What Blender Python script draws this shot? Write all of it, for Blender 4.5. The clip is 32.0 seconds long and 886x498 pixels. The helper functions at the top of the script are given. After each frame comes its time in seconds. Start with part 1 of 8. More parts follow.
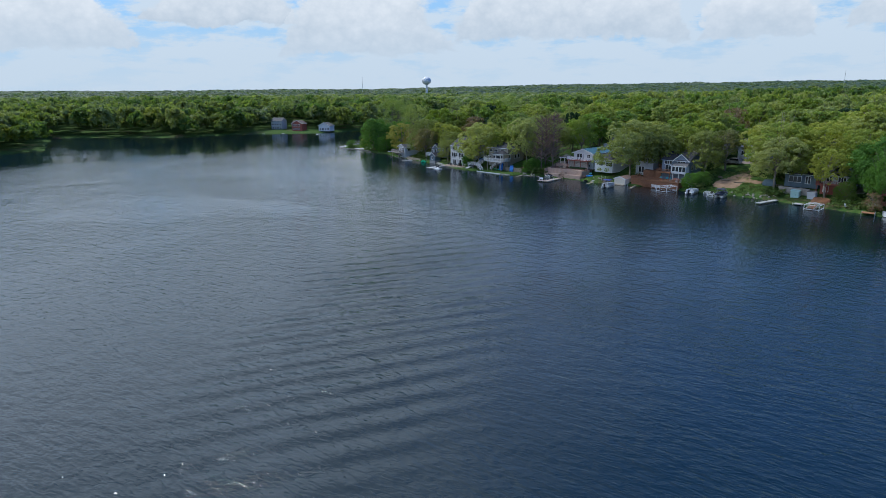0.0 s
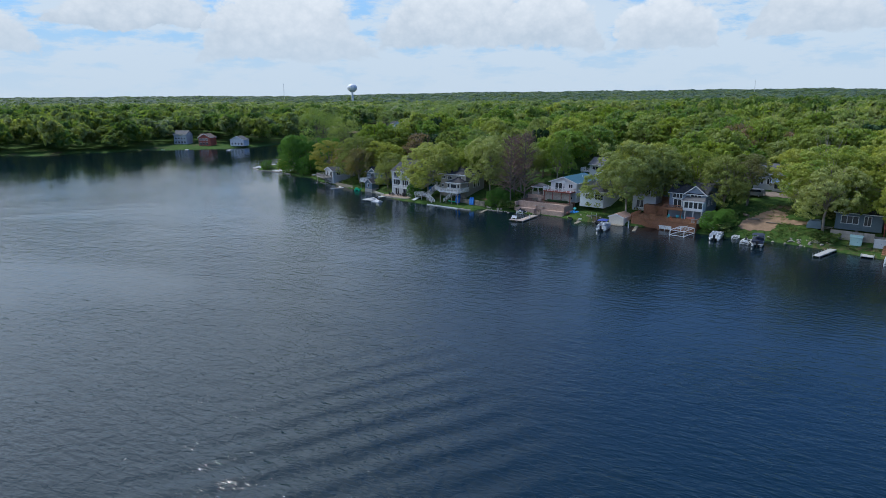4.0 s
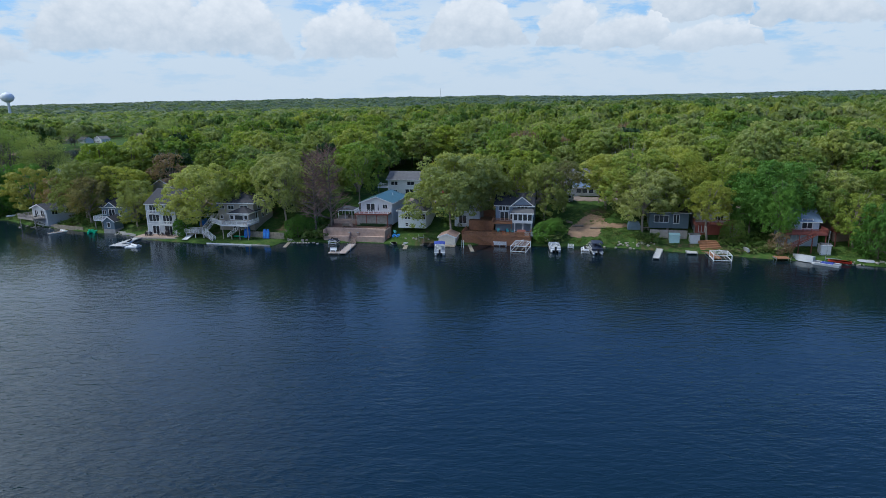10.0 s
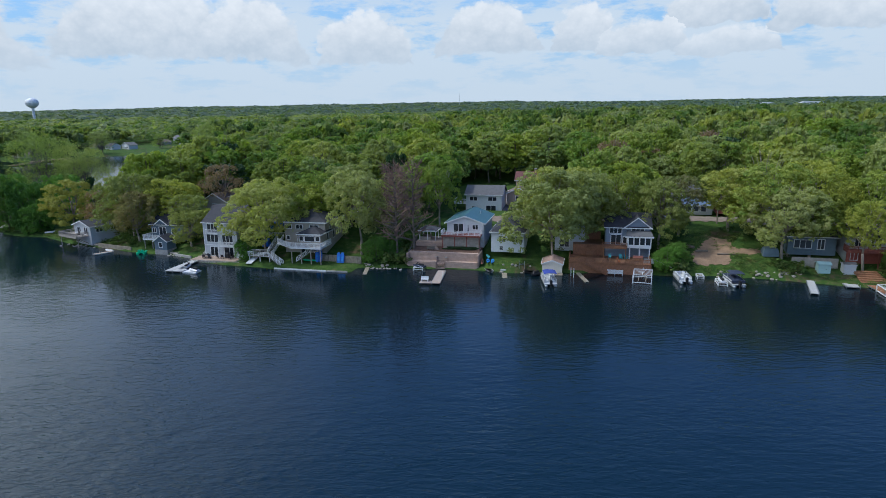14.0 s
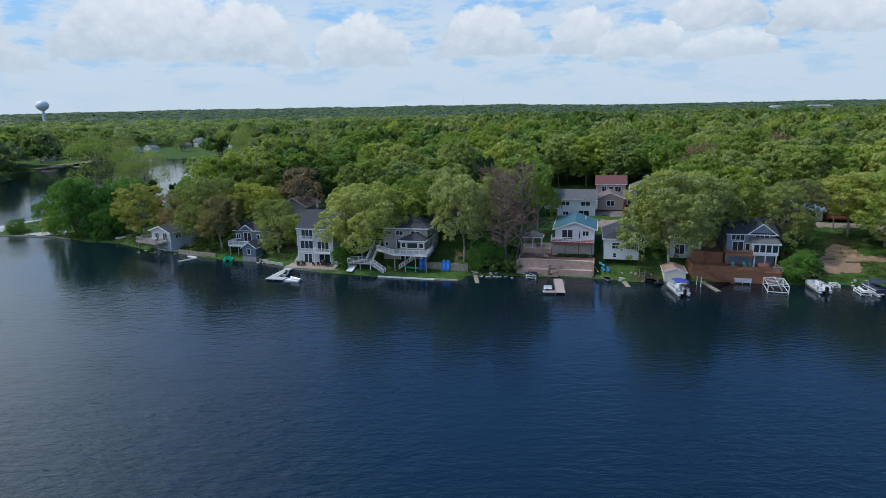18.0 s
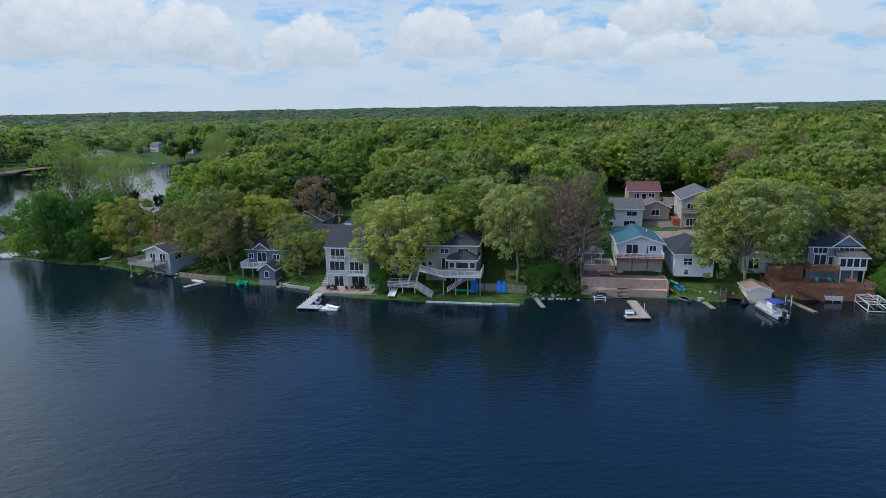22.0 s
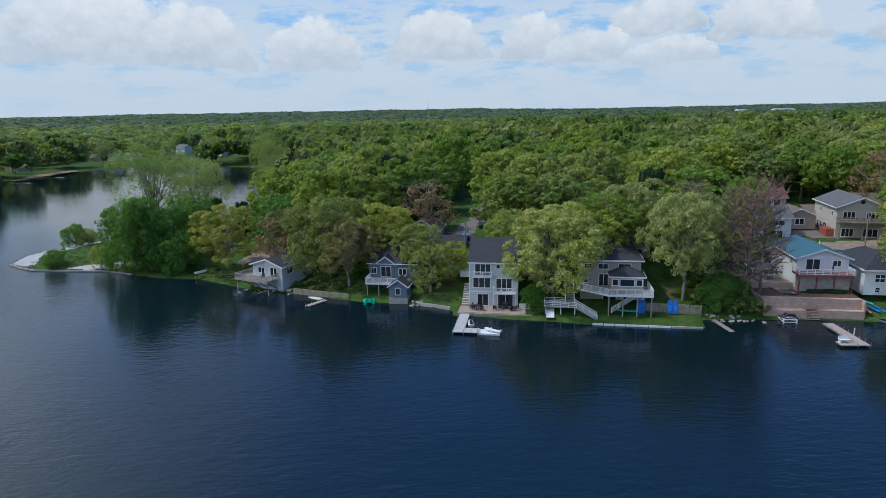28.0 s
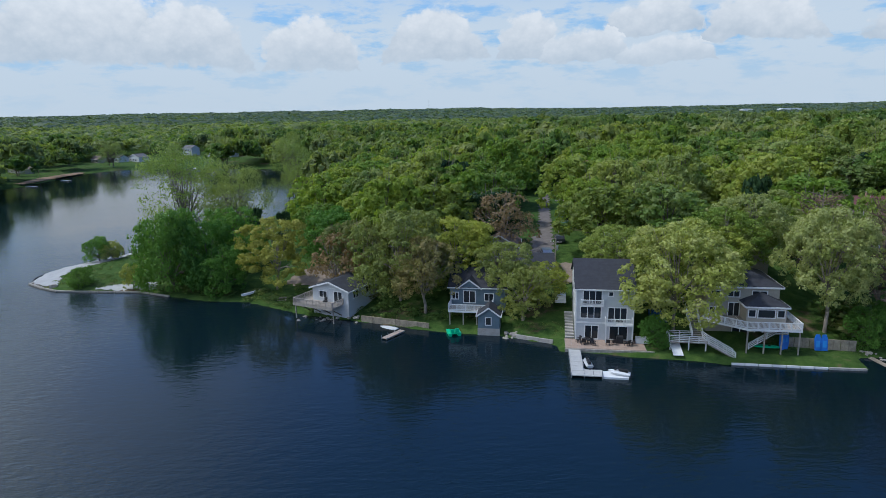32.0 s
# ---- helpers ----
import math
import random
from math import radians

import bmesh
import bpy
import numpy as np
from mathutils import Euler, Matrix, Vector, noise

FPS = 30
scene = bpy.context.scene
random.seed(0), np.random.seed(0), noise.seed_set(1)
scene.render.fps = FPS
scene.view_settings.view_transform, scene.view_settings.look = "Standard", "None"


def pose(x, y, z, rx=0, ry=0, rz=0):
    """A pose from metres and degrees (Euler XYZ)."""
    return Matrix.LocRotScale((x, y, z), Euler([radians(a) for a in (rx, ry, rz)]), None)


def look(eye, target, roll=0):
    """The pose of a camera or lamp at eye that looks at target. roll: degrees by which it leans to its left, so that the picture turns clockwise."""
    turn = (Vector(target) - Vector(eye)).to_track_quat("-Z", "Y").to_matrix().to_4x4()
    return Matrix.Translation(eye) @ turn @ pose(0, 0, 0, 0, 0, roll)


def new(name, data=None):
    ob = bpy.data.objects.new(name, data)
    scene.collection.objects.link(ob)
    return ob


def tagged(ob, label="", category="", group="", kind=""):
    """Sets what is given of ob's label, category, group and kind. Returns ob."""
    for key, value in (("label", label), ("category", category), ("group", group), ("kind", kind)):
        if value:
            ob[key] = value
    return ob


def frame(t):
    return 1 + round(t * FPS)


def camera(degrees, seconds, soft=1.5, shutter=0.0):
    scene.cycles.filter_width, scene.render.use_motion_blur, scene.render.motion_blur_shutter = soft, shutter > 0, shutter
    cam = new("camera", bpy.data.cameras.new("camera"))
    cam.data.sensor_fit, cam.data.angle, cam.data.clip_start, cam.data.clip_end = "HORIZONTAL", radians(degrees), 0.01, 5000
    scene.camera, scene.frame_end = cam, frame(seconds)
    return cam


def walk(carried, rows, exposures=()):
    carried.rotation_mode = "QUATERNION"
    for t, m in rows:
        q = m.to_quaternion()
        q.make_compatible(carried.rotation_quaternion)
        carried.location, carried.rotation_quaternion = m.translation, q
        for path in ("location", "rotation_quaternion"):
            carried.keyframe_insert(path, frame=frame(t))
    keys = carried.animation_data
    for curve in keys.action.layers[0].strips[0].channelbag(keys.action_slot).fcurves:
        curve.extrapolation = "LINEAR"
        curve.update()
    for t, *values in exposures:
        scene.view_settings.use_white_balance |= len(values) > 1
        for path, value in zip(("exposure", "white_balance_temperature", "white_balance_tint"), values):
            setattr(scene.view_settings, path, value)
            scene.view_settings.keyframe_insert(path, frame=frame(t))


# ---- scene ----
cam = camera(71.85, 32.0, soft=0.85)
PATH = [
    (0, (2.43, -1.28, 31.49), (-67.62, 65.58, 6.52), -0.48),
    (0.5, (-3.50, 3.75, 31.54), (-75.10, 69.01, 6.74), -0.36),
    (1, (-9.62, 8.55, 31.84), (-82.36, 72.58, 7.16), -0.30),
    (1.5, (-15.80, 13.23, 31.97), (-89.19, 76.60, 7.49), -0.25),
    (2, (-21.52, 17.74, 32.22), (-95.08, 80.96, 7.85), -0.19),
    (2.5, (-27.02, 21.62, 32.31), (-98.76, 86.96, 8.14), -0.12),
    (4.5, (-43.92, 37.01, 33.22), (-94.25, 120.01, 9.19), -0.50),
    (5, (-46.96, 38.94, 33.31), (-80.41, 130.05, 9.24), -0.65),
    (5.5, (-49.59, 40.66, 33.17), (-75.29, 134.28, 9.21), -0.74),
    (6, (-51.95, 42.31, 33.25), (-75.15, 136.59, 9.32), -0.84),
    (6.5, (-53.96, 43.79, 33.43), (-76.25, 138.30, 9.54), -0.87),
    (7, (-56.24, 44.91, 33.47), (-78.03, 139.57, 9.69), -0.92),
    (7.5, (-59.04, 45.64, 33.61), (-80.52, 140.38, 9.88), -0.95),
    (8, (-62.23, 45.99, 33.63), (-83.48, 140.80, 9.99), -0.97),
    (8.5, (-65.62, 45.97, 33.54), (-86.65, 140.87, 10.03), -0.98),
    (9, (-69.09, 45.84, 33.55), (-90.02, 140.77, 10.08), -0.98),
    (9.5, (-72.61, 45.56, 33.52), (-93.54, 140.52, 10.15), -0.98),
    (10, (-76.15, 45.31, 33.67), (-97.14, 140.27, 10.39), -0.98),
    (10.5, (-79.64, 45.20, 33.58), (-100.71, 140.19, 10.49), -0.96),
    (11, (-82.93, 45.70, 33.52), (-104.14, 140.69, 10.59), -0.94),
    (11.5, (-85.98, 46.98, 33.76), (-107.43, 141.95, 10.92), -0.95),
    (12, (-88.86, 48.95, 33.91), (-110.65, 143.85, 11.16), -0.94),
    (12.5, (-91.49, 51.62, 34.02), (-113.82, 146.44, 11.42), -0.93),
    (13, (-94.08, 54.69, 34.10), (-116.78, 149.44, 11.60), -0.94),
    (13.5, (-96.52, 58.02, 34.17), (-119.49, 152.72, 11.71), -0.95),
    (15.5, (-107.74, 63.47, 34.12), (-131.27, 158.09, 11.92), -0.92),
    (16, (-111.06, 62.87, 34.17), (-134.76, 157.46, 12.02), -0.91),
    (16.5, (-114.30, 62.08, 34.21), (-138.18, 156.63, 12.11), -0.91),
    (17, (-117.50, 61.20, 34.19), (-141.55, 155.73, 12.15), -0.91),
    (17.5, (-120.66, 60.62, 34.18), (-144.59, 155.20, 12.20), -0.89),
    (18, (-123.65, 60.46, 34.18), (-146.60, 155.29, 12.25), -0.91),
    (18.5, (-126.52, 60.98, 34.32), (-146.85, 156.40, 12.37), -0.93),
    (19, (-129.27, 62.10, 34.43), (-147.56, 157.93, 12.48), -0.96),
    (19.5, (-132.09, 63.57, 34.50), (-149.48, 159.58, 12.59), -0.95),
    (20, (-135.01, 65.19, 34.46), (-151.86, 161.30, 12.60), -0.96),
    (20.5, (-137.87, 67.10, 34.47), (-154.38, 163.28, 12.63), -0.95),
    (21, (-140.67, 68.93, 34.45), (-156.82, 165.18, 12.67), -0.97),
    (21.5, (-143.36, 70.61, 34.41), (-159.21, 166.93, 12.69), -0.98),
    (22, (-146.08, 71.98, 34.49), (-161.65, 168.34, 12.79), -0.96),
    (22.5, (-148.77, 73.07, 34.44), (-164.21, 169.46, 12.75), -0.97),
    (23, (-151.55, 73.84, 34.42), (-166.86, 170.26, 12.78), -0.96),
    (23.5, (-154.30, 74.39, 34.39), (-169.60, 170.82, 12.76), -0.97),
    (24, (-157.00, 74.88, 34.41), (-172.37, 171.30, 12.79), -0.99),
    (24.5, (-159.63, 75.27, 34.44), (-175.06, 171.69, 12.89), -0.95),
    (25, (-162.10, 75.64, 34.46), (-177.68, 172.04, 12.92), -0.98),
    (25.5, (-164.54, 76.11, 34.45), (-180.19, 172.51, 12.96), -0.98),
    (27.5, (-173.39, 78.88, 34.46), (-189.26, 175.27, 13.06), -0.99),
    (28, (-175.51, 80.06, 34.57), (-191.35, 176.45, 13.18), -1.01),
    (28.5, (-177.63, 81.39, 34.67), (-193.42, 177.79, 13.26), -1.04),
    (29, (-179.77, 82.92, 34.75), (-195.49, 179.33, 13.35), -1.05),
    (29.5, (-181.94, 84.62, 34.82), (-197.61, 181.03, 13.42), -1.06),
    (30, (-184.16, 86.46, 34.90), (-199.80, 182.88, 13.49), -1.07),
    (30.5, (-186.63, 88.31, 35.05), (-202.21, 184.74, 13.60), -1.02),
    (31, (-189.23, 90.06, 35.13), (-204.72, 186.50, 13.67), -1.01),
    (31.5, (-191.70, 91.83, 35.22), (-207.15, 188.26, 13.72), -1.02),
    (32, (-194.18, 93.40, 35.25), (-209.50, 189.85, 13.76), -0.99),
]
walk(cam, [(t, look(eye, target, roll)) for t, eye, target, roll in PATH], exposures=[(0.0, 0.0, 5850, 8), (12.0, 0.0, 5850, 8), (20.0, -0.07, 5850, 8), (32.0, -0.11, 5850, 8)])

# ---- daylight ----
SUN_EL, SUN_AZ = 56.0, -94.0      # degrees; azimuth from +y towards +x
world = bpy.data.worlds.new("sky")
scene.world = world
world.use_nodes = True


class Nodes:
    """A small helper to write node trees."""

    def __init__(self, tree):
        self.t = tree
        tree.nodes.clear()

    def add(self, kind, inputs=(), **props):
        n = self.t.nodes.new(kind)
        for k, v in props.items():
            setattr(n, k, v)
        for k, v in dict(inputs).items():
            self.put(n, k, v)
        return n

    def put(self, n, k, v):
        sock = n.inputs[k]
        if hasattr(v, "is_output"):
            self.t.links.new(v, sock)
        elif isinstance(v, bpy.types.Node):
            self.t.links.new(v.outputs[0], sock)
        else:
            sock.default_value = v

    def math(self, op, a, b=0.0, c=0.0, clamp=False):
        return self.add("ShaderNodeMath", {0: a, 1: b, 2: c}, operation=op, use_clamp=clamp).outputs[0]

    def mix(self, f, a, b, blend="MIX"):
        n = self.add("ShaderNodeMix", {0: f}, data_type="RGBA", blend_type=blend)
        self.put(n, 6, a)
        self.put(n, 7, b)
        return n.outputs[2]

    def noise(self, vec, scale, detail=4.0, rough=0.55, dist=0.0):
        return self.add("ShaderNodeTexNoise", {"Vector": vec, "Scale": scale, "Detail": detail, "Roughness": rough, "Distortion": dist})

    def ramp(self, f, stops):
        n = self.add("ShaderNodeValToRGB", {0: f})
        while len(n.color_ramp.elements) < len(stops):
            n.color_ramp.elements.new(0.5)
        for e, (p, c) in zip(n.color_ramp.elements, stops):
            e.position, e.color = p, (*c, 1) if len(c) == 3 else c
        return n.outputs[0]

    def span(self, f, a, b, c=0.0, d=1.0):
        return self.add("ShaderNodeMapRange", {0: f, 1: a, 2: b, 3: c, 4: d}, interpolation_type="SMOOTHSTEP").outputs[0]


def make_sky():
    n = Nodes(world.node_tree)
    direction = n.add("ShaderNodeTexCoord").outputs["Generated"]
    sky = n.add("ShaderNodeTexSky", sky_type="NISHITA", sun_disc=False, sun_elevation=radians(SUN_EL), sun_rotation=radians(SUN_AZ),
                air_density=1.0, dust_density=1.0, ozone_density=1.5)
    xyz = n.add("ShaderNodeSeparateXYZ", {0: direction})
    x, y, z = xyz.outputs
    az = n.math("MULTIPLY", n.math("ARCTAN2", x, y), 57.2958)
    el = n.math("MULTIPLY", n.math("ARCSINE", z), 57.2958)
    # cumulus heaps: azimuth, elevation of the base, half width, height in degrees
    cell = n.add("ShaderNodeCombineXYZ", {0: az, 1: n.math("MULTIPLY", el, 1.25), 2: 0.0}).outputs[0]
    wob = n.add("ShaderNodeSeparateColor", {0: n.noise(cell, 0.22, 6.0, 0.62).outputs["Color"]})
    puffs = n.add("ShaderNodeTexVoronoi", {"Vector": cell, "Scale": 0.62, "Detail": 3.0, "Roughness": 0.62, "Smoothness": 0.5}, feature="SMOOTH_F1", normalize=True).outputs["Distance"]
    azd = n.math("ADD", az, n.math("MULTIPLY", n.math("SUBTRACT", wob.outputs[0], 0.5), 4.5))
    eld = n.math("ADD", el, n.math("MULTIPLY", n.math("SUBTRACT", wob.outputs[1], 0.5), 2.6))
    heap, lit = -1.0, 0.0
    for a, e, wa, we in HEAPS:
        da = n.math("DIVIDE", n.math("SUBTRACT", azd, a), wa)
        up = n.math("DIVIDE", n.math("SUBTRACT", eld, e), we)
        tall = n.math("MULTIPLY_ADD", n.math("POWER", n.math("ABSOLUTE", da), 3.0), -1.0, 1.0)
        k = n.math("MINIMUM", n.math("SUBTRACT", tall, up), n.math("MULTIPLY", up, 3.0))
        lit = n.math("MAXIMUM", lit, n.math("MULTIPLY", n.math("GREATER_THAN", k, -0.1), up))
        heap = n.math("MAXIMUM", heap, k)
    heap = n.math("ADD", heap, n.math("MULTIPLY", n.math("SUBTRACT", 0.34, puffs), 0.85))
    heaps = n.span(heap, 0.0, 0.20)
    # the cloud deck overhead and behind, thicker and brighter towards the sun
    flat = n.add("ShaderNodeCombineXYZ", {0: n.math("DIVIDE", x, n.math("ADD", z, 0.12)), 1: n.math("DIVIDE", y, n.math("ADD", z, 0.12)), 2: 0.0})
    deck = n.noise(flat.outputs[0], 0.8, 7.0, 0.62, 0.3)
    side = n.span(az, -75.0, 15.0, 0.36, -0.22)
    over = n.span(n.math("ADD", deck.outputs[0], side), 0.36, 0.84)
    over = n.math("MULTIPLY", over, n.span(el, 9.0, 15.0))
    low_cloud = n.add("ShaderNodeCombineXYZ", {0: az, 1: n.math("MULTIPLY", el, 3.2), 2: 0.0}).outputs[0]
    wisp = n.math("MULTIPLY", n.span(n.noise(low_cloud, 0.16, 7.0, 0.62).outputs[0], 0.37, 0.52), n.span(el, 15.0, 7.0))
    haze = n.span(el, 7.0, 0.5, 0.0, 0.85)
    cloud = n.math("MAXIMUM", heaps, over, clamp=True)
    grey = n.math("ADD", n.math("MULTIPLY", lit, 0.85), n.math("MULTIPLY", n.math("SUBTRACT", 0.42, puffs), 1.5), clamp=True)
    shade = n.mix(grey, (0.50, 0.565, 0.63, 1), (0.81, 0.82, 0.83, 1))
    blue = n.add("ShaderNodeVectorMath", {0: sky.outputs[0], 1: (0.085, 0.124, 0.2)}, operation="MULTIPLY").outputs[0]
    blue = n.mix(n.span(el, 26.0, 4.0, 0.0, 0.88), blue, (0.36, 0.57, 0.76, 1))
    blue = n.mix(n.math("MULTIPLY", wisp, 0.92), blue, (0.66, 0.72, 0.77, 1))
    glow = n.math("MULTIPLY", n.span(az, -22.0, -62.0), n.span(el, 7.5, 15.0, 0.0, 0.68))
    shade = n.mix(glow, shade, (1.55, 1.68, 1.8, 1))
    colour = n.mix(cloud, blue, shade)
    colour = n.mix(haze, colour, (0.60, 0.675, 0.74, 1))
    low = n.span(z, -0.02, 0.0)
    colour = n.mix(low, (0.05, 0.06, 0.05, 1), colour)
    bg = n.add("ShaderNodeBackground", {0: colour, 1: 1.0})
    n.add("ShaderNodeOutputWorld", {0: bg.outputs[0]})


HEAPS = [(-38, 4.2, 7.5, 6.4), (-30, 4.0, 4.6, 5.6), (-20.5, 4.0, 4.6, 4.6), (-9.5, 4.5, 4.6, 5.0), (-1.2, 4.5, 3.2, 4.2), (4, 4.1, 4.2, 3.2), (10.5, 3.9, 4.5, 2.2), (9, 6.4, 4.5, 3.0), (17.5, 5.4, 5.0, 3.6), (-78, 3.3, 6.5, 5.5), (-65, 5.3, 6.5, 4.0), (-53, 3.2, 8.0, 6.5), (31, 4.8, 7.0, 3.8)]
make_sky()
sun = new("sun", bpy.data.lights.new("sun", "SUN"))
sun.data.energy, sun.data.angle, sun.data.color = 2.7, radians(3.0), (1.0, 0.95, 0.87)
sd = Vector((math.sin(radians(SUN_AZ)) * math.cos(radians(SUN_EL)), math.cos(radians(SUN_AZ)) * math.cos(radians(SUN_EL)), math.sin(radians(SUN_EL))))
sun.matrix_basis = look(sd * 200, (0, 0, 0))

# ---- materials ----
MATS = {}


def material(name, colour, rough=0.7, metal=0.0, var=0.25, scale=1.5, fine=12.0, bump=0.2, boards=None, tone=None, spec=0.4):
    """A painted or natural surface: two scales of variation, fine relief; boards=(axis, width): lapped courses."""
    m = bpy.data.materials.new(name)
    m.use_nodes = True
    n = Nodes(m.node_tree)
    co = n.add("ShaderNodeTexCoord").outputs["Object"]
    big, small = n.noise(co, scale, 5.0, 0.6), n.noise(co, fine, 4.0, 0.6)
    dark = tuple(c * (1 - var) for c in (tone or colour))
    light = tuple(min(1, c * (1 + var * 0.6)) for c in colour)
    f = n.math("ADD", n.math("MULTIPLY", big.outputs[0], 0.6), n.math("MULTIPLY", small.outputs[0], 0.4))
    col = n.mix(n.span(f, 0.32, 0.68), (*dark, 1), (*light, 1))
    info = n.add("ShaderNodeObjectInfo")
    col = n.mix(n.math("MULTIPLY", info.outputs["Random"], 0.12 if var > 0.05 else 0.02), col, (*dark, 1))
    height = n.math("MULTIPLY", small.outputs[0], bump * 0.02)
    if boards:
        axis, width = boards
        xyz = n.add("ShaderNodeSeparateXYZ", {0: co})
        saw = n.math("FRACT", n.math("DIVIDE", xyz.outputs[axis], width))
        gap = n.span(saw, 0.0, 0.10, 0.0, 1.0)
        col = n.mix(n.math("MULTIPLY", n.math("SUBTRACT", 1.0, gap), 0.45), col, tuple(c * 0.4 for c in dark) + (1,))
        row = n.math("FLOOR", n.math("DIVIDE", xyz.outputs[axis], width))
        rnd = n.add("ShaderNodeTexWhiteNoise", {1: row}, noise_dimensions="1D")
        col = n.mix(n.math("MULTIPLY", rnd.outputs[0], 0.22), col, (*dark, 1))
        height = n.math("ADD", height, n.math("MULTIPLY", n.math("SUBTRACT", 1.0, saw), 0.02))
    bmp = n.add("ShaderNodeBump", {"Strength": 0.6, "Distance": 1.0, "Height": height})
    b = n.add("ShaderNodeBsdfPrincipled", {"Base Color": col, "Roughness": rough, "Metallic": metal, "Normal": bmp, "Specular IOR Level": spec})
    n.add("ShaderNodeOutputMaterial", {0: b})
    MATS[name] = m
    return m


def leaf_material(name, ramp, named=False, rough=0.6, lens=0.35):
    m = bpy.data.materials.new(name)
    m.use_nodes = True
    n = Nodes(m.node_tree)
    pos = n.add("ShaderNodeNewGeometry").outputs["Position"]
    seed = n.add("ShaderNodeAttribute", attribute_name="tint").outputs["Fac"] if named else n.add("ShaderNodeObjectInfo").outputs["Random"]
    patch = n.noise(pos, 0.28, 3.0, 0.6)
    leafy = n.noise(pos, 2.2, 3.0, 0.7)
    base = n.ramp(n.math("ADD", n.math("MULTIPLY", seed, 0.8), n.math("MULTIPLY", n.math("SUBTRACT", patch.outputs[0], 0.4), 0.45)), ramp)
    base = n.mix(1.0, base, n.ramp(n.math("FRACT", n.math("MULTIPLY", seed, 7.31)), [(0.0, (0.78, 0.84, 0.80)), (0.45, (1.0, 1.04, 0.98)), (1.0, (1.24, 1.2, 1.06))]), "MULTIPLY")
    col = n.mix(n.span(leafy.outputs[0], 0.3, 0.72), n.mix(1.0, base, (0.80, 0.82, 0.78, 1), "MULTIPLY"), n.mix(1.0, base, (1.14, 1.12, 1.08, 1), "MULTIPLY"))
    d = n.add("ShaderNodeBsdfPrincipled", {"Base Color": col, "Roughness": rough, "Specular IOR Level": 0.25})
    tr = n.add("ShaderNodeBsdfTranslucent", {0: n.mix(1.0, col, (1.1, 1.15, 0.5, 1), "MULTIPLY")})
    mx = n.add("ShaderNodeMixShader", {0: lens, 1: d, 2: tr})
    n.add("ShaderNodeOutputMaterial", {0: mx})
    MATS[name] = m
    return m


OAK = [(0.0, (0.36, 0.385, 0.17)), (0.2, (0.33, 0.35, 0.08)), (0.36, (0.25, 0.31, 0.07)), (0.5, (0.15, 0.235, 0.055)), (0.62, (0.29, 0.335, 0.09)), (0.78, (0.37, 0.385, 0.18)), (0.9, (0.20, 0.245, 0.075)), (1.0, (0.28, 0.235, 0.12))]
leaf_material("leaves", OAK, lens=0.46)
leaf_material("leaves_wood", [(0.0, (0.29, 0.335, 0.085)), (0.2, (0.25, 0.315, 0.06)), (0.36, (0.16, 0.26, 0.05)), (0.5, (0.28, 0.32, 0.085)), (0.64, (0.31, 0.345, 0.14)), (0.8, (0.13, 0.23, 0.05)), (1.0, (0.29, 0.265, 0.10))], lens=0.5)
leaf_material("leaves_mass", [(p, (c[0] * 0.84, c[1] * 0.87, c[2] * 0.9)) for p, c in OAK], named=True, lens=0.5)
# oak ramp dimmed and blued: distance haze and shade put into the colour
leaf_material("leaves_back_haze", [(p, (c[0] * 0.66, c[1] * 0.74, c[2] * 0.9)) for p, c in OAK], named=True, lens=0.5)
leaf_material("leaves_bronze", [(0.0, (0.27, 0.265, 0.115)), (0.35, (0.235, 0.27, 0.085)), (0.6, (0.27, 0.225, 0.12)), (0.8, (0.20, 0.25, 0.075)), (1.0, (0.29, 0.30, 0.13))], lens=0.42)
leaf_material("leaves_gold", [(0.0, (0.38, 0.35, 0.07)), (1.0, (0.34, 0.33, 0.08))], lens=0.3)
leaf_material("leaves_airy", [(0.0, (0.24, 0.31, 0.09)), (1.0, (0.28, 0.32, 0.12))], lens=0.4)
# blue-grey aerial haze of the horizon woods, mixed into their leaf colour
leaf_material("leaves_far_haze", [(0.0, (0.115, 0.165, 0.115)), (0.3, (0.15, 0.19, 0.12)), (0.55, (0.085, 0.135, 0.115)), (0.8, (0.13, 0.17, 0.13)), (1.0, (0.12, 0.14, 0.12))], named=True, lens=0.45)
leaf_material("leaves_lush", [(0.0, (0.085, 0.19, 0.035)), (0.5, (0.11, 0.225, 0.04)), (1.0, (0.15, 0.245, 0.05))], lens=0.35)
leaf_material("undergrowth", [(0.0, (0.07, 0.13, 0.03)), (0.4, (0.11, 0.17, 0.04)), (0.7, (0.15, 0.19, 0.06)), (1.0, (0.18, 0.15, 0.07))], named=True, lens=0.3)
leaf_material("leaves_rust", [(0.0, (0.27, 0.185, 0.12)), (1.0, (0.24, 0.165, 0.10))])
leaf_material("leaves_dark", [(0.0, (0.035, 0.075, 0.03)), (1.0, (0.045, 0.09, 0.035))])
material("bark", (0.16, 0.135, 0.11), 0.9, var=0.4, scale=2.0, bump=1.0)
material("twigs", (0.20, 0.125, 0.10), 0.9, var=0.3)
material("bark_pale", (0.27, 0.23, 0.19), 0.9, var=0.35, scale=2.0, bump=1.0)
material("white_siding", (0.62, 0.635, 0.65), 0.6, var=0.06, boards=(2, 0.18))
material("white_paint", (0.70, 0.70, 0.70), 0.5, var=0.06)
material("grey_white_siding", (0.50, 0.515, 0.53), 0.6, var=0.08, boards=(2, 0.18))
material("tan_siding", (0.37, 0.335, 0.28), 0.65, var=0.10, boards=(2, 0.18))
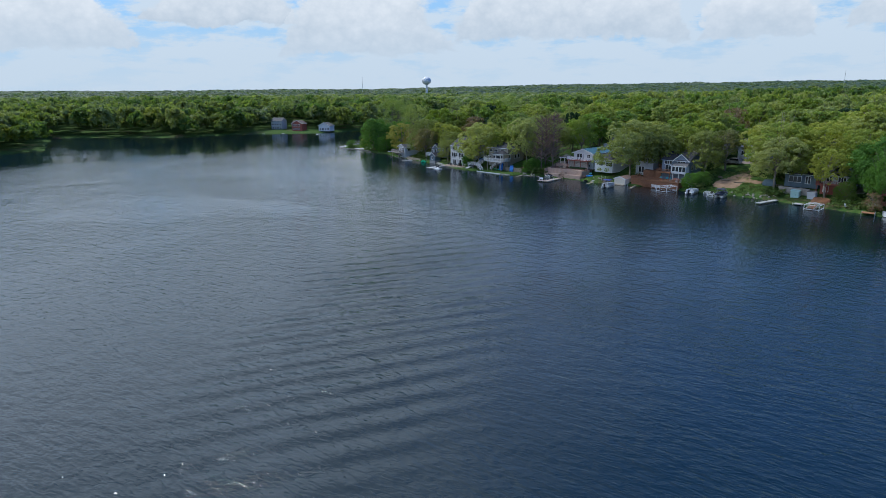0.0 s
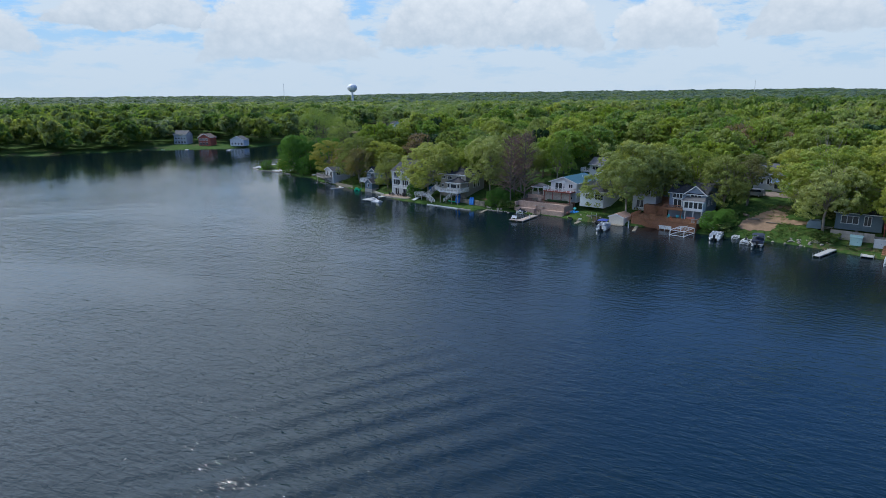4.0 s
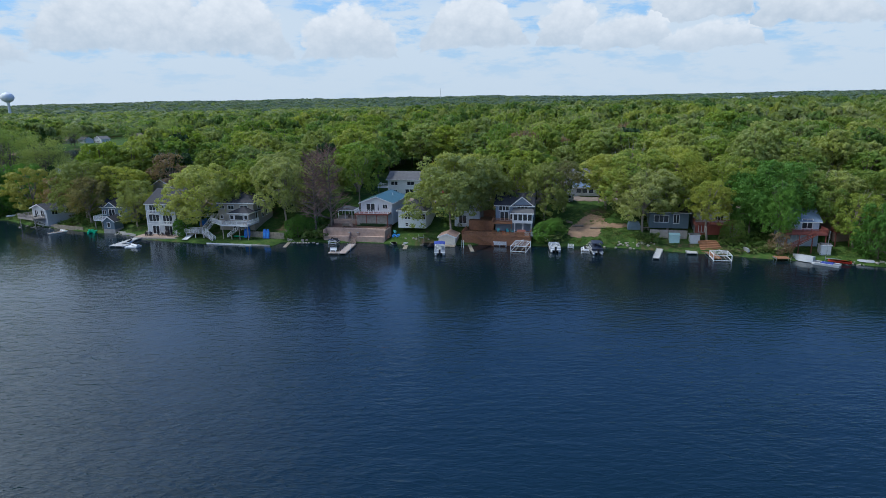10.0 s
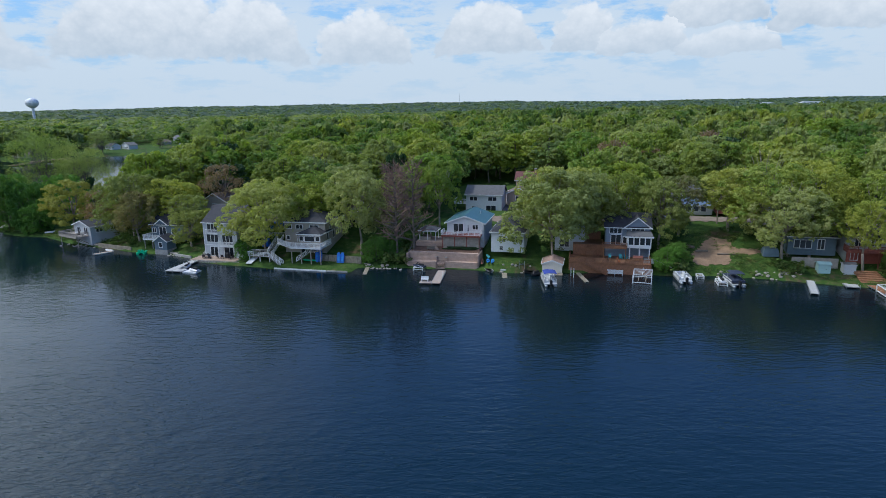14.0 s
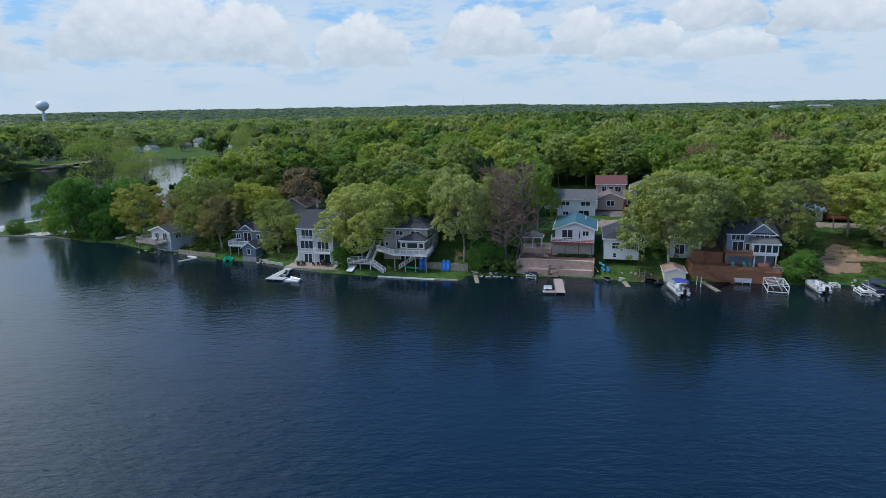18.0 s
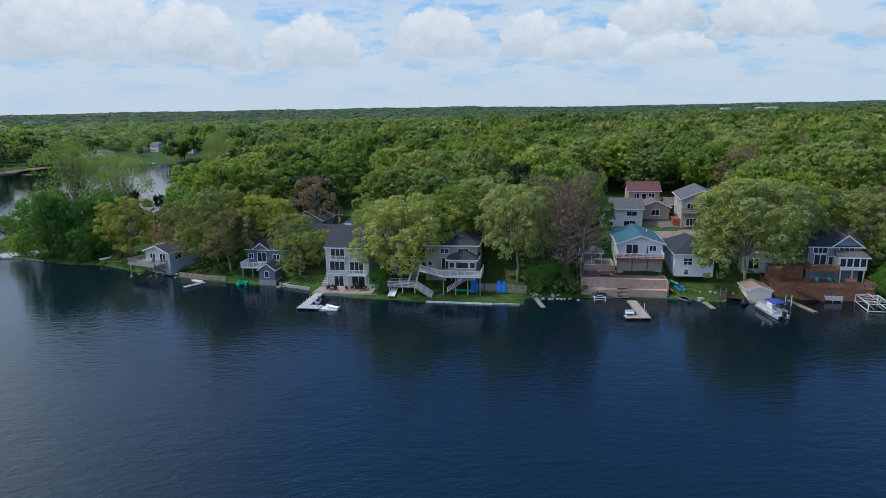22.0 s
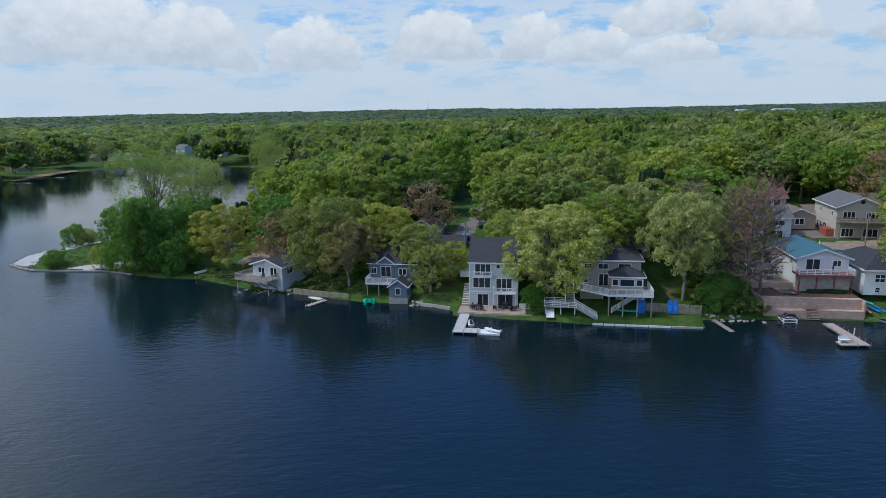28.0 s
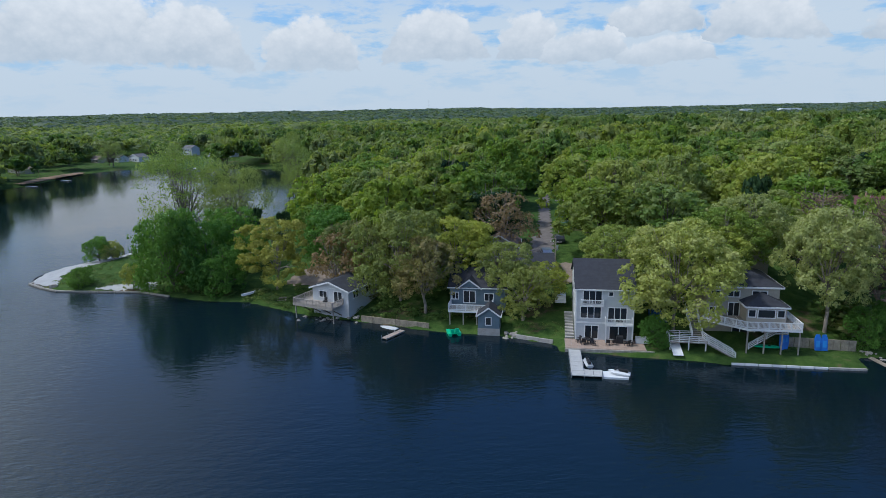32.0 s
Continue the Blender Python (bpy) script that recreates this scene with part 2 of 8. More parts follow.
material("beige_siding", (0.42, 0.39, 0.345), 0.65, var=0.10, boards=(2, 0.18))
material("blue_siding", (0.20, 0.245, 0.31), 0.6, var=0.12, boards=(2, 0.18))
material("slate_siding", (0.12, 0.17, 0.21), 0.6, var=0.15, boards=(2, 0.18))
material("cream_siding", (0.72, 0.66, 0.56), 0.65, var=0.08, boards=(2, 0.18))
material("taupe_siding", (0.32, 0.26, 0.22), 0.65, var=0.12, boards=(2, 0.18))
material("pink_siding", (0.46, 0.32, 0.28), 0.65, var=0.10, boards=(2, 0.18))
material("brown_siding", (0.28, 0.20, 0.16), 0.65, var=0.12, boards=(2, 0.18))
material("red_paint", (0.33, 0.085, 0.06), 0.6, var=0.15, boards=(2, 0.2))
material("brick_wall", (0.30, 0.19, 0.145), 0.8, var=0.25, scale=3, boards=(2, 0.075))
material("shingle_dark", (0.035, 0.037, 0.046), 0.85, var=0.3, scale=1.2, fine=9, bump=0.8, boards=(1, 0.3))
material("shingle_pink", (0.33, 0.225, 0.185), 0.85, var=0.2, bump=0.8, boards=(1, 0.3))
material("shingle_grey", (0.115, 0.115, 0.118), 0.85, var=0.25, scale=1.2, fine=9, bump=0.8, boards=(1, 0.3))
material("shingle_red", (0.14, 0.055, 0.05), 0.85, var=0.25, bump=0.8, boards=(1, 0.3))
material("shingle_brown", (0.16, 0.12, 0.10), 0.85, var=0.25, bump=0.8, boards=(1, 0.3))
material("metal_green", (0.05, 0.125, 0.14), 0.42, var=0.12, scale=0.6, boards=(0, 0.4))
material("metal_blue", (0.16, 0.22, 0.31), 0.4, var=0.12, boards=(0, 0.4))
material("wood_red", (0.31, 0.15, 0.075), 0.75, var=0.3, scale=2.0, boards=(0, 0.15))
material("wood_red_up", (0.30, 0.14, 0.075), 0.75, var=0.3, scale=2.0, boards=(2, 0.15))
material("wood_maroon", (0.25, 0.075, 0.055), 0.7, var=0.25, boards=(0, 0.15))
material("wood_grey", (0.36, 0.32, 0.28), 0.85, var=0.3, boards=(0, 0.15))
material("wood_weathered", (0.29, 0.25, 0.19), 0.9, var=0.4, boards=(1, 0.16))
material("dock_grey", (0.42, 0.42, 0.415), 0.75, var=0.14, boards=(1, 0.15))
material("dock_tan", (0.38, 0.31, 0.265), 0.75, var=0.16, boards=(1, 0.15))
material("block_tan", (0.44, 0.315, 0.25), 0.9, var=0.22, scale=1.5, fine=8, bump=1.0)
material("paver", (0.34, 0.255, 0.205), 0.9, var=0.22, scale=2, bump=0.8)
material("stone", (0.34, 0.31, 0.27), 0.9, var=0.35, scale=2, bump=1.5)
material("concrete", (0.36, 0.34, 0.315), 0.9, var=0.25, scale=1.0, bump=0.8)
material("asphalt", (0.16, 0.14, 0.13), 0.95, var=0.3, scale=0.6, bump=0.8)
material("gravel", (0.24, 0.19, 0.15), 0.95, var=0.3, scale=0.8, fine=6, bump=2.0)
material("pale_blue_siding", (0.42, 0.50, 0.58), 0.6, var=0.1, boards=(2, 0.18))
material("sand", (0.25, 0.165, 0.105), 0.95, var=0.3, scale=0.6, fine=5, bump=2.0)
material("white_sand", (0.36, 0.36, 0.355), 0.95, var=0.14, scale=0.8, fine=5, bump=1.0)
material("mulch", (0.13, 0.075, 0.05), 0.95, var=0.4, bump=2.0)
material("aluminium", (0.50, 0.52, 0.54), 0.35, metal=0.85, var=0.1)
material("white_plastic", (0.66, 0.67, 0.68), 0.35, var=0.05)
material("boat_white", (0.60, 0.61, 0.63), 0.3, var=0.06)
material("boat_grey", (0.42, 0.44, 0.46), 0.4, var=0.1)
material("canvas_blue", (0.035, 0.06, 0.28), 0.8, var=0.15)
material("canvas_navy", (0.03, 0.04, 0.07), 0.8, var=0.2)
material("tarp_blue", (0.02, 0.14, 0.52), 0.55, var=0.2, scale=2.5)
material("plastic_blue", (0.03, 0.22, 0.60), 0.4, var=0.1)
material("plastic_green", (0.03, 0.52, 0.26), 0.4, var=0.1)
material("plastic_teal", (0.10, 0.45, 0.46), 0.45, var=0.1)
material("plastic_red", (0.50, 0.05, 0.03), 0.4, var=0.1)
material("plastic_orange", (0.62, 0.17, 0.06), 0.4, var=0.1)
material("salmon", (0.60, 0.24, 0.17), 0.45, var=0.1)
material("teal_paint", (0.38, 0.55, 0.54), 0.6, var=0.1)
material("black_rubber", (0.02, 0.02, 0.022), 0.6, var=0.2)
material("dark_metal", (0.045, 0.045, 0.05), 0.5, metal=0.5, var=0.2)
material("curtain", (0.45, 0.44, 0.42), 0.9, var=0.2)
material("interior", (0.10, 0.09, 0.08), 0.9, var=0.3)
material("car_silver", (0.42, 0.43, 0.45), 0.25, metal=0.5, var=0.03)
material("car_white", (0.78, 0.78, 0.78), 0.25, var=0.03)
material("car_red", (0.45, 0.03, 0.03), 0.25, var=0.03)
material("car_dark", (0.05, 0.055, 0.065), 0.25, var=0.03)
material("tower_white", (0.66, 0.68, 0.70), 0.5, var=0.05, scale=0.1)


def glass_material():
    m = bpy.data.materials.new("glass")
    m.use_nodes = True
    n = Nodes(m.node_tree)
    co = n.add("ShaderNodeTexCoord").outputs["Object"]
    w = n.noise(co, 1.3, 2.0)
    bmp = n.add("ShaderNodeBump", {"Strength": 0.05, "Height": w})
    b = n.add("ShaderNodeBsdfPrincipled", {"Base Color": (0.02, 0.025, 0.03, 1), "Roughness": 0.04, "Normal": bmp, "Specular IOR Level": 0.7})
    n.add("ShaderNodeOutputMaterial", {0: b})
    MATS["glass"] = m


glass_material()


def ground_material():
    """Grass, leaf litter and bare earth, mixed by broad patches."""
    m = bpy.data.materials.new("ground")
    m.use_nodes = True
    n = Nodes(m.node_tree)
    pos = n.add("ShaderNodeNewGeometry").outputs["Position"]
    a, b, c = n.noise(pos, 0.06, 5.0, 0.65), n.noise(pos, 0.7, 5.0, 0.65), n.noise(pos, 6.0, 3.0, 0.7)
    grass = n.mix(n.span(b.outputs[0], 0.3, 0.7), (0.036, 0.08, 0.017, 1), (0.075, 0.125, 0.028, 1))
    litter = n.mix(n.span(b.outputs[0], 0.3, 0.7), (0.07, 0.05, 0.03, 1), (0.14, 0.10, 0.065, 1))
    k = n.math("ADD", a.outputs[0], n.math("MULTIPLY", n.math("SUBTRACT", b.outputs[0], 0.5), 0.35))
    col = n.mix(n.span(k, 0.56, 0.68), grass, litter)
    col = n.mix(n.span(c.outputs[0], 0.35, 0.7, 0.0, 0.35), col, n.mix(1.0, col, (0.5, 0.5, 0.5, 1), "MULTIPLY"))
    bmp = n.add("ShaderNodeBump", {"Strength": 0.7, "Distance": 0.25, "Height": c.outputs[0]})
    s = n.add("ShaderNodeBsdfPrincipled", {"Base Color": col, "Roughness": 0.95, "Normal": bmp, "Specular IOR Level": 0.1})
    n.add("ShaderNodeOutputMaterial", {0: s})
    MATS["ground"] = m


ground_material()


def water_material():
    m = bpy.data.materials.new("water")
    m.use_nodes = True
    n = Nodes(m.node_tree)
    pos = n.add("ShaderNodeNewGeometry").outputs["Position"]
    turned = n.add("ShaderNodeVectorRotate", {"Vector": pos, "Angle": radians(-12.0)}, rotation_type="Z_AXIS").outputs[0]
    long = n.add("ShaderNodeMapping", {"Vector": turned, "Scale": (0.42, 1.0, 1.0)}).outputs[0]
    chop = n.noise(long, 0.62, 2.0, 0.5, 0.6)
    mid = n.noise(long, 1.5, 3.0, 0.55, 0.4)
    fine = n.noise(long, 4.2, 2.0, 0.6, 0.2)
    swell = n.noise(long, 0.11, 2.0, 0.5, 0.8)
    # the crests of an old wake, fanned out over one stretch of the lake
    askew = n.add("ShaderNodeVectorRotate", {"Vector": pos, "Angle": radians(24.0)}, rotation_type="Z_AXIS").outputs[0]
    train = n.add("ShaderNodeTexWave", {"Vector": askew, "Scale": 0.072, "Distortion": 2.0, "Detail": 2.0, "Detail Scale": 0.35, "Detail Roughness": 0.6},
                  wave_type="BANDS", bands_direction="X", wave_profile="SIN").outputs["Fac"]
    away = n.add("ShaderNodeVectorRotate", {"Vector": pos, "Center": (-66.0, 52.0, 0.0), "Angle": radians(-128.5)}, rotation_type="Z_AXIS").outputs[0]
    away = n.add("ShaderNodeSeparateXYZ", {0: n.add("ShaderNodeVectorMath", {0: away, 1: (-66.0, 52.0, 0.0)}, operation="SUBTRACT").outputs[0]})
    reach = n.math("ADD", n.math("POWER", n.math("DIVIDE", away.outputs[0], 58.0), 2.0), n.math("POWER", n.math("DIVIDE", away.outputs[1], 24.0), 2.0))
    patchy = n.noise(pos, 0.03, 3.0, 0.6, 0.5).outputs[0]
    group = n.math("ADD", n.math("MULTIPLY", n.span(reach, 1.0, 0.15), n.span(patchy, 0.35, 0.6, 0.35, 1.0)), n.span(patchy, 0.55, 0.75, 0.0, 0.22))
    calm = n.noise(pos, 0.016, 3.0, 0.6, 0.6)
    gust = n.span(calm.outputs[0], 0.36, 0.62, 0.55, 1.1)
    inland = n.add("ShaderNodeSeparateXYZ", {0: pos}).outputs[1]
    h = n.math("ADD", n.math("MULTIPLY", chop.outputs[0], 0.70), n.math("MULTIPLY", swell.outputs[0], 0.8))
    along = n.add("ShaderNodeSeparateXYZ", {0: pos}).outputs[0]
    open_end = n.span(along, -222.0, -275.0)
    h = n.math("MULTIPLY", h, n.math("MAXIMUM", n.span(inland, 70.0, 165.0, 1.0, 0.22), n.math("MULTIPLY", open_end, 0.3)))   # calmer in the lee of the shore
    small = n.math("ADD", n.math("MULTIPLY", mid.outputs[0], 0.56), n.math("MULTIPLY", fine.outputs[0], 0.15))
    h = n.math("ADD", h, n.math("MULTIPLY", small, n.math("MAXIMUM", n.span(inland, 70.0, 170.0, 1.0, 0.3), n.math("MULTIPLY", open_end, 0.55))))
    h = n.math("MULTIPLY", h, gust)
    h = n.math("ADD", h, n.math("MULTIPLY", n.math("MULTIPLY", train, n.math("MULTIPLY", group, n.span(inland, 95.0, 150.0, 1.0, 0.1))), 0.75))
    h = n.math("MULTIPLY", h, n.math("MULTIPLY", n.span(along, -350.0, -290.0, 0.36, 1.0), n.span(inland, 225.0, 265.0, 1.0, 0.6)))   # the sheltered bay beyond the point
    bmp = n.add("ShaderNodeBump", {"Strength": 1.0, "Distance": 0.27, "Height": h})
    deep = n.mix(n.span(inland, 105.0, 172.0), (0.0042, 0.0155, 0.0245, 1), (0.0035, 0.0105, 0.0155, 1))   # bluer base colour offshore, darker towards the shore
    b = n.add("ShaderNodeBsdfPrincipled", {"Base Color": deep, "Roughness": 0.05, "IOR": 1.333, "Normal": bmp, "Specular IOR Level": 0.5})
    n.add("ShaderNodeOutputMaterial", {0: b})
    MATS["water"] = m


water_material()

# ---- mesh helpers ----
class Mesh:
    """Gathers boxes, tubes and slabs into one mesh."""

    def __init__(self):
        self.v, self.f = [], []

    def add(self, verts, faces):
        k = len(self.v)
        self.v += [tuple(p) for p in verts]
        self.f += [tuple(i + k for i in f) for f in faces]
        return self

    def box(self, x0, x1, y0, y1, z0, z1):
        return self.add([(x, y, z) for x in (x0, x1) for y in (y0, y1) for z in (z0, z1)],
                        [(0, 1, 3, 2), (4, 6, 7, 5), (0, 4, 5, 1), (2, 3, 7, 6), (0, 2, 6, 4), (1, 5, 7, 3)])

    def slab(self, top, d):
        """A prism: a planar outline and the shift to its other side."""
        n, d = len(top), Vector(d)
        low = [Vector(p) + d for p in top]
        return self.add(list(top) + low, [tuple(range(n)), tuple(range(2 * n - 1, n - 1, -1))] + [(i, i + n, (i + 1) % n + n, (i + 1) % n) for i in range(n)])

    def tube(self, p, q, r, r2=None, n=8):
        p, q, r2 = Vector(p), Vector(q), r if r2 is None else r2
        m = (q - p).to_track_quat("Z", "Y").to_matrix()
        ring = [m @ Vector((math.cos(6.2832 * i / n), math.sin(6.2832 * i / n), 0)) for i in range(n)]
        return self.add([p + a * r for a in ring] + [q + a * r2 for a in ring],
                        [(i, (i + 1) % n, (i + 1) % n + n, i + n) for i in range(n)] + [tuple(range(n - 1, -1, -1)), tuple(range(n, 2 * n))])

    def beam(self, p, q, w, h):
        """A squared bar from p to q, w wide and h high."""
        p, q = Vector(p), Vector(q)
        a = (q - p).normalized()
        s = a.cross(Vector((0, 0, 1)))
        s = (s.normalized() if s.length > 1e-4 else Vector((1, 0, 0))) * (w / 2)
        u = s.cross(a).normalized() * (h / 2)
        return self.add([e + i * s + j * u for e in (p, q) for i in (-1, 1) for j in (-1, 1)],
                        [(0, 1, 3, 2), (4, 6, 7, 5), (0, 4, 5, 1), (2, 3, 7, 6), (0, 2, 6, 4), (1, 5, 7, 3)])

    def loft(self, rings, cap=True):
        n = len(rings[0])
        k = [p for r in rings for p in r]
        f = [(j * n + i, j * n + (i + 1) % n, (j + 1) * n + (i + 1) % n, (j + 1) * n + i) for j in range(len(rings) - 1) for i in range(n)]
        if cap:
            f += [tuple(range(n - 1, -1, -1)), tuple(range((len(rings) - 1) * n, len(rings) * n))]
        return self.add(k, f)

    def data(self, name, mat, smooth=False):
        me = bpy.data.meshes.new(name)
        me.from_pydata(self.v, [], self.f)
        bm = bmesh.new()
        bm.from_mesh(me)
        if name == "wall":
            bmesh.ops.remove_doubles(bm, verts=bm.verts, dist=0.001)
        bmesh.ops.recalc_face_normals(bm, faces=bm.faces)
        bm.to_mesh(me)
        bm.free()
        me.materials.append(MATS[mat])
        if smooth:
            me.polygons.foreach_set("use_smooth", [True] * len(me.polygons))
        return me


def part(name, mesh, mat, parent, label="", smooth=False):
    ob = new(name, mesh if isinstance(mesh, bpy.types.Mesh) else mesh.data(name, mat, smooth))
    if parent is not None:
        ob.parent = parent
    return tagged(ob, label) if label else ob


def thing(name, x, y, z, label, category, group="", turn=0.0):
    ob = new(name)
    ob.empty_display_size = 0.3
    ob.matrix_basis = pose(x, y, z, 0, 0, turn)
    return tagged(ob, label, category, group)


def lone(name, mesh, mat, label, category, group="", x=0, y=0, z=0, turn=0.0, smooth=False, kind=""):
    ob = new(name, mesh.data(name, mat, smooth))
    ob.matrix_basis = pose(x, y, z, 0, 0, turn)
    return tagged(ob, label, category, group, kind)


def numpy_mesh(name, verts, faces, mat, smooth=False, tint=None):
    """Many faces of one size at once."""
    verts, faces = np.asarray(verts, np.float32), np.asarray(faces, np.int32)
    me = bpy.data.meshes.new(name)
    me.vertices.add(len(verts))
    me.vertices.foreach_set("co", verts.ravel())
    k = faces.shape[1]
    me.loops.add(faces.size)
    me.loops.foreach_set("vertex_index", faces.ravel())
    me.polygons.add(len(faces))
    me.polygons.foreach_set("loop_start", np.arange(0, faces.size, k, dtype=np.int32))
    me.polygons.foreach_set("use_smooth", np.full(len(faces), smooth))
    me.update(calc_edges=True)
    me.materials.append(MATS[mat])
    if tint is not None:
        me.attributes.new("tint", "FLOAT", "POINT").data.foreach_set("value", np.asarray(tint, np.float32))
    return me


# ---- land and water ----
SHORE = [(-305.5, 208.5), (-294.5, 203.6), (-287, 204.0), (-276, 204.8), (-259, 200.3), (-250, 200.5), (-236, 194.3), (-224, 191.6), (-211.5, 188.4), (-199.4, 187.2),
         (-191.5, 184.6), (-191, 181.9), (-178, 180.6), (-166.5, 179.6), (-149.3, 179.5), (-148.2, 184.2), (-137.7, 185.2), (-130.4, 185.9), (-120.4, 186.0), (-114, 185.6), (-102.9, 187.2),
         (-98.6, 188.2), (-86.7, 188.4), (-81, 188.6), (-74, 190.2), (-63.5, 189.4), (-53.8, 187.2), (-45.3, 186.0), (-36.5, 183.6), (-21.4, 182.4), (-15, 180.0), (-7.4, 180.4),
         (0.3, 178.6), (5, 176.2), (60, 168), (200, 150), (600, 60), (600, -500), (-330, -500), (-395, -120), (-402, 50), (-419, 81.5), (-470, 92), (-531, 108), (-505, 140), (-467, 169), (-456, 226), (-425, 268),
         (-421, 298), (-440, 340), (-477, 376), (-473, 394), (-485, 421), (-490, 446), (-497, 474), (-489, 497), (-445, 505), (-410, 499), (-385, 497), (-341, 479), (-324, 460), (-317, 425), (-307, 385), (-292, 330), (-288, 275), (-297, 252), (-302, 240), (-305.5, 230), (-308.5, 222), (-308.8, 216)]


def lake_distance(x, y):
    """Metres from the shoreline, negative over water."""
    x, y = np.asarray(x, float), np.asarray(y, float)
    best, inside = np.full(x.shape, 1e9), np.zeros(x.shape, bool)
    for (ax, ay), (bx, by) in zip(SHORE, SHORE[1:] + SHORE[:1]):
        dx, dy = bx - ax, by - ay
        u = np.clip(((x - ax) * dx + (y - ay) * dy) / (dx * dx + dy * dy), 0, 1)
        best = np.minimum(best, np.hypot(x - ax - u * dx, y - ay - u * dy))
        inside ^= ((ay > y) != (by > y)) & (x < (bx - ax) * (y - ay) / (by - ay + 1e-12) + ax)
    return np.where(inside, -best, best)


def lumps(x, y, size, seed=0.0):
    """Smooth waves that do not repeat within the view."""
    a = np.sin(x / size + 1.3 * np.sin(y / size * 0.7 + seed) + seed) + np.sin(y / size * 1.13 + 1.1 * np.sin(x / size * 0.63 + seed * 2))
    return a * 0.5


# level yards: x0, x1, y0, y1, height
FLATS = [(-190.6, -177.0, 182.2, 187.0, 0.42), (-168.0, -149.0, 180.6, 185.6, 0.55), (-120.0, -111.0, 186.4, 191.6, 1.5), (-103.0, -86.4, 188.4, 196.0, 0.6), (-138.0, -122.0, 186.4, 193.5, 0.4)]


def land_height(x, y):
    x, y = np.asarray(x, float), np.asarray(y, float)
    d = lake_distance(x, y)
    bank = np.interp(d, [-40, -6, -0.6, 0.0, 0.5, 4, 9, 14, 22, 30, 60, 200, 600], [-4, -1.5, -0.5, -0.1, 0.45, 0.9, 2.0, 3.3, 5.4, 6.9, 8.3, 9.5, 12])
    flat = np.interp(d, [-40, -6, -0.6, 0.0, 0.5, 8, 40, 200, 600], [-4, -1.5, -0.5, -0.1, 0.35, 0.9, 2.2, 6, 12])
    steep = np.interp(d, [-40, -6, -0.6, 0.0, 0.5, 4, 10, 16, 24, 60, 200, 600], [-4, -1.5, -0.5, -0.1, 0.5, 2.0, 4.0, 5.4, 7.2, 8.3, 9.5, 12])
    w = np.clip((x + 262) / 50, 0, 1) * np.clip((x + 400) / 60, 0, 1)
    s = np.clip((x + 84) / 6, 0, 1) * np.clip((-56 - x) / 6, 0, 1)
    z = flat * (1 - w) + bank * w
    z = z * (1 - s) + steep * s
    far = np.hypot(x + 100, y - 60)
    bearing = np.degrees(np.arctan2(x + 100, y - 60))
    rise = np.tan(np.radians(np.interp(bearing, [-100, -52, -44, -36, -26, -15, -8, 0, 10, 20, 60], [0.22, 0.20, 0.36, 0.46, 0.48, 0.50, 0.62, 0.38, 0.33, 0.40, 0.40]))) * 3600
    ridge = np.clip((far - 900) / 2700, 0, 1) ** 1.4
    z = z + ridge * (rise + 7 + 3.0 * lumps(x, y, 260, 1.0) + 2.5 * lumps(x, y, 110, 4.0)) + np.clip(d / 30, 0, 1) * 0.5 * lumps(x, y, 17, 2.0)
    for x0, x1, y0, y1, level in FLATS:
        w = np.clip(1 - np.maximum(np.maximum(x0 - x, x - x1), np.maximum(y0 - y, y - y1)) / 1.6, 0, 1)
        z = z * (1 - w) + np.minimum(level, np.maximum(z, level * (d > 0.3) + z * (d <= 0.3))) * w
    return z


def ground_z(x, y):
    return float(land_height(np.array([x]), np.array([y]))[0])


def graded(lo, hi, fine_lo, fine_hi, step, grow):
    mid = list(np.arange(fine_lo, fine_hi + step, step))
    up, s = [mid[-1]], step
    while up[-1] < hi:
        s *= grow
        up.append(up[-1] + s)
    down, s = [mid[0]], step
    while down[-1] > lo:
        s *= grow
        down.append(down[-1] - s)
    return np.array(down[:0:-1] + mid + up[1:])


gx, gy = graded(-4300, 4300, -310, 12, 1.5, 1.07), graded(-700, 4600, 174, 270, 1.2, 1.07)
GX, GY = np.meshgrid(gx, gy, indexing="ij")
GZ = land_height(GX, GY)
nx, ny = GX.shape
idx = np.arange(nx * ny).reshape(nx, ny)
quads = np.stack([idx[:-1, :-1], idx[1:, :-1], idx[1:, 1:], idx[:-1, 1:]], -1).reshape(-1, 4)
ground = tagged(new("ground", numpy_mesh("ground", np.stack([GX, GY, GZ], -1).reshape(-1, 3), quads, "ground", True)),
                "grassy wooded lake shore rising to low hills", "ground", kind="structure")
lake = tagged(new("water", Mesh().add([(-4300, -700, 0), (4300, -700, 0), (4300, 800, 0), (-4300, 800, 0)], [(0, 1, 2, 3)]).data("water", "water")),
              "dark blue rippled lake water", "water", kind="structure")


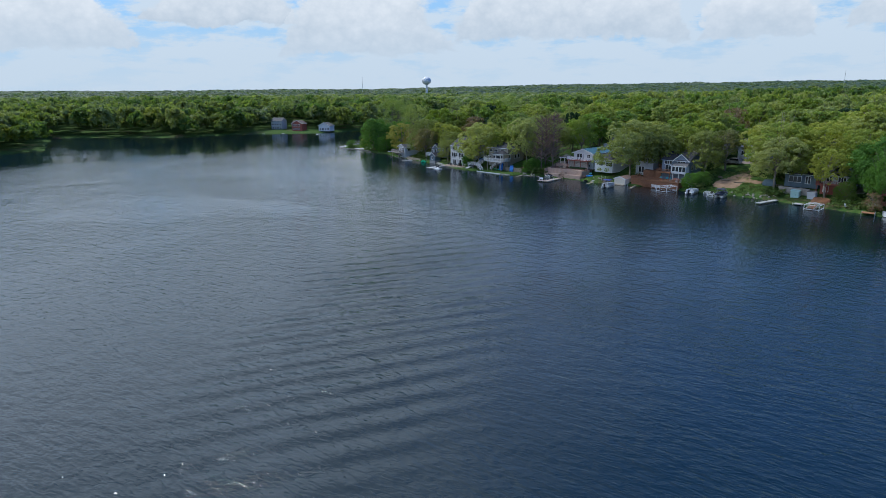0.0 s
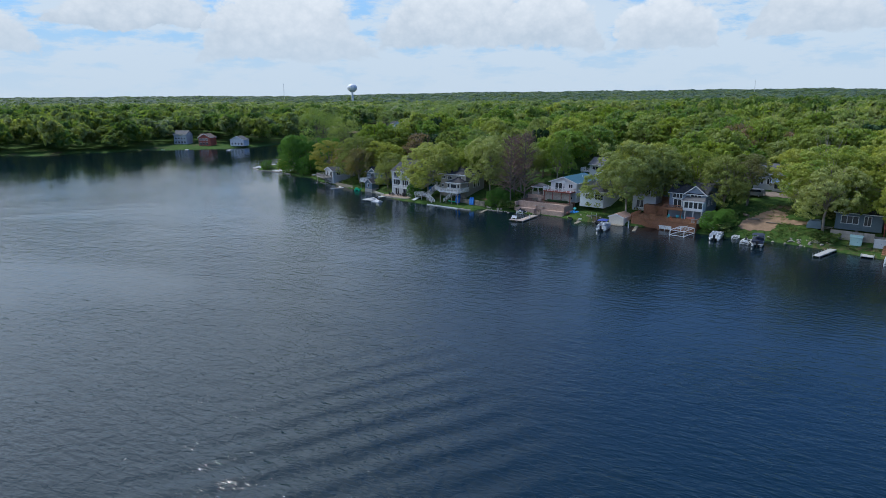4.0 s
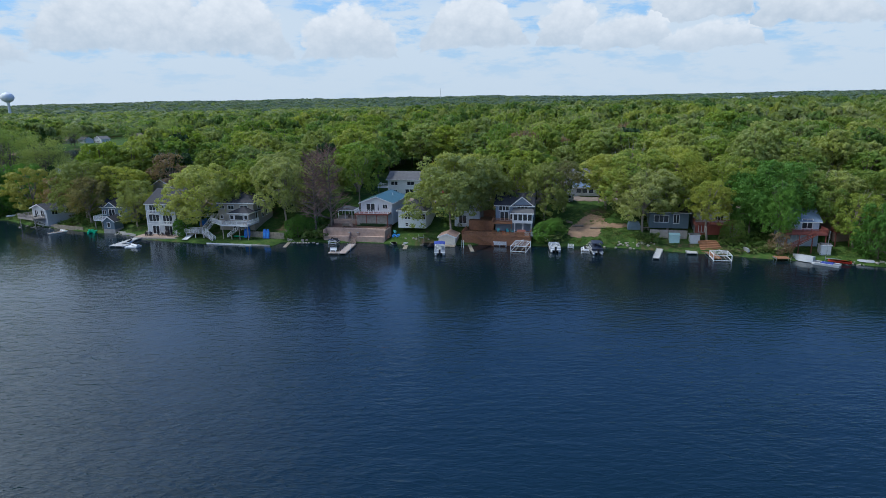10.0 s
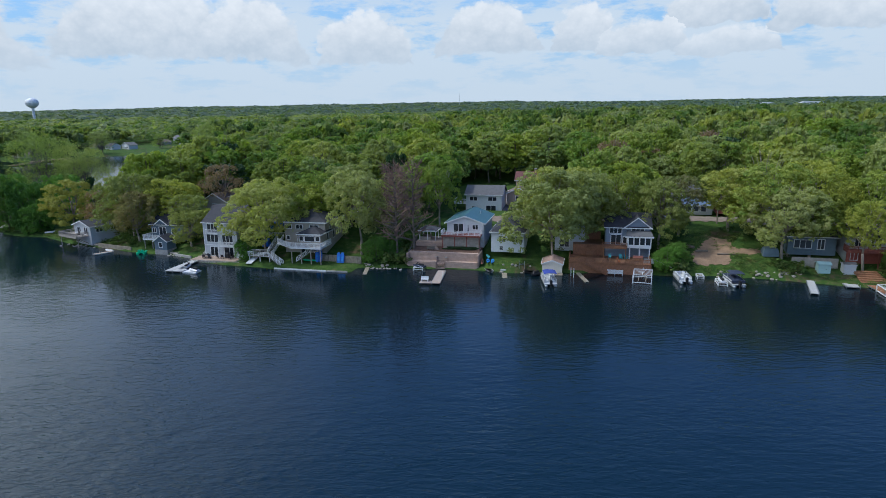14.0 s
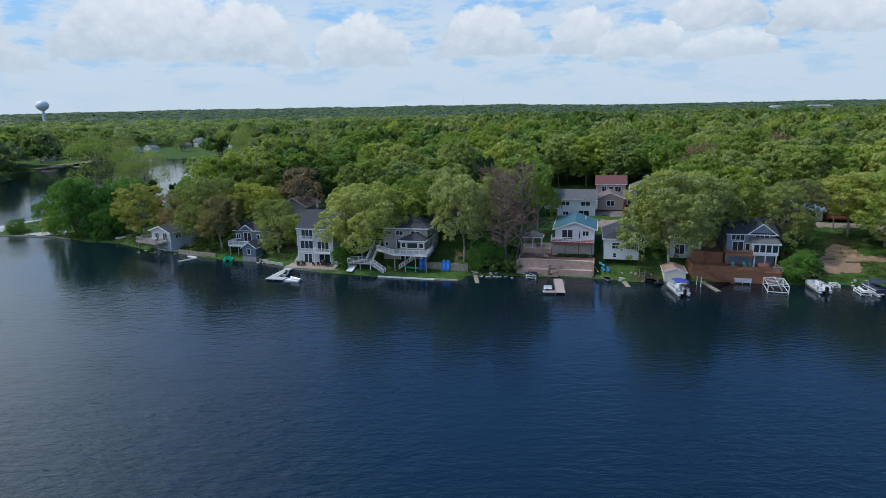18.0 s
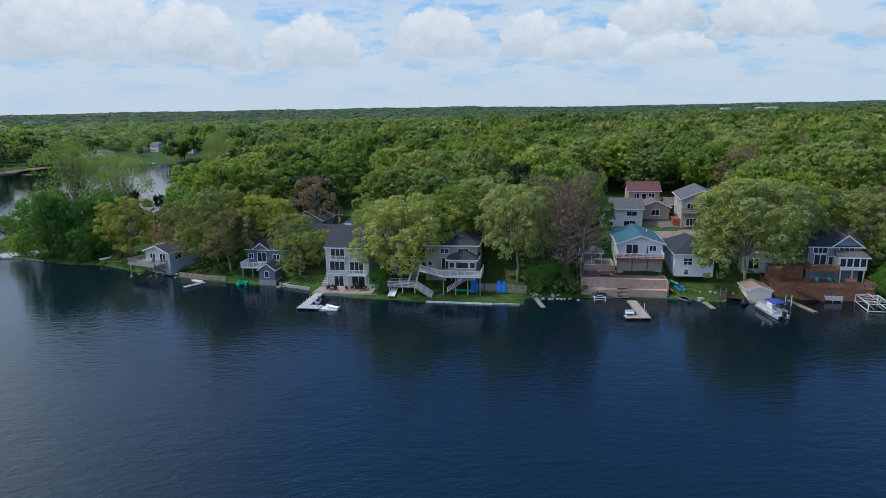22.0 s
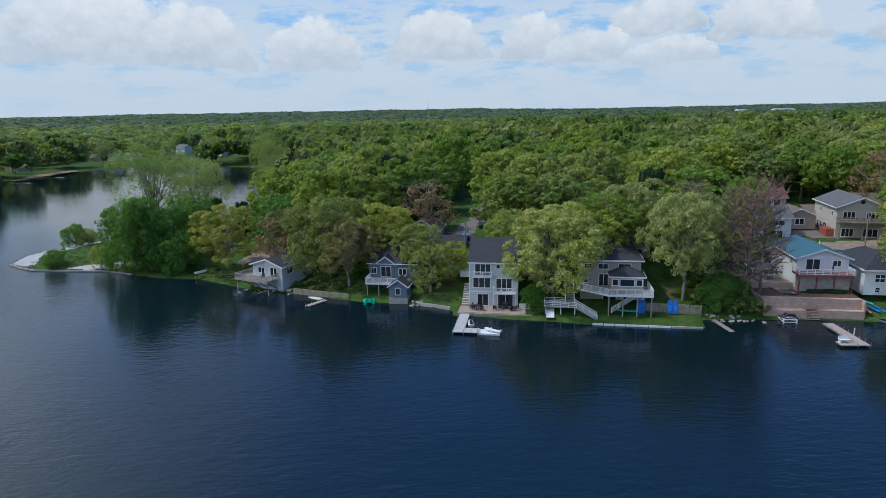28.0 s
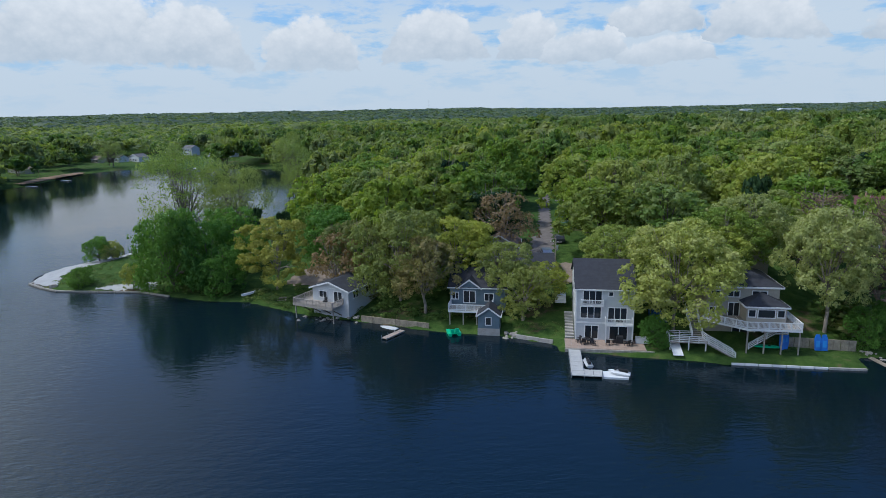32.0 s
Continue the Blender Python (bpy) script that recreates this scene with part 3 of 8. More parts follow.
def patch(name, outline, mat, label, category, lift=0.06, step=1.0):
    """A thin skin of another ground cover laid over the land."""
    xs, ys = [p[0] for p in outline], [p[1] for p in outline]
    verts, faces, seen = [], [], {}

    def inside(x, y):
        hit = False
        for (ax, ay), (bx, by) in zip(outline, outline[1:] + outline[:1]):
            if (ay > y) != (by > y) and x < (bx - ax) * (y - ay) / (by - ay) + ax:
                hit = not hit
        return hit

    def at(i, j):
        if (i, j) not in seen:
            wx, wy = min(xs) + i * step, min(ys) + j * step
            wx += 0.35 * step * math.sin(i * 1.7 + j * 2.3)
            wy += 0.35 * step * math.cos(i * 2.1 - j * 1.3)
            seen[i, j] = len(verts)
            verts.append((wx, wy, ground_z(wx, wy) + lift))
        return seen[i, j]

    for i in range(int((max(xs) - min(xs)) / step) + 1):
        for j in range(int((max(ys) - min(ys)) / step) + 1):
            if inside(min(xs) + (i + 0.5) * step, min(ys) + (j + 0.5) * step):
                faces.append((at(i, j), at(i + 1, j), at(i + 1, j + 1), at(i, j + 1)))
    ob = new(name, numpy_mesh(name, verts, faces, mat, True))
    return tagged(ob, label, category, kind="structure")


patch("road", [(-78, 213.2), (-50, 213.2), (-20, 209), (30, 203), (30, 208), (-20, 214), (-50, 218), (-100, 219), (-130, 214), (-131, 210), (-100, 214)], "gravel", "pale gravel road behind the lakeside lots", "road", 0.10)
patch("lane", [(-195.5, 206), (-191, 206), (-190.5, 240), (-191, 300), (-194.5, 300), (-194.5, 240)], "asphalt", "worn brown lane between the houses", "road", 0.10, 1.5)
patch("driveway", [(-197, 203), (-178, 203), (-176, 210), (-196, 211)], "gravel", "gravel driveway beside the white house", "driveway", 0.16)
patch("driveway", [(-246, 209), (-233, 206), (-232, 216), (-238, 224), (-246, 216)], "gravel", "gravel drive behind the grey cottage", "driveway", 0.10)
patch("bare_slope", [(-77.5, 192.6), (-70.5, 193.2), (-70, 196.8), (-63, 197.4), (-63.5, 198.9), (-68.5, 199.2), (-69.8, 203.4), (-72.5, 204.4), (-74.5, 202), (-75.5, 199), (-77.8, 196.4)], "sand", "bare sandy earth on the grassy slope", "bare earth", 0.10, 0.55)
patch("beach", [(-305.4, 209.2), (-301, 206.8), (-296.5, 205.6), (-298.5, 209), (-301.0, 213), (-301.5, 219), (-299.5, 228), (-299, 238), (-301.5, 238.5), (-305, 229.5), (-308, 221.5), (-308.2, 216)], "white_sand", "white sand along the point", "beach", 0.08, 0.8)
patch("beach", [(-287.5, 204.9), (-276, 205.5), (-273, 206.2), (-276, 210.4), (-281, 209.6), (-285, 207.2)], "white_sand", "white sand cove on the point", "beach", 0.08, 0.8)
patch("lot", [(-128, 222), (-104, 218), (-100, 236), (-110, 250), (-130, 246)], "asphalt", "paved yard behind the houses", "yard", 0.10, 1.5)

# ---- house parts ----
def pierced(mesh, u0, u1, v0, v1, holes, put):
    """Wall panels round openings; put(a, b, c, d) adds the panel from (a, c) to (b, d)."""
    us = sorted({u0, u1, *(min(max(h[k], u0), u1) for h in holes for k in (0, 1))})
    vs = sorted({v0, v1, *(min(max(h[k], v0), v1) for h in holes for k in (2, 3))})
    for a, b in zip(us, us[1:]):
        for c, d in zip(vs, vs[1:]):
            m, k = (a + b) / 2, (c + d) / 2
            if not any(h[0] < m < h[1] and h[2] < k < h[3] for h in holes):
                put(a, b, c, d)


def window(parent, u, v, w, h, side="front", at=0.0, panes=2, name="window", trim="white_paint", rows=1, curtain=False):
    """A window or glazed door in a wall. (u, v): lower corner along and up the wall; at: the wall's plane."""
    def bar(m, a, b, c, d, o0, o1):
        if side == "front":
            m.box(a, b, at - o1, at - o0, c, d)
        elif side == "right":
            m.box(at + o0, at + o1, a, b, c, d)
        elif side == "left":
            m.box(at - o1, at - o0, a, b, c, d)
        return m
    pane = bar(Mesh(), u, u + w, v, v + h, -0.10, -0.06)
    frame_ = Mesh()
    t = 0.13
    bar(frame_, u - t, u + w + t, v + h, v + h + t, -0.02, 0.05)
    bar(frame_, u - t, u + w + t, v - t, v, -0.02, 0.06)
    bar(frame_, u - t, u, v, v + h, -0.02, 0.05)
    bar(frame_, u + w, u + w + t, v, v + h, -0.02, 0.05)
    win = part(name, frame_, trim, parent)
    part("pane", pane, "glass", win).visible_shadow = False
    for i in range(1, panes):
        c = u + w * i / panes
        part("mullion", bar(Mesh(), c - 0.05, c + 0.05, v, v + h, -0.06, 0.02), trim, win)
    for i in range(1, rows):
        c = v + h * i / rows
        part("mullion", bar(Mesh(), u, u + w, c - 0.04, c + 0.04, -0.06, 0.01), trim, win)
    if curtain:
        part("curtain", bar(Mesh(), u, u + w * 0.3, v, v + h, -0.35, -0.25), "curtain", win)
    return win


def walls(parent, w, d, h, mat, front=(), right=(), left=(), t=0.2, z0=0.0, name="wall"):
    """Four walls round (0..w, 0..d), with openings (u, v, width, height)."""
    cut = lambda hs: [(u, u + a, v, v + b) for u, v, a, b in hs]
    m = Mesh()
    pierced(m, 0, w, z0, h, cut(front), lambda a, b, c, e: m.box(a, b, 0, t, c, e))
    part(name, m, mat, parent)
    m = Mesh()
    pierced(m, t, d, z0, h, cut(right), lambda a, b, c, e: m.box(w - t, w, a, b, c, e))
    part(name, m, mat, parent)
    m = Mesh()
    pierced(m, t, d, z0, h, cut(left), lambda a, b, c, e: m.box(0, t, a, b, c, e))
    part(name, m, mat, parent)
    part(name, Mesh().box(t, w - t, d - t, d, z0, h), mat, parent)


def gable_roof(parent, x0, x1, y0, y1, h, rise, mat, along="y", over=0.45, wall="white_siding", trim="white_paint", t=0.16, ends=(1, 1)):
    """Two slopes over the rectangle; along: the ridge's direction. The gable walls are closed."""
    if along == "y":
        mid = (x0 + x1) / 2
        k = rise / (mid - x0)
        for s, e in ((-1, x0 - over), (1, x1 + over)):
            zz = h - k * over
            part("roof", Mesh().slab([(e, y0 - over, zz), (mid, y0 - over, h + rise), (mid, y1 + over, h + rise), (e, y1 + over, zz)], (0, 0, t)), mat, parent)
            part("trim", Mesh().slab([(e, y0 - over - 0.05, zz - 0.12), (mid, y0 - over - 0.05, h + rise - 0.12), (mid, y0 - over - 0.05, h + rise + t), (e, y0 - over - 0.05, zz + t)], (0, 0.045, 0)), trim, parent)
            part("gutter", Mesh().box(min(e, e + s * 0.10), max(e, e + s * 0.10), y0 - over, y1 + over, zz - 0.05, zz + 0.12), trim, parent)
        for yy, use in ((y0, ends[0]), (y1 - 0.2, ends[1])):
            if use:
                part("gable", Mesh().slab([(x0, yy, h), (x1, yy, h), (mid, yy, h + rise)], (0, 0.2, 0)), wall, parent)
    else:
        mid = (y0 + y1) / 2
        k = rise / (mid - y0)
        for s, e in ((-1, y0 - over), (1, y1 + over)):
            zz = h - k * over
            part("roof", Mesh().slab([(x0 - over, e, zz), (x0 - over, mid, h + rise), (x1 + over, mid, h + rise), (x1 + over, e, zz)], (0, 0, t)), mat, parent)
            part("gutter", Mesh().box(x0 - over, x1 + over, min(e, e + s * 0.1), max(e, e + s * 0.1), zz - 0.05, zz + 0.12), trim, parent)
        for xx, use in ((x0, ends[0]), (x1 - 0.2, ends[1])):
            if use:
                part("gable", Mesh().slab([(xx, y0, h), (xx, y1, h), (xx, mid, h + rise)], (0.2, 0, 0)), wall, parent)


def hip_roof(parent, x0, x1, y0, y1, h, rise, mat, over=0.45, trim="white_paint"):
    x0, x1, y0, y1 = x0 - over, x1 + over, y0 - over, y1 + over
    r = min(x1 - x0, y1 - y0) / 2
    if x1 - x0 <= y1 - y0:
        a, b = ((x0 + x1) / 2, y0 + r, h + rise), ((x0 + x1) / 2, max(y1 - r, y0 + r + 0.05), h + rise)
        faces = [[(x0, y0, h), (x1, y0, h), a], [(x1, y0, h), (x1, y1, h), b, a], [(x1, y1, h), (x0, y1, h), b], [(x0, y1, h), (x0, y0, h), a, b]]
    else:
        a, b = (x0 + r, (y0 + y1) / 2, h + rise), (x1 - r, (y0 + y1) / 2, h + rise)
        faces = [[(x0, y0, h), (x1, y0, h), b, a], [(x1, y0, h), (x1, y1, h), b], [(x1, y1, h), (x0, y1, h), a, b], [(x0, y1, h), (x0, y0, h), a]]
    for f in faces:
        part("roof", Mesh().slab(f, (0, 0, 0.14)), mat, parent)
    part("fascia", Mesh().box(x0, x1, y0 - 0.05, y0, h - 0.12, h + 0.14), trim, parent)
    part("fascia", Mesh().box(x0 - 0.05, x0, y0, y1, h - 0.12, h + 0.14), trim, parent)
    part("fascia", Mesh().box(x1, x1 + 0.05, y0, y1, h - 0.12, h + 0.14), trim, parent)


def railing(parent, pts, z, mat, high=1.0, post=1.6, infill=True, name="railing"):
    """A railing along a line of (x, y) or (x, y, z): posts, rails and balusters."""
    pts = [(*p[:2], p[2] if len(p) > 2 else z) for p in pts]
    up = Vector((0, 0, 1))
    for p, q in zip(pts, pts[1:]):
        p, q = Vector(p), Vector(q)
        n = max(1, round((q - p).length / post))
        for i in range(n + 1):
            if i == n and q != Vector(pts[-1]):
                continue
            c = p.lerp(q, i / n)
            part("post", Mesh().box(c.x - 0.06, c.x + 0.06, c.y - 0.06, c.y + 0.06, c.z, c.z + high + 0.05), mat, parent)
        part("top_rail", Mesh().beam(p + up * high, q + up * high, 0.13, 0.09), mat, parent)
        for f in ((0.14,) if infill else (0.14, 0.45, 0.72)):
            part("lower_rail", Mesh().beam(p + up * f, q + up * f, 0.06, 0.09), mat, parent)
        if infill:
            bal = Mesh()
            k = max(2, int((q - p).length / 0.16))
            for i in range(k + 1):
                c = p.lerp(q, i / k)
                bal.box(c.x - 0.022, c.x + 0.022, c.y - 0.022, c.y + 0.022, c.z + 0.14, c.z + high)
            tagged(part("infill", bal, mat, parent), kind="stuff")


def steps(parent, x0, x1, y, z, y2, z2, mat, along="y", name="step"):
    """A flight of separate treads from (y, z) to (y2, z2)."""
    n = max(2, round(abs(z2 - z) / 0.19))
    for i in range(n):
        a, b, c = y + (y2 - y) * i / n, y + (y2 - y) * (i + 1) / n, z + (z2 - z) * (i + 1) / n
        lo, hi = min(a, b), max(a, b)
        m = Mesh().box(x0, x1, lo, hi, c - 0.10, c) if along == "y" else Mesh().box(lo, hi, x0, x1, c - 0.10, c)
        part(name, m, mat, parent)


def deck(parent, x0, x1, y0, y1, z, mat, ground=0.0, fascia=None, legs=3, name="deck"):
    """Floor boards on joists and legs."""
    part("deck_floor", Mesh().box(x0, x1, y0, y1, z - 0.08, z), mat, parent)
    part("fascia", Mesh().box(x0, x1, y0 - 0.05, y0, z - 0.32, z + 0.02), fascia or mat, parent)
    part("fascia", Mesh().box(x1, x1 + 0.05, y0, y1, z - 0.32, z + 0.02), fascia or mat, parent)
    part("fascia", Mesh().box(x0 - 0.05, x0, y0, y1, z - 0.32, z + 0.02), fascia or mat, parent)
    for i in range(legs):
        c = x0 + 0.2 + (x1 - x0 - 0.4) * i / max(1, legs - 1)
        part("leg", Mesh().box(c - 0.09, c + 0.09, y0 + 0.15, y0 + 0.33, ground, z - 0.08), mat, parent)


def plain_house(x, y, w, d, h, wall, roof, label, rise=1.8, along="x", wins=(), zb=None, group="", hip=False, turn=0.0, side=(), chimney=False, name="house", trim="white_paint", over=0.45):
    """A simple house: front wall on the lake side, windows (u, v, width, height, panes)."""
    zb = ground_z(x + w / 2, y + 0.5) - 0.3 if zb is None else zb
    o = thing(name, x, y, zb, label, "house", group, turn)
    walls(o, w, d, h, wall, [q[:4] for q in wins], [q[:4] for q in side])
    for q in wins:
        window(o, *q[:4], panes=q[4] if len(q) > 4 else 2, trim=trim)
    for q in side:
        window(o, *q[:4], side="right", at=w, panes=q[4] if len(q) > 4 else 2, trim=trim)
    if hip:
        hip_roof(o, 0, w, 0, d, h, rise, roof, over, trim)
    else:
        gable_roof(o, 0, w, 0, d, h, rise, roof, along, over, wall, trim)
    part("floor", Mesh().box(0.2, w - 0.2, 0.2, d - 0.2, h - 2.6, h - 2.5), "interior", o)
    if chimney:
        c = part("chimney", Mesh().box(w * 0.62, w * 0.62 + 0.7, d * 0.55, d * 0.55 + 0.7, h, h + rise + 0.9), "brick_wall", o)
        part("cap", Mesh().box(w * 0.62 - 0.08, w * 0.62 + 0.78, d * 0.55 - 0.08, d * 0.55 + 0.78, h + rise + 0.9, h + rise + 1.02), "concrete", c)
    return o

# ---- trees ----
rng = np.random.default_rng(7)


def leaf_cloud(seed, leaves, lobes=26, size=0.4, flat=1.0, corners=3, low=-0.55, loose=1.0, tufts=8, spread=1.0):
    """A crown of radius 1: domed tufts of leaf sprays, borne on many uneven boughs with gaps between them."""
    r = np.random.default_rng(seed)
    a = np.arange(lobes) * 2.39996 + r.uniform(-0.5, 0.5, lobes)
    h = r.uniform(low, 0.86, lobes)
    rad = np.sqrt(np.clip(1 - (np.maximum(h, -0.1) * 0.95) ** 2, 0.04, 1)) * np.where(r.random(lobes) < 0.25, r.uniform(0.2, 0.5, lobes), r.uniform(0.58, 0.86, lobes))
    cen = np.stack([np.cos(a) * rad, np.sin(a) * rad, h * 0.8], -1)
    cen[0] = (0.05, 0, 0.66)
    big = r.uniform(0.16, 0.31, lobes)
    # tufts sit on the outer and upper side of each bough
    out = cen / (np.linalg.norm(cen, axis=1)[:, None] + 1e-6)
    d = r.normal(size=(lobes, tufts, 3)) + out[:, None, :] * 0.7 + np.array([0, 0, 0.3])
    d /= np.linalg.norm(d, axis=2)[..., None]
    tc = (cen[:, None, :] + d * (big * spread)[:, None, None] * np.array([1.0, 1.0, 0.9])).reshape(-1, 3)
    tr = (big[:, None] * r.uniform(0.30, 0.58, (lobes, tufts)) * math.sqrt(8 / tufts)).ravel()
    pick = r.choice(lobes * tufts, leaves, p=tr ** 2 / (tr ** 2).sum())
    n = r.normal(size=(leaves, 3))
    n[:, 2] = np.where(n[:, 2] < 0, n[:, 2] * 0.45, n[:, 2]) + 0.15
    n += d.reshape(-1, 3)[pick] * 0.4
    n /= np.linalg.norm(n, axis=1)[:, None]
    p = tc[pick] + n * (tr[pick] * r.uniform(0.6, 1.1, leaves) * loose)[:, None] * np.array([1.0, 1.0, 0.8])
    p[:, 2] *= flat
    nn = n + r.normal(size=(leaves, 3)) * 0.3
    nn /= np.linalg.norm(nn, axis=1)[:, None]
    u = np.cross(nn, r.normal(size=(leaves, 3)))
    u /= np.linalg.norm(u, axis=1)[:, None]
    w = np.cross(nn, u)
    s = size * 0.1 * r.uniform(0.6, 1.4, leaves)
    ang = np.array([0.3, 1.9, 3.3, 5.0]) if corners == 4 else np.array([0.4, 2.4, 4.6])
    ln = np.array([1.0, 0.7, 1.0, 0.7]) if corners == 4 else np.array([1.2, 0.95, 1.1])
    v = p[:, None, :] + (u[:, None, :] * (np.cos(ang) * ln)[None, :, None] + w[:, None, :] * (np.sin(ang) * ln)[None, :, None]) * s[:, None, None]
    return v.reshape(-1, 3), np.arange(leaves * corners).reshape(-1, corners), cen


def crown_mesh(name, seed, leaves, mat, **kw):
    v, f, cen = leaf_cloud(seed, leaves, **kw)
    v[:, 2] += 0.62
    return numpy_mesh(name, v, f, mat), cen + (0, 0, 0.62)


def trunk_mesh(seed, cen, mat="bark", foot=1.0, stems=1, limbs=12):
    """A trunk of height foot below the crown (crown units), with limbs that reach into the boughs."""
    r = random.Random(seed)
    m = Mesh()
    for s in range(stems):
        a = r.uniform(0, 6.28)
        b = Vector((math.cos(a), math.sin(a), 0)) * (0.05 * (stems - 1))
        top = Vector((r.uniform(-0.12, 0.12), r.uniform(-0.12, 0.12), 0.25)) + b * 4
        mid = b + (top - b) * 0.5 + Vector((r.uniform(-0.05, 0.05), r.uniform(-0.05, 0.05), -foot * 0.42))
        base = Vector((b.x, b.y, -foot - 0.12))
        m.tube(base, mid, 0.062, 0.047, 7)
        m.tube(mid, top, 0.047, 0.033, 7)
        for c in list(cen)[s::stems][:limbs]:
            c = Vector(c)
            f = r.uniform(0.45, 1.0)
            p = mid.lerp(top, f)
            k = p.lerp(c, 0.5) + Vector((0, 0, 0.06))
            m.tube(p, k, 0.026, 0.016, 5)
            m.tube(k, c, 0.016, 0.006, 5)
            for _ in range(2):
                e = c + Vector((r.uniform(-0.25, 0.25), r.uniform(-0.25, 0.25), r.uniform(0.0, 0.25)))
                m.tube(k, e, 0.010, 0.004, 4)
    return m.data("trunk", mat, True)


def family(base_seed, count, leaves, mat, bark="bark", stems=1, limbs=12, **kw):
    out = []
    for i in range(count):
        crown, cen = crown_mesh("crown", base_seed + i, leaves, mat, **kw)
        out.append((crown, {f: trunk_mesh(base_seed + i, cen, bark, f, stems, limbs) for f in (0.45, 0.9)}))
    return out


def bare_family(seed, count):
    """Leafless trees: a straight leader, rising branches, forks and thin twigs."""
    out = []
    for i in range(count):
        r = random.Random(seed + i)
        twigs, tip = Mesh(), []
        limbs = Mesh()
        for k in range(34):
            z = -0.25 + 1.7 * (k / 34) ** 0.9
            a = k * 2.4 + r.uniform(-0.5, 0.5)
            reach = (1.0 - 0.62 * max(0, z) / 1.5) * r.uniform(0.55, 1.0)
            p = Vector((0.03 * math.sin(z * 5), 0.03 * math.cos(z * 4), z))
            q = p + Vector((math.cos(a) * reach, math.sin(a) * reach, reach * r.uniform(0.10, 0.5)))
            limbs.tube(p, q, 0.022 * (1.15 - z / 1.8), 0.006, 5)
            for _ in range(7):
                f = r.uniform(0.25, 1.0)
                b = p.lerp(q, f)
                e = b + Vector((r.uniform(-0.3, 0.3) + 0.2 * math.cos(a), r.uniform(-0.3, 0.3) + 0.2 * math.sin(a), r.uniform(0.0, 0.22)))
                twigs.tube(b, e, 0.009, 0.004, 3)
                for _ in range(5):
                    c = b.lerp(e, r.uniform(0.3, 1.0))
                    t = c + Vector((r.uniform(-0.15, 0.15), r.uniform(-0.15, 0.15), r.uniform(0.0, 0.14)))
                    w = Vector((r.uniform(-1, 1), r.uniform(-1, 1), r.uniform(-0.3, 0.3))).normalized() * 0.008
                    twigs.add([c - w, c + w, t], [(0, 1, 2)])
        trunks = {}
        for f in (0.45, 0.9):
            m = Mesh().add(limbs.v, limbs.f)
            m.tube((0, 0, -f - 0.12), (0.02, 0.02, 0.3), 0.06, 0.042, 8).tube((0.02, 0.02, 0.3), (0, 0, 1.55), 0.042, 0.008, 7)
            trunks[f] = m.data("trunk", "bark", True)
        out.append((twigs.data("crown", "twigs"), trunks))
    return out


HERO = family(11, 6, 20000, "leaves", "bark_pale", size=0.22, lobes=54, tufts=14)
BRONZE = family(21, 2, 17000, "leaves_bronze", "bark_pale", size=0.21, lobes=50, tufts=13)
GOLD = family(25, 1, 17000, "leaves_gold", "bark_pale", size=0.21, lobes=30)
AIRY = family(27, 2, 9500, "leaves_airy", "bark", stems=3, limbs=16, size=0.18, lobes=44, loose=1.5, spread=1.3)
LUSH = family(31, 3, 17000, "leaves_lush", size=0.23, lobes=70, loose=1.15, tufts=12)
MID = family(51, 6, 5400, "leaves_wood", size=0.48, lobes=44, tufts=11, limbs=6)
RUST = family(71, 2, 2600, "leaves_rust", "bark_pale", size=0.36, loose=1.4)
BARE = bare_family(75, 2)
DARK = family(81, 1, 3000, "leaves_dark", size=0.6)


def tree(kind, x, y, radius, top, label, foot=None, name="tree", which=None, squash=1.0, group="lakeside trees", z=None):
    """Stands a tree on the land, its crown reaching from its foot's height to top (world z)."""
    z = ground_z(x, y) - 0.1 if z is None else z
    crown, trunks = kind[(int(abs(x * 7 + y * 3)) if which is None else which) % len(kind)]
    high = top - z
    foot = high * 0.4 if foot is None else foot
    foot *= 0.66
    tall = (high - foot) / 1.55
    f = 0.9 if foot / tall > 0.6 else 0.45
    o = thing(name, x, y, z, label, "tree", group, turn=(x * 37.0 + y * 11) % 360)
    radius *= 1.05
    o.scale = (radius, radius * squash, tall)
    for nm, me in (("trunk", trunks[f]), ("crown", crown)):
        ob = new(nm, me)
        ob.parent = o
        ob.location = (0, 0, foot / tall)
        if nm == "trunk":
            ob.scale = (min(1, 5.5 / radius), min(1, 5.5 / radius), max(1.0, (foot / tall) / f))
            ob.location = (0, 0, foot / tall)
    return o


LUSHL, OAKL, OLIVE = "dense maple in deep fresh green leaf", "large oak with pale yellow-green spring leaves", "oak with olive and bronze young leaves"
tree(LUSH, -269, 206, 7.0, 17.5, "dense fresh green maple at the point", 0.8)
tree(LUSH, -261.5, 207, 6.0, 15.5, LUSHL, 0.8)
tree(LUSH, -257, 205, 4.6, 10.0, LUSHL, 0.4)
tree(LUSH, -274, 216, 5.5, 12.5, LUSHL, 0.8)
tree(LUSH, -262, 220, 6.5, 15.5, LUSHL, 1.5)
tree(AIRY, -281, 232, 9.5, 26.5, "tall airy tree in thin pale leaf", 6.0)
tree(AIRY, -270, 236, 7.5, 23.0, "tall airy tree in thin pale leaf", 6.0)
tree(AIRY, -309, 366, 8.0, 26.0, "tall airy tree in thin pale leaf", 6.0)
tree(AIRY, -299, 352, 7.0, 22.0, "tall airy tree in thin pale leaf", 6.0)
tree(AIRY, -288, 330, 7.0, 18.0, "pale round tree by the inner bay", 2.0)
tree(LUSH, -262, 268, 6.0, 13.0, LUSHL, 1.0)
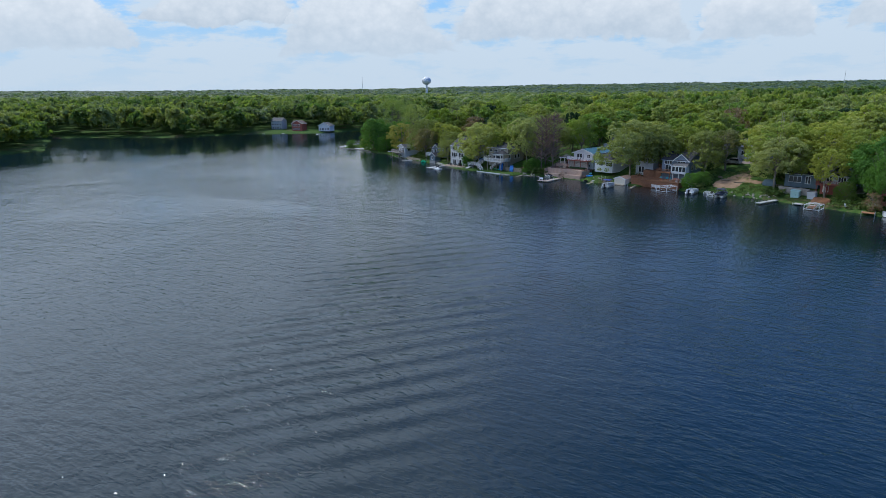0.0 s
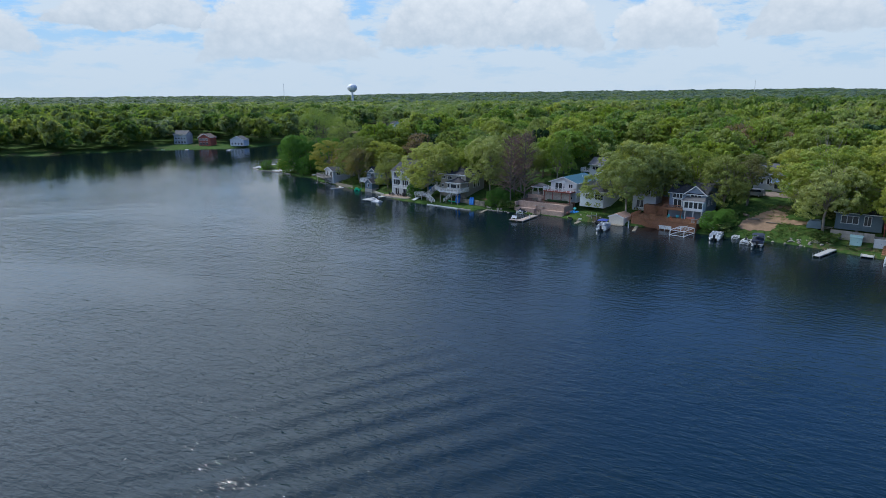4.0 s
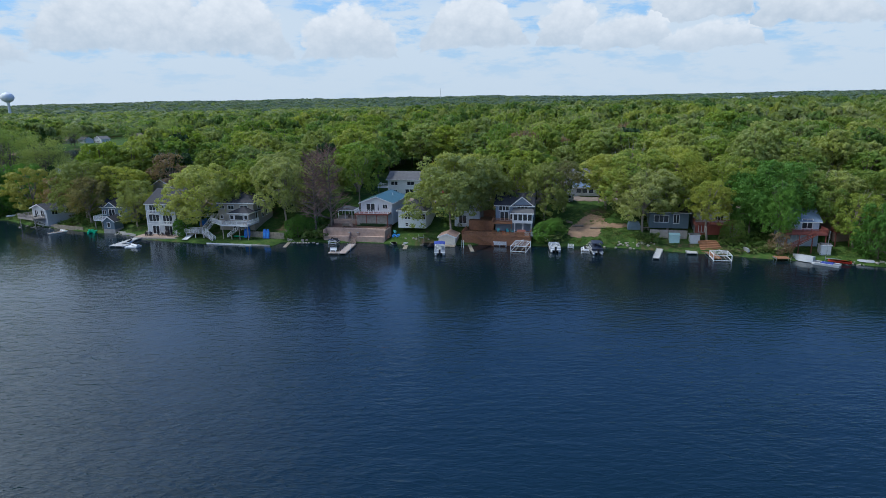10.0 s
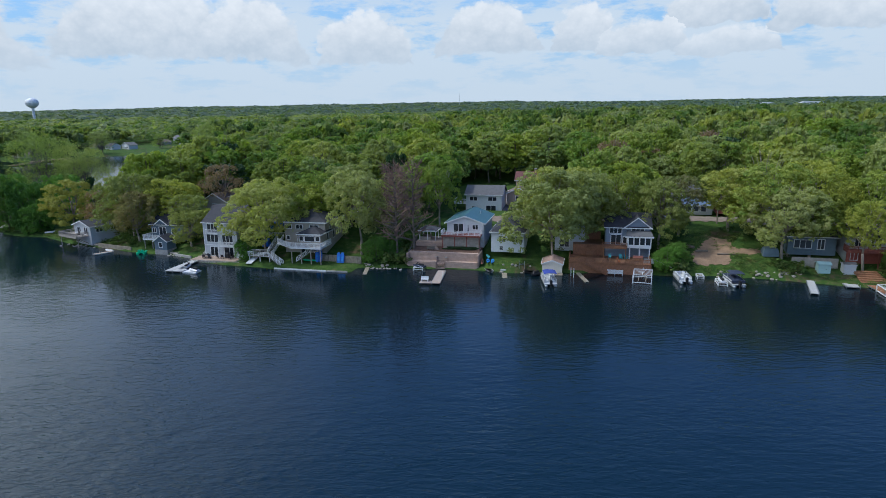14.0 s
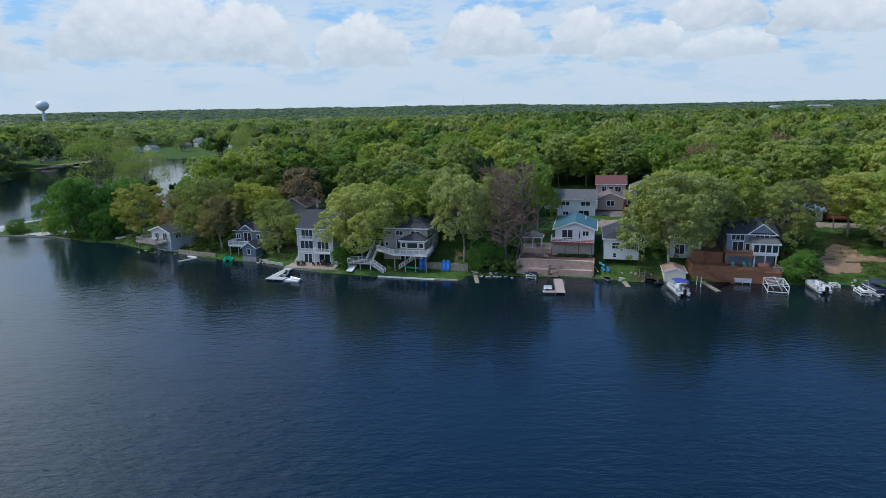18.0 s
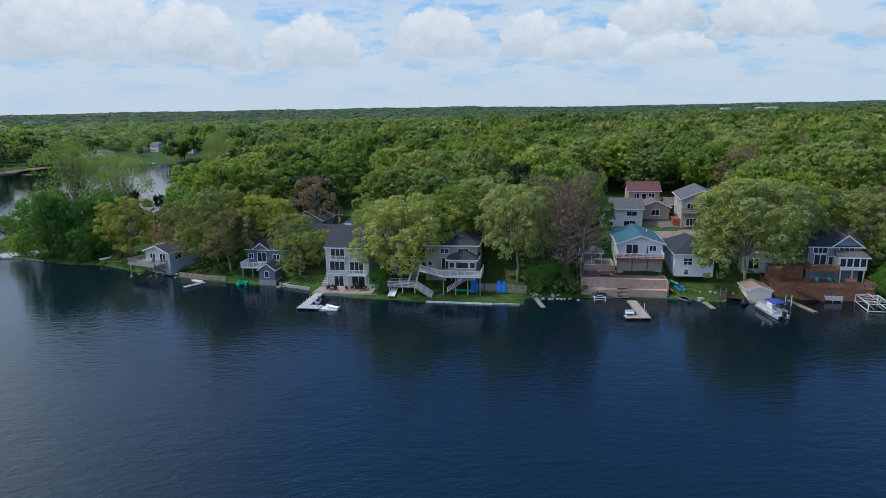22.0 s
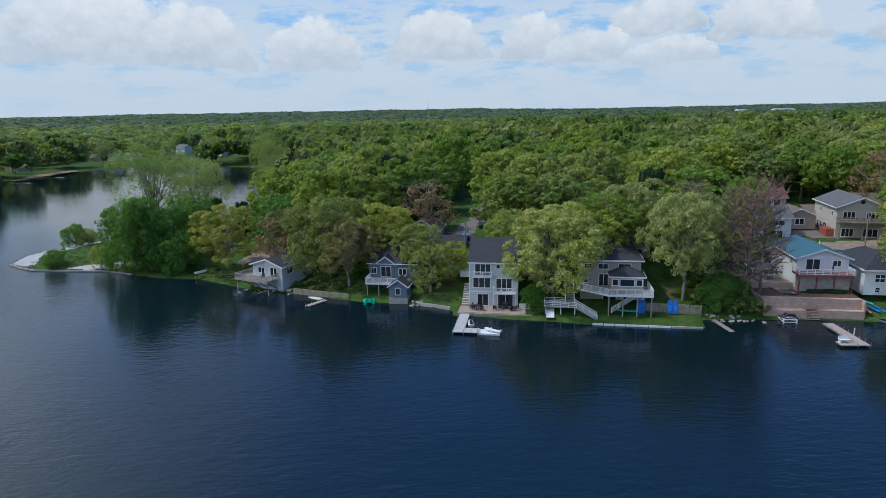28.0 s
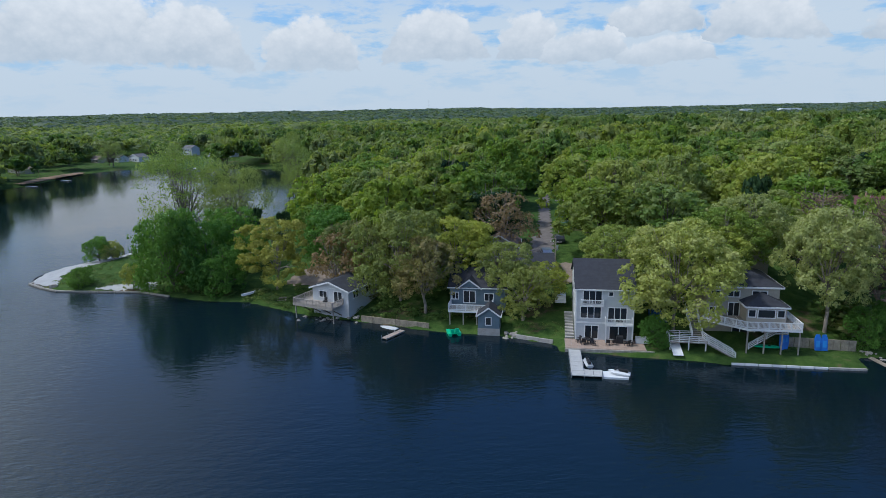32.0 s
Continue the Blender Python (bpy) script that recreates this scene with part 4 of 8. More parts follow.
tree(DARK, -262.5, 232, 2.2, 14.0, "dark slim spruce behind the maples", 0.8)
tree(DARK, -257.0, 236, 2.0, 12.5, "dark slim spruce behind the maples", 0.8)
for x_, y_, r_, top_ in ((-505, 503, 8.0, 19.0), (-548, 512, 8.5, 21.0), (-420, 512, 8.0, 21.0), (-431, 530, 7.0, 18.0), (-520, 436, 7.0, 16.0), (-487, 556, 6.5, 15.0)):
    tree(AIRY, x_, y_, r_, top_, "pale green tree on the lawn across the bay", 3.0)
tree(GOLD, -246.5, 206.5, 7.2, 15.5, "yellow-green oak with a leaning trunk", 4.2)
tree(LUSH, -240, 222, 7.0, 15.5, LUSHL, 2.0)
tree(BRONZE, -228, 206, 7.2, 15.8, OLIVE, 3.2)
tree(BRONZE, -219, 199, 8.6, 19.0, OLIVE, 4.0)
tree(HERO, -209, 203, 7.5, 17.0, OAKL, 4.0)
tree(HERO, -199.8, 197.0, 4.8, 13.5, OAKL, 5.0)
tree(HERO, -193.5, 196, 4.0, 10.2, OAKL, 2.8)
tree(RUST, -232, 203, 5.5, 13.0, "half-leafed tree with bronze twigs", 3.0)
tree(HERO, -173.2, 187.6, 8.8, 18.6, "great oak leaning over the shore stairs", 5.5)
tree(HERO, -167, 196.5, 6.8, 16.5, OAKL, 7.0)
tree(LUSH, -176.3, 184.2, 2.4, 5.6, "small leafy shrub tree beside the patio", 0.3)
tree(HERO, -150.4, 190.6, 7.0, 20.5, "oak with a pale leaning trunk", 8.6)
tree(HERO, -158, 204, 7.0, 21.5, OAKL, 8.0)
tree(HERO, -145, 201, 6.6, 19.0, OAKL, 7.5)
tree(LUSH, -145.8, 187.5, 3.0, 6.4, "thicket of young green saplings", 0.3)
tree(LUSH, -142.8, 188.5, 2.6, 6.9, "thicket of young green saplings", 0.3)
tree(BARE, -140.6, 187.6, 4.6, 21.0, "tall leafless tree with grey-brown twigs", 10.0)
tree(BARE, -137.6, 190.6, 4.8, 23.0, "tall leafless tree with grey-brown twigs", 11.0)
tree(BARE, -142.4, 192.4, 4.6, 21.5, "tall leafless tree with grey-brown twigs", 10.0)
tree(HERO, -106.6, 193.2, 10.2, 20.8, "great spreading oak over the yards", 5.2)
tree(HERO, -105.5, 200, 8.8, 21.5, "great spreading oak over the yards", 6.0)
tree(HERO, -99.8, 199.5, 7.6, 20.0, OAKL, 6.0)
tree(BRONZE, -84, 200.5, 6.2, 18.2, OLIVE, 4.5)
tree(BRONZE, -79.5, 206, 5.5, 18.5, OLIVE, 6.0)
tree(LUSH, -83.2, 190.6, 2.8, 5.8, "bright green shrub on the bank", 0.2)
tree(LUSH, -81.0, 193.2, 2.6, 6.2, "bright green shrub on the bank", 0.2)
tree(HERO, -63, 203.5, 8.8, 21.5, OAKL, 7.0)
tree(HERO, -60.4, 195.6, 7.0, 17.5, OAKL, 6.0)
tree(HERO, -52, 207, 8.2, 22.0, OAKL, 7.5)
tree(HERO, -46.2, 193.4, 4.6, 15.2, "half-leafed oak before the brick deck", 7.5)
tree(LUSH, -33.5, 196.8, 8.2, 19.5, "large maple in bright green leaf", 5.0)
tree(LUSH, -29, 203, 7.0, 19.0, "large maple in bright green leaf", 4.5)
tree(RUST, -33.0, 185.6, 2.6, 5.2, "bronze-leaved shrub at the water", 0.2)
tree(HERO, -18, 200.5, 7.8, 17.0, OAKL, 4.5)
tree(HERO, -20.8, 193.4, 4.2, 14.0, OAKL, 5.0)
tree(LUSH, -15.0, 183.6, 4.2, 12.4, "dense dark green tree by the water", 0.3)
tree(LUSH, -2.6, 179.8, 5.6, 14.0, "large green tree before the brick house", 1.2)
tree(HERO, 7, 192, 7.5, 18, OAKL, 4.5)
tree(HERO, 14, 184, 7.5, 18, OAKL, 4.5)
tree(HERO, 22, 190, 7.5, 19, OAKL, 4.5)
tree(LUSH, 30, 183, 7.0, 17, LUSHL, 3.5)
tree(DARK, -151.5, 222, 3.6, 22.5, "dark spruce behind the bare trees", 1.5, squash=0.9)
tree(LUSH, -303.4, 228.0, 3.2, 6.9, "small round tree on the sandy point", 0.9)
tree(HERO, -300.6, 229.6, 2.6, 5.4, "thin pale shrub on the sandy point", 0.5)
tree(LUSH, -291.0, 206.4, 2.6, 4.8, "round shrub on the grassy point", 0.0)
tree(HERO, -278.2, 206.2, 2.2, 6.0, "young thin-leaved tree on the point", 1.2)
tree(BRONZE, -213.5, 194.5, 6.0, 14.5, OLIVE, 3.4)
tree(BRONZE, -196.4, 192.0, 4.6, 10.6, OLIVE, 2.6)
tree(HERO, -180.5, 199.5, 6.0, 16.5, OAKL, 6.5)
tree(HERO, -163, 200.5, 6.5, 19.5, OAKL, 8.0)
tree(HERO, -92, 204, 6.0, 19.5, OAKL, 7.0)
tree(HERO, -68.5, 208, 6.5, 20.5, OAKL, 8.0)
tree(HERO, -41, 203, 7.0, 20.0, OAKL, 7.0)
tree(HERO, -24, 199, 6.0, 17.0, OAKL, 5.0)
tree(HERO, -9, 199, 7.0, 17.5, OAKL, 6.5)
tree(LUSH, -36.5, 196.0, 5.0, 17.0, "large maple in bright green leaf", 4.0)
tree(LUSH, -32.6, 188.6, 3.6, 14.5, "slim green maple before the pale blue house", 5.5)
tree(HERO, -17.2, 189.6, 4.8, 13.2, OAKL, 4.5)
tree(HERO, -54.0, 199.2, 5.2, 15.5, OAKL, 6.0)
tree(LUSH, 4.4, 183.5, 4.5, 11.5, LUSHL, 0.6)
tree(HERO, -41.0, 191.5, 2.6, 7.0, "young tree on the green bank", 1.2)
tree(HERO, -4, 202, 6.5, 17.5, OAKL, 6.0)
tree(HERO, 6, 203, 6.5, 18.5, OAKL, 6.0)
tree(BARE, -146.5, 205.0, 5.0, 21.0, "reddish budding tree behind the bare ones", 6.0)
tree(HERO, -135.6, 207.0, 4.6, 21.5, "half-leafed oak beside the garden", 7.0)

# ---- the wood behind ----
CLEAR = [(-240, 20, 150, 206), (-325, -283, 215, 268), (-139, -103, 200, 264), (-86, -36, 188, 232), (-198, -188.5, 190, 300), (-250, -230, 190, 222), (-176, -146, 200, 209), (-330, -252, 190, 222), (-36, 30, 202, 216),
         (-168, -150, 213, 232), (-200, -178, 250, 275)]
HOMES_FAR = [(-476, 257, 10), (-451, 262, 9), (-462, 268, 8), (-432, 275, 10), (-534, 540, 14), (-521, 546, 14), (-508, 602, 13), (-477, 585, 14), (-455, 578, 7), (-545, 454, 18), (-546, 534, 11), (-516, 588, 12)]
CLEAR += [(x - 5, x + w + 16, y - 24, y + 7) for x, y, w in HOMES_FAR]
CLEAR += [(-548, -428, 492, 612), (-562, -496, 420, 462)]   # lawns across the bay
EYE_MID = (-100.0, 60.0)


def open_strip(x, y):
    """The low grassy neck between the point and the inner bay."""
    return 222 < y < 480 and x < -250 - 0.39 * (y - 243) and x > -345


spots = []
for row, gy_ in enumerate(np.arange(205, 318, 9.6)):
    for gx_ in np.arange(-330 + 5.6 * (row % 2), 60, 11.2):
        x_, y_ = gx_ + rng.uniform(-3.2, 3.2), gy_ + rng.uniform(-2.8, 2.8)
        if lake_distance(np.array([x_]), np.array([y_]))[0] < 5 or open_strip(x_, y_) or any(a - 2 < x_ < b + 2 and c - 2 < y_ < d + 2 for a, b, c, d in CLEAR):
            continue
        spots.append((x_, y_))
spots.sort(key=lambda p: p[1] + 0.12 * abs(p[0] + 120))
SORTS = ["leafing oak in pale yellow-green spring leaf", "broad oak with olive-green young leaves", "tall hardwood with fresh green leaves"]
for i, (x_, y_) in enumerate(spots[:285]):
    r_ = rng.uniform(6.0, 8.8)
    lab = SORTS[i % 3]
    kind_ = MID
    if i % 37 == 7:
        kind_, r_, lab = RUST, r_ * 0.7, "nearly bare tree with rust-brown buds"
    elif i % 41 == 12:
        kind_, lab = DARK, "dark green conifer among the hardwoods"
    tree(kind_, x_, y_, r_, ground_z(x_, y_) + r_ * 1.35 + rng.uniform(2.5, 8.5), lab, group="trees of the wood")


def mass(name, points, leaves, variants, size, label, mat="leaves_mass", corners=3, low=-0.3, tip=0.52, lobes=22):
    """Many far trees as one body of leaves."""
    clouds = [leaf_cloud(400 + i, leaves, lobes=lobes, size=size, corners=corners, low=low, tufts=5) for i in range(variants)]
    vs, fs, ts, k = [], [], [], 0
    for i, (x, y, z, r, h) in enumerate(points):
        v, f, _ = clouds[i % variants]
        a = (x * 13.7 + y * 5.1) % 6.283
        c, s = math.cos(a), math.sin(a)
        q = np.empty_like(v)
        q[:, 0], q[:, 1] = x + r * (v[:, 0] * c - v[:, 1] * s), y + r * (v[:, 0] * s + v[:, 1] * c)
        q[:, 2] = z + h * tip + v[:, 2] * h * 0.5
        vs.append(q)
        fs.append(f + k)
        ts.append(np.full(len(v), (math.sin(x * 12.9898 + y * 78.233) * 43758.5453) % 1.0))
        k += len(v)
    ob = new(name, numpy_mesh(name, np.concatenate(vs), np.concatenate(fs), mat, tint=np.concatenate(ts)))
    return tagged(ob, label, "woods", kind="stuff")





def scatter(r0, r1, step, a0=-100, a1=52, deep=1.0):
    pts, r = [], r0
    while r < r1:
        w = step(r)
        for a in np.arange(radians(a0), radians(a1), w / r):
            rr, aa = r + rng.uniform(-0.5, 0.5) * w * deep, a + rng.uniform(-0.45, 0.45) * w / r
            pts.append((EYE_MID[0] + math.sin(aa) * rr, EYE_MID[1] + math.cos(aa) * rr))
        r += w * deep
    p = np.array(pts)
    d = lake_distance(p[:, 0], p[:, 1])
    p = p[d > 3.5]
    return p, land_height(p[:, 0], p[:, 1])


rest = [(x, y, ground_z(x, y), rng.uniform(6.0, 8.6), rng.uniform(12.5, 19.5)) for x, y in spots[285:]]
p, z = scatter(120, 420, lambda r: 11.0)
for (x, y), zz in zip(p, z):
    if -332 < x < 62 and y < 320 or open_strip(x, y) or any(a < x < b and c < y < d for a, b, c, d in CLEAR):
        continue
    rest.append((x, y, zz, rng.uniform(6.0, 8.6), rng.uniform(12.5, 20.5)))
mass("woods", rest, 620, 6, 1.45, "spring woods of many leafing oaks")
p, z = scatter(420, 700, lambda r: 13.0)
mass("woods", [(x, y, zz, rng.uniform(7.0, 10.0), rng.uniform(13, 22)) for (x, y), zz in zip(p, z) if not open_strip(x, y) and not any(a < x < b and c < y < d for a, b, c, d in CLEAR)], 320, 6, 1.9, "farther spring woods", "leaves_back_haze", low=-0.1)


def far_woods(name, near, far, mat, k, label):
    """Crowns of the woods out to the horizon, one dome a tree or grove."""
    p, r = [], near
    while r < far:
        wide, deep = 0.0175 * r, 0.020 * r
        for a in np.arange(radians(-100), radians(52), wide / r):
            aa, rr = a + rng.uniform(-0.45, 0.45) * wide / r, r + rng.uniform(-0.5, 0.5) * deep
            p.append((EYE_MID[0] + math.sin(aa) * rr, EYE_MID[1] + math.cos(aa) * rr, rr))
        r += deep
    p = np.array(p)
    p = p[lake_distance(p[:, 0], p[:, 1]) > 4]
    z = land_height(p[:, 0], p[:, 1])
    n = len(p)
    wide = 0.0125 * p[:, 2] * rng.uniform(0.6, 1.25, n)
    tall = rng.uniform(5, 10.5, n) * np.clip(p[:, 2] / 1500, 0.95, 1.2)
    q = rng.normal(size=(n, k, 3))
    q[..., 2] = np.abs(q[..., 2]) * 0.9
    q /= np.linalg.norm(q, axis=2)[..., None]
    nn = q + rng.normal(size=(n, k, 3)) * 0.22
    nn /= np.linalg.norm(nn, axis=2)[..., None]
    q *= rng.uniform(0.78, 1.08, (n, k, 1))
    u = np.cross(nn, rng.normal(size=(n, k, 3)))
    u /= np.linalg.norm(u, axis=2)[..., None]
    w = np.cross(nn, u)
    half = (wide * 1.9 / math.sqrt(k))[:, None, None] * rng.uniform(0.7, 1.3, (n, k, 1))
    c = q * np.stack([wide, wide, tall], -1)[:, None, :] + np.stack([p[:, 0], p[:, 1], z + 5.5], -1)[:, None, :]
    lean = np.stack([np.ones(n), np.ones(n), np.clip(tall / wide, 0.3, 1)], -1)[:, None, :]
    v = np.stack([c + (u * math.cos(a) + w * math.sin(a)) * half * lean for a in (0.3, 2.4, 4.5)], 2)
    me = numpy_mesh(name, v.reshape(-1, 3), np.arange(n * k * 3).reshape(-1, 3), mat, False, tint=np.repeat(rng.uniform(0, 1, n), k * 3))
    tagged(new(name, me), label, "woods", kind="stuff")


far_woods("far_woods", 690.0, 1250, "leaves_back_haze", 64, "spring woods beyond the houses")
far_woods("distant_woods", 1240.0, 4200, "leaves_far_haze", 40, "distant woods rolling to the hazy horizon")

# ---- lakeside houses ----
def white_house():
    o = thing("house", -188.2, 185.8, 0.55, "three-storey white lake house with a dark shingle roof", "house")
    w, d, h = 8.7, 12.0, 8.3
    front = [(1.5, 0.25, 1.9, 2.1), (0.75, 3.6, 3.0, 1.75), (1.1, 5.9, 2.7, 2.0), (4.9, 3.0, 2.7, 2.3), (4.9, 7.2, 0.6, 0.6), (5.2, 0.25, 2.6, 2.1)]
    walls(o, w, d, h, "grey_white_siding", front, [(1.0, 3.2, 1.2, 1.4), (4, 6.0, 1.2, 1.2), (7, 3.2, 1.2, 1.4)], [(2, 3.4, 1.2, 1.3), (6, 6, 1.2, 1.3)])
    for q, k in zip(front, (2, 3, 3, 3, 1, 2)):
        window(o, *q, panes=k, name="door" if q[3] > 2.05 else "window", curtain=k == 3)
    for q in [(1.0, 3.2, 1.2, 1.4), (4, 6.0, 1.2, 1.2), (7, 3.2, 1.2, 1.4)]:
        window(o, *q, side="right", at=w)
    for q in [(2, 3.4, 1.2, 1.3), (6, 6, 1.2, 1.3)]:
        window(o, *q, side="left", at=0.0)
    part("band", Mesh().box(-0.03, w + 0.03, -0.04, 0, 2.72, 2.95), "white_paint", o)
    for x in (-0.04, w - 0.14):
        part("corner_board", Mesh().box(x, x + 0.18, -0.05, 0.0, 0, h), "white_paint", o)
    gable_roof(o, 0, w, 0, d, h, 3.2, "shingle_dark", "x", 0.3, "grey_white_siding")
    b = part("balcony", Mesh().box(4.4, 8.5, -1.3, 0, 2.75, 2.9), "white_paint", o)
    railing(b, [(4.45, 0), (4.45, -1.25), (8.45, -1.25), (8.45, 0)], 2.9, "white_paint", 1.0, 1.3)
    for x in (4.5, 8.4):
        part("column", Mesh().box(x - 0.08, x + 0.08, -1.28, -1.12, 0.1, 2.75), "white_paint", b)
    b = part("balcony", Mesh().box(0.8, 4.1, -0.55, 0, 5.55, 5.68), "white_paint", o)
    railing(b, [(0.85, 0), (0.85, -0.5), (4.05, -0.5), (4.05, 0)], 5.68, "white_paint", 0.9, 1.6)
    for zf in (2.8, 5.6):
        part("floor", Mesh().box(0.2, w - 0.2, 0.2, d - 0.2, zf - 0.1, zf), "interior", o)
    for i in range(9):
        zz = 0.1 + i * 0.32
        part("step", Mesh().box(-1.5, -0.15, 0.4 + i * 0.55, 1.0 + i * 0.55, zz - 0.1, zz + 0.12), "concrete", o)


white_house()
patio = thing("patio", -189.8, 181.9, 0.0, "pale paved lakeside patio with a stone edge", "patio")
for i in range(12):
    for j in range(4):
        part("slab", Mesh().box(0.02 + i * 0.98, 0.98 * (i + 1) - 0.02, 0.1 + j * 0.97, 0.1 + (j + 1) * 0.97 - 0.03, 0.30, 0.62 + 0.01 * ((i * 7 + j * 3) % 3)), "paver", patio)
part("bed", Mesh().box(0, 11.8, 0.12, 3.95, -0.4, 0.58), "concrete", patio)
part("kerb", Mesh().box(-0.1, 12.9, -0.15, 0.1, -0.5, 0.55), "stone", patio)


def tan_house():
    o = thing("house", -168.4, 188.4, 0.9, "tan two-storey house with dark shingles and a white deck", "house")
    w, d, h = 10.3, 10.0, 8.1
    front = [(0.5, 4.0, 0.7, 0.8), (3.2, 3.5, 1.5, 2.05), (3.0, 6.55, 1.6, 0.85), (6.5, 6.55, 2.0, 0.9), (0.6, 6.6, 1.2, 0.8), (7.3, 0.1, 1.0, 2.0), (4.0, 0.3, 2.2, 1.8)]
    walls(o, w, d, h, "tan_siding", front, [(0.8, 4.0, 0.8, 1.6), (2.3, 6.4, 0.9, 1.0), (4.2, 3.9, 0.9, 1.8), (6.3, 4.1, 1.0, 1.5)])
    for q in front:
        window(o, *q, panes=2 if q[2] > 1.05 else 1, name="door" if q[3] > 1.9 else "window")
    for q in [(0.8, 4.0, 0.8, 1.6), (2.3, 6.4, 0.9, 1.0), (4.2, 3.9, 0.9, 1.8), (6.3, 4.1, 1.0, 1.5)]:
        window(o, *q, side="right", at=w, panes=1)
    hip_roof(o, 0, w, 0, d, h, 2.2, "shingle_dark", 0.45)
    for zf in (3.3, 6.0):
        part("floor", Mesh().box(0.2, w - 0.2, 0.2, d - 0.2, zf - 0.1, zf), "interior", o)
    bay = part("bay", Mesh().box(4.9, 10.4, -3.0, 0, 3.3, 3.6), "tan_siding", o)
    bw = [(5.2, 4.4, 0.9, 1.0), (6.5, 4.3, 2.3, 1.15), (9.2, 4.4, 0.9, 1.0)]
    m = Mesh()
    pierced(m, 4.9, 10.4, 3.6, 5.9, [(a, a + c, b, b + e) for a, b, c, e in bw], lambda a, b, c, e: m.box(a, b, -3.0, -2.85, c, e))
    part("wall", m, "tan_siding", bay)
    part("wall", Mesh().box(4.9, 5.05, -2.85, 0, 3.6, 5.9), "tan_siding", bay)
    part("wall", Mesh().box(10.25, 10.4, -2.85, 0, 3.6, 5.9), "tan_siding", bay)
    for q in bw:
        window(bay, *q, at=-3.0, panes=1)
    hip_roof(bay, 4.9, 10.4, -3.0, 3.0, 5.9, 1.35, "shingle_dark", 0.35)
    deck(o, 4.2, 11.6, -5.9, 0.0, 3.5, "wood_grey", -0.3, "white_paint", 4)
    part("deck_floor", Mesh().box(-0.9, 4.2, -2.0, 0, 3.42, 3.5), "wood_grey", o)
    part("fascia", Mesh().beam((-0.9, -2.05, 3.36), (4.2, -5.85, 3.36), 0.08, 0.3), "white_paint", o)
    part("deck_floor", Mesh().slab([(-0.9, -2.0, 3.49), (4.2, -5.85, 3.49), (4.2, -2.0, 3.49)], (0, 0, -0.08)), "wood_grey", o)
    railing(o, [(-0.9, -2.0), (4.2, -5.85), (11.55, -5.85), (11.55, 0)], 3.5, "white_paint", 1.0, 1.5)
    # stair beneath the deck
    steps(o, -4.6, -3.4, 5.0, -0.1, 8.6, 2.4, "wood_grey", along="x")
    railing(o, [(5.0, -4.65, -0.1), (8.6, -4.65, 2.4), (10.2, -4.65, 2.4)], 0, "white_paint", 0.95, 1.4, False)
    part("landing", Mesh().box(8.6, 10.2, -4.6, -3.2, 2.3, 2.4), "wood_grey", o)


tan_house()


def green_house():
    o = thing("house", -130.6, 194.0, 3.2, "small white gabled house with a green metal roof", "house")
    w, d, h = 8.4, 12.5, 5.7
    front = [(1.5, 3.35, 2.2, 2.05), (5.9, 4.2, 1.2, 1.0), (6.0, 0.9, 1.2, 0.6)]
    side = [(2.0, 4.0, 1.0, 1.2), (6.5, 4.0, 1.0, 1.2)]
    walls(o, w, d, h, "white_siding", front, (), side)
    for q in front:
        window(o, *q, name="door" if q[3] > 2 else "window")
    for q in side:
        window(o, *q, side="left", at=0.0)
    gable_roof(o, 0, w, 0, d, h, 1.5, "metal_green", "y", 0.5, "white_siding")
    part("floor", Mesh().box(0.2, w - 0.2, 0.2, d - 0.2, 3.1, 3.2), "interior", o)
    deck(o, -0.7, 8.1, -3.1, 0, 3.3, "wood_maroon", -0.2, "wood_maroon", 4)
    railing(o, [(-0.7, 0), (-0.7, -3.05), (8.1, -3.05), (8.1, 0)], 3.3, "white_paint", 1.0, 1.35, False)
    part("skirt", Mesh().box(-0.4, 7.9, -2.2, -2.05, 0, 2.9), "wood_grey", o)
    part("vent", Mesh().tube((6.4, 7.5, h + 0.4), (6.4, 7.5, h + 1.5), 0.12), "white_paint", o)
    u = part("umbrella", Mesh().tube((5.2, -1.6, 3.3), (5.2, -1.6, 5.5), 0.04).tube((5.2, -1.6, 3.9), (5.2, -1.6, 5.45), 0.18, 0.05), "canvas_navy", o, "closed black patio umbrella")


green_house()


def cream_house():
    o = thing("house", -120.2, 192.4, 2.8, "white house with a dark hip roof", "house")
    w, d, h = 7.2, 12.5, 4.4
    front = [(1.7, 2.35, 1.5, 1.25), (4.6, 2.3, 2.4, 1.3), (1.9, 0.5, 0.7, 0.8)]
    walls(o, w, d, h, "white_siding", front, (), [(3, 2.3, 1.1, 1.2), (8, 2.3, 1.1, 1.2)])
    for q, k in zip(front, (2, 3, 1)):
        window(o, *q, panes=k, rows=2)
    for q in [(3, 2.3, 1.1, 1.2), (8, 2.3, 1.1, 1.2)]:
        window(o, *q, side="left", at=0.0)
    hip_roof(o, 0, w, 0, d, h, 2.4, "shingle_dark", 0.35)


cream_house()
plain_house(-106.5, 197.0, 6.5, 9, 7.6, "grey_white_siding", "shingle_grey", "pale two-storey house half hidden by the oak", 2.0, "y", [(1.2, 0.9, 1.9, 2.0), (3.6, 4.6, 1.2, 1.3), (0.9, 4.6, 1.2, 1.3)], zb=2.6)


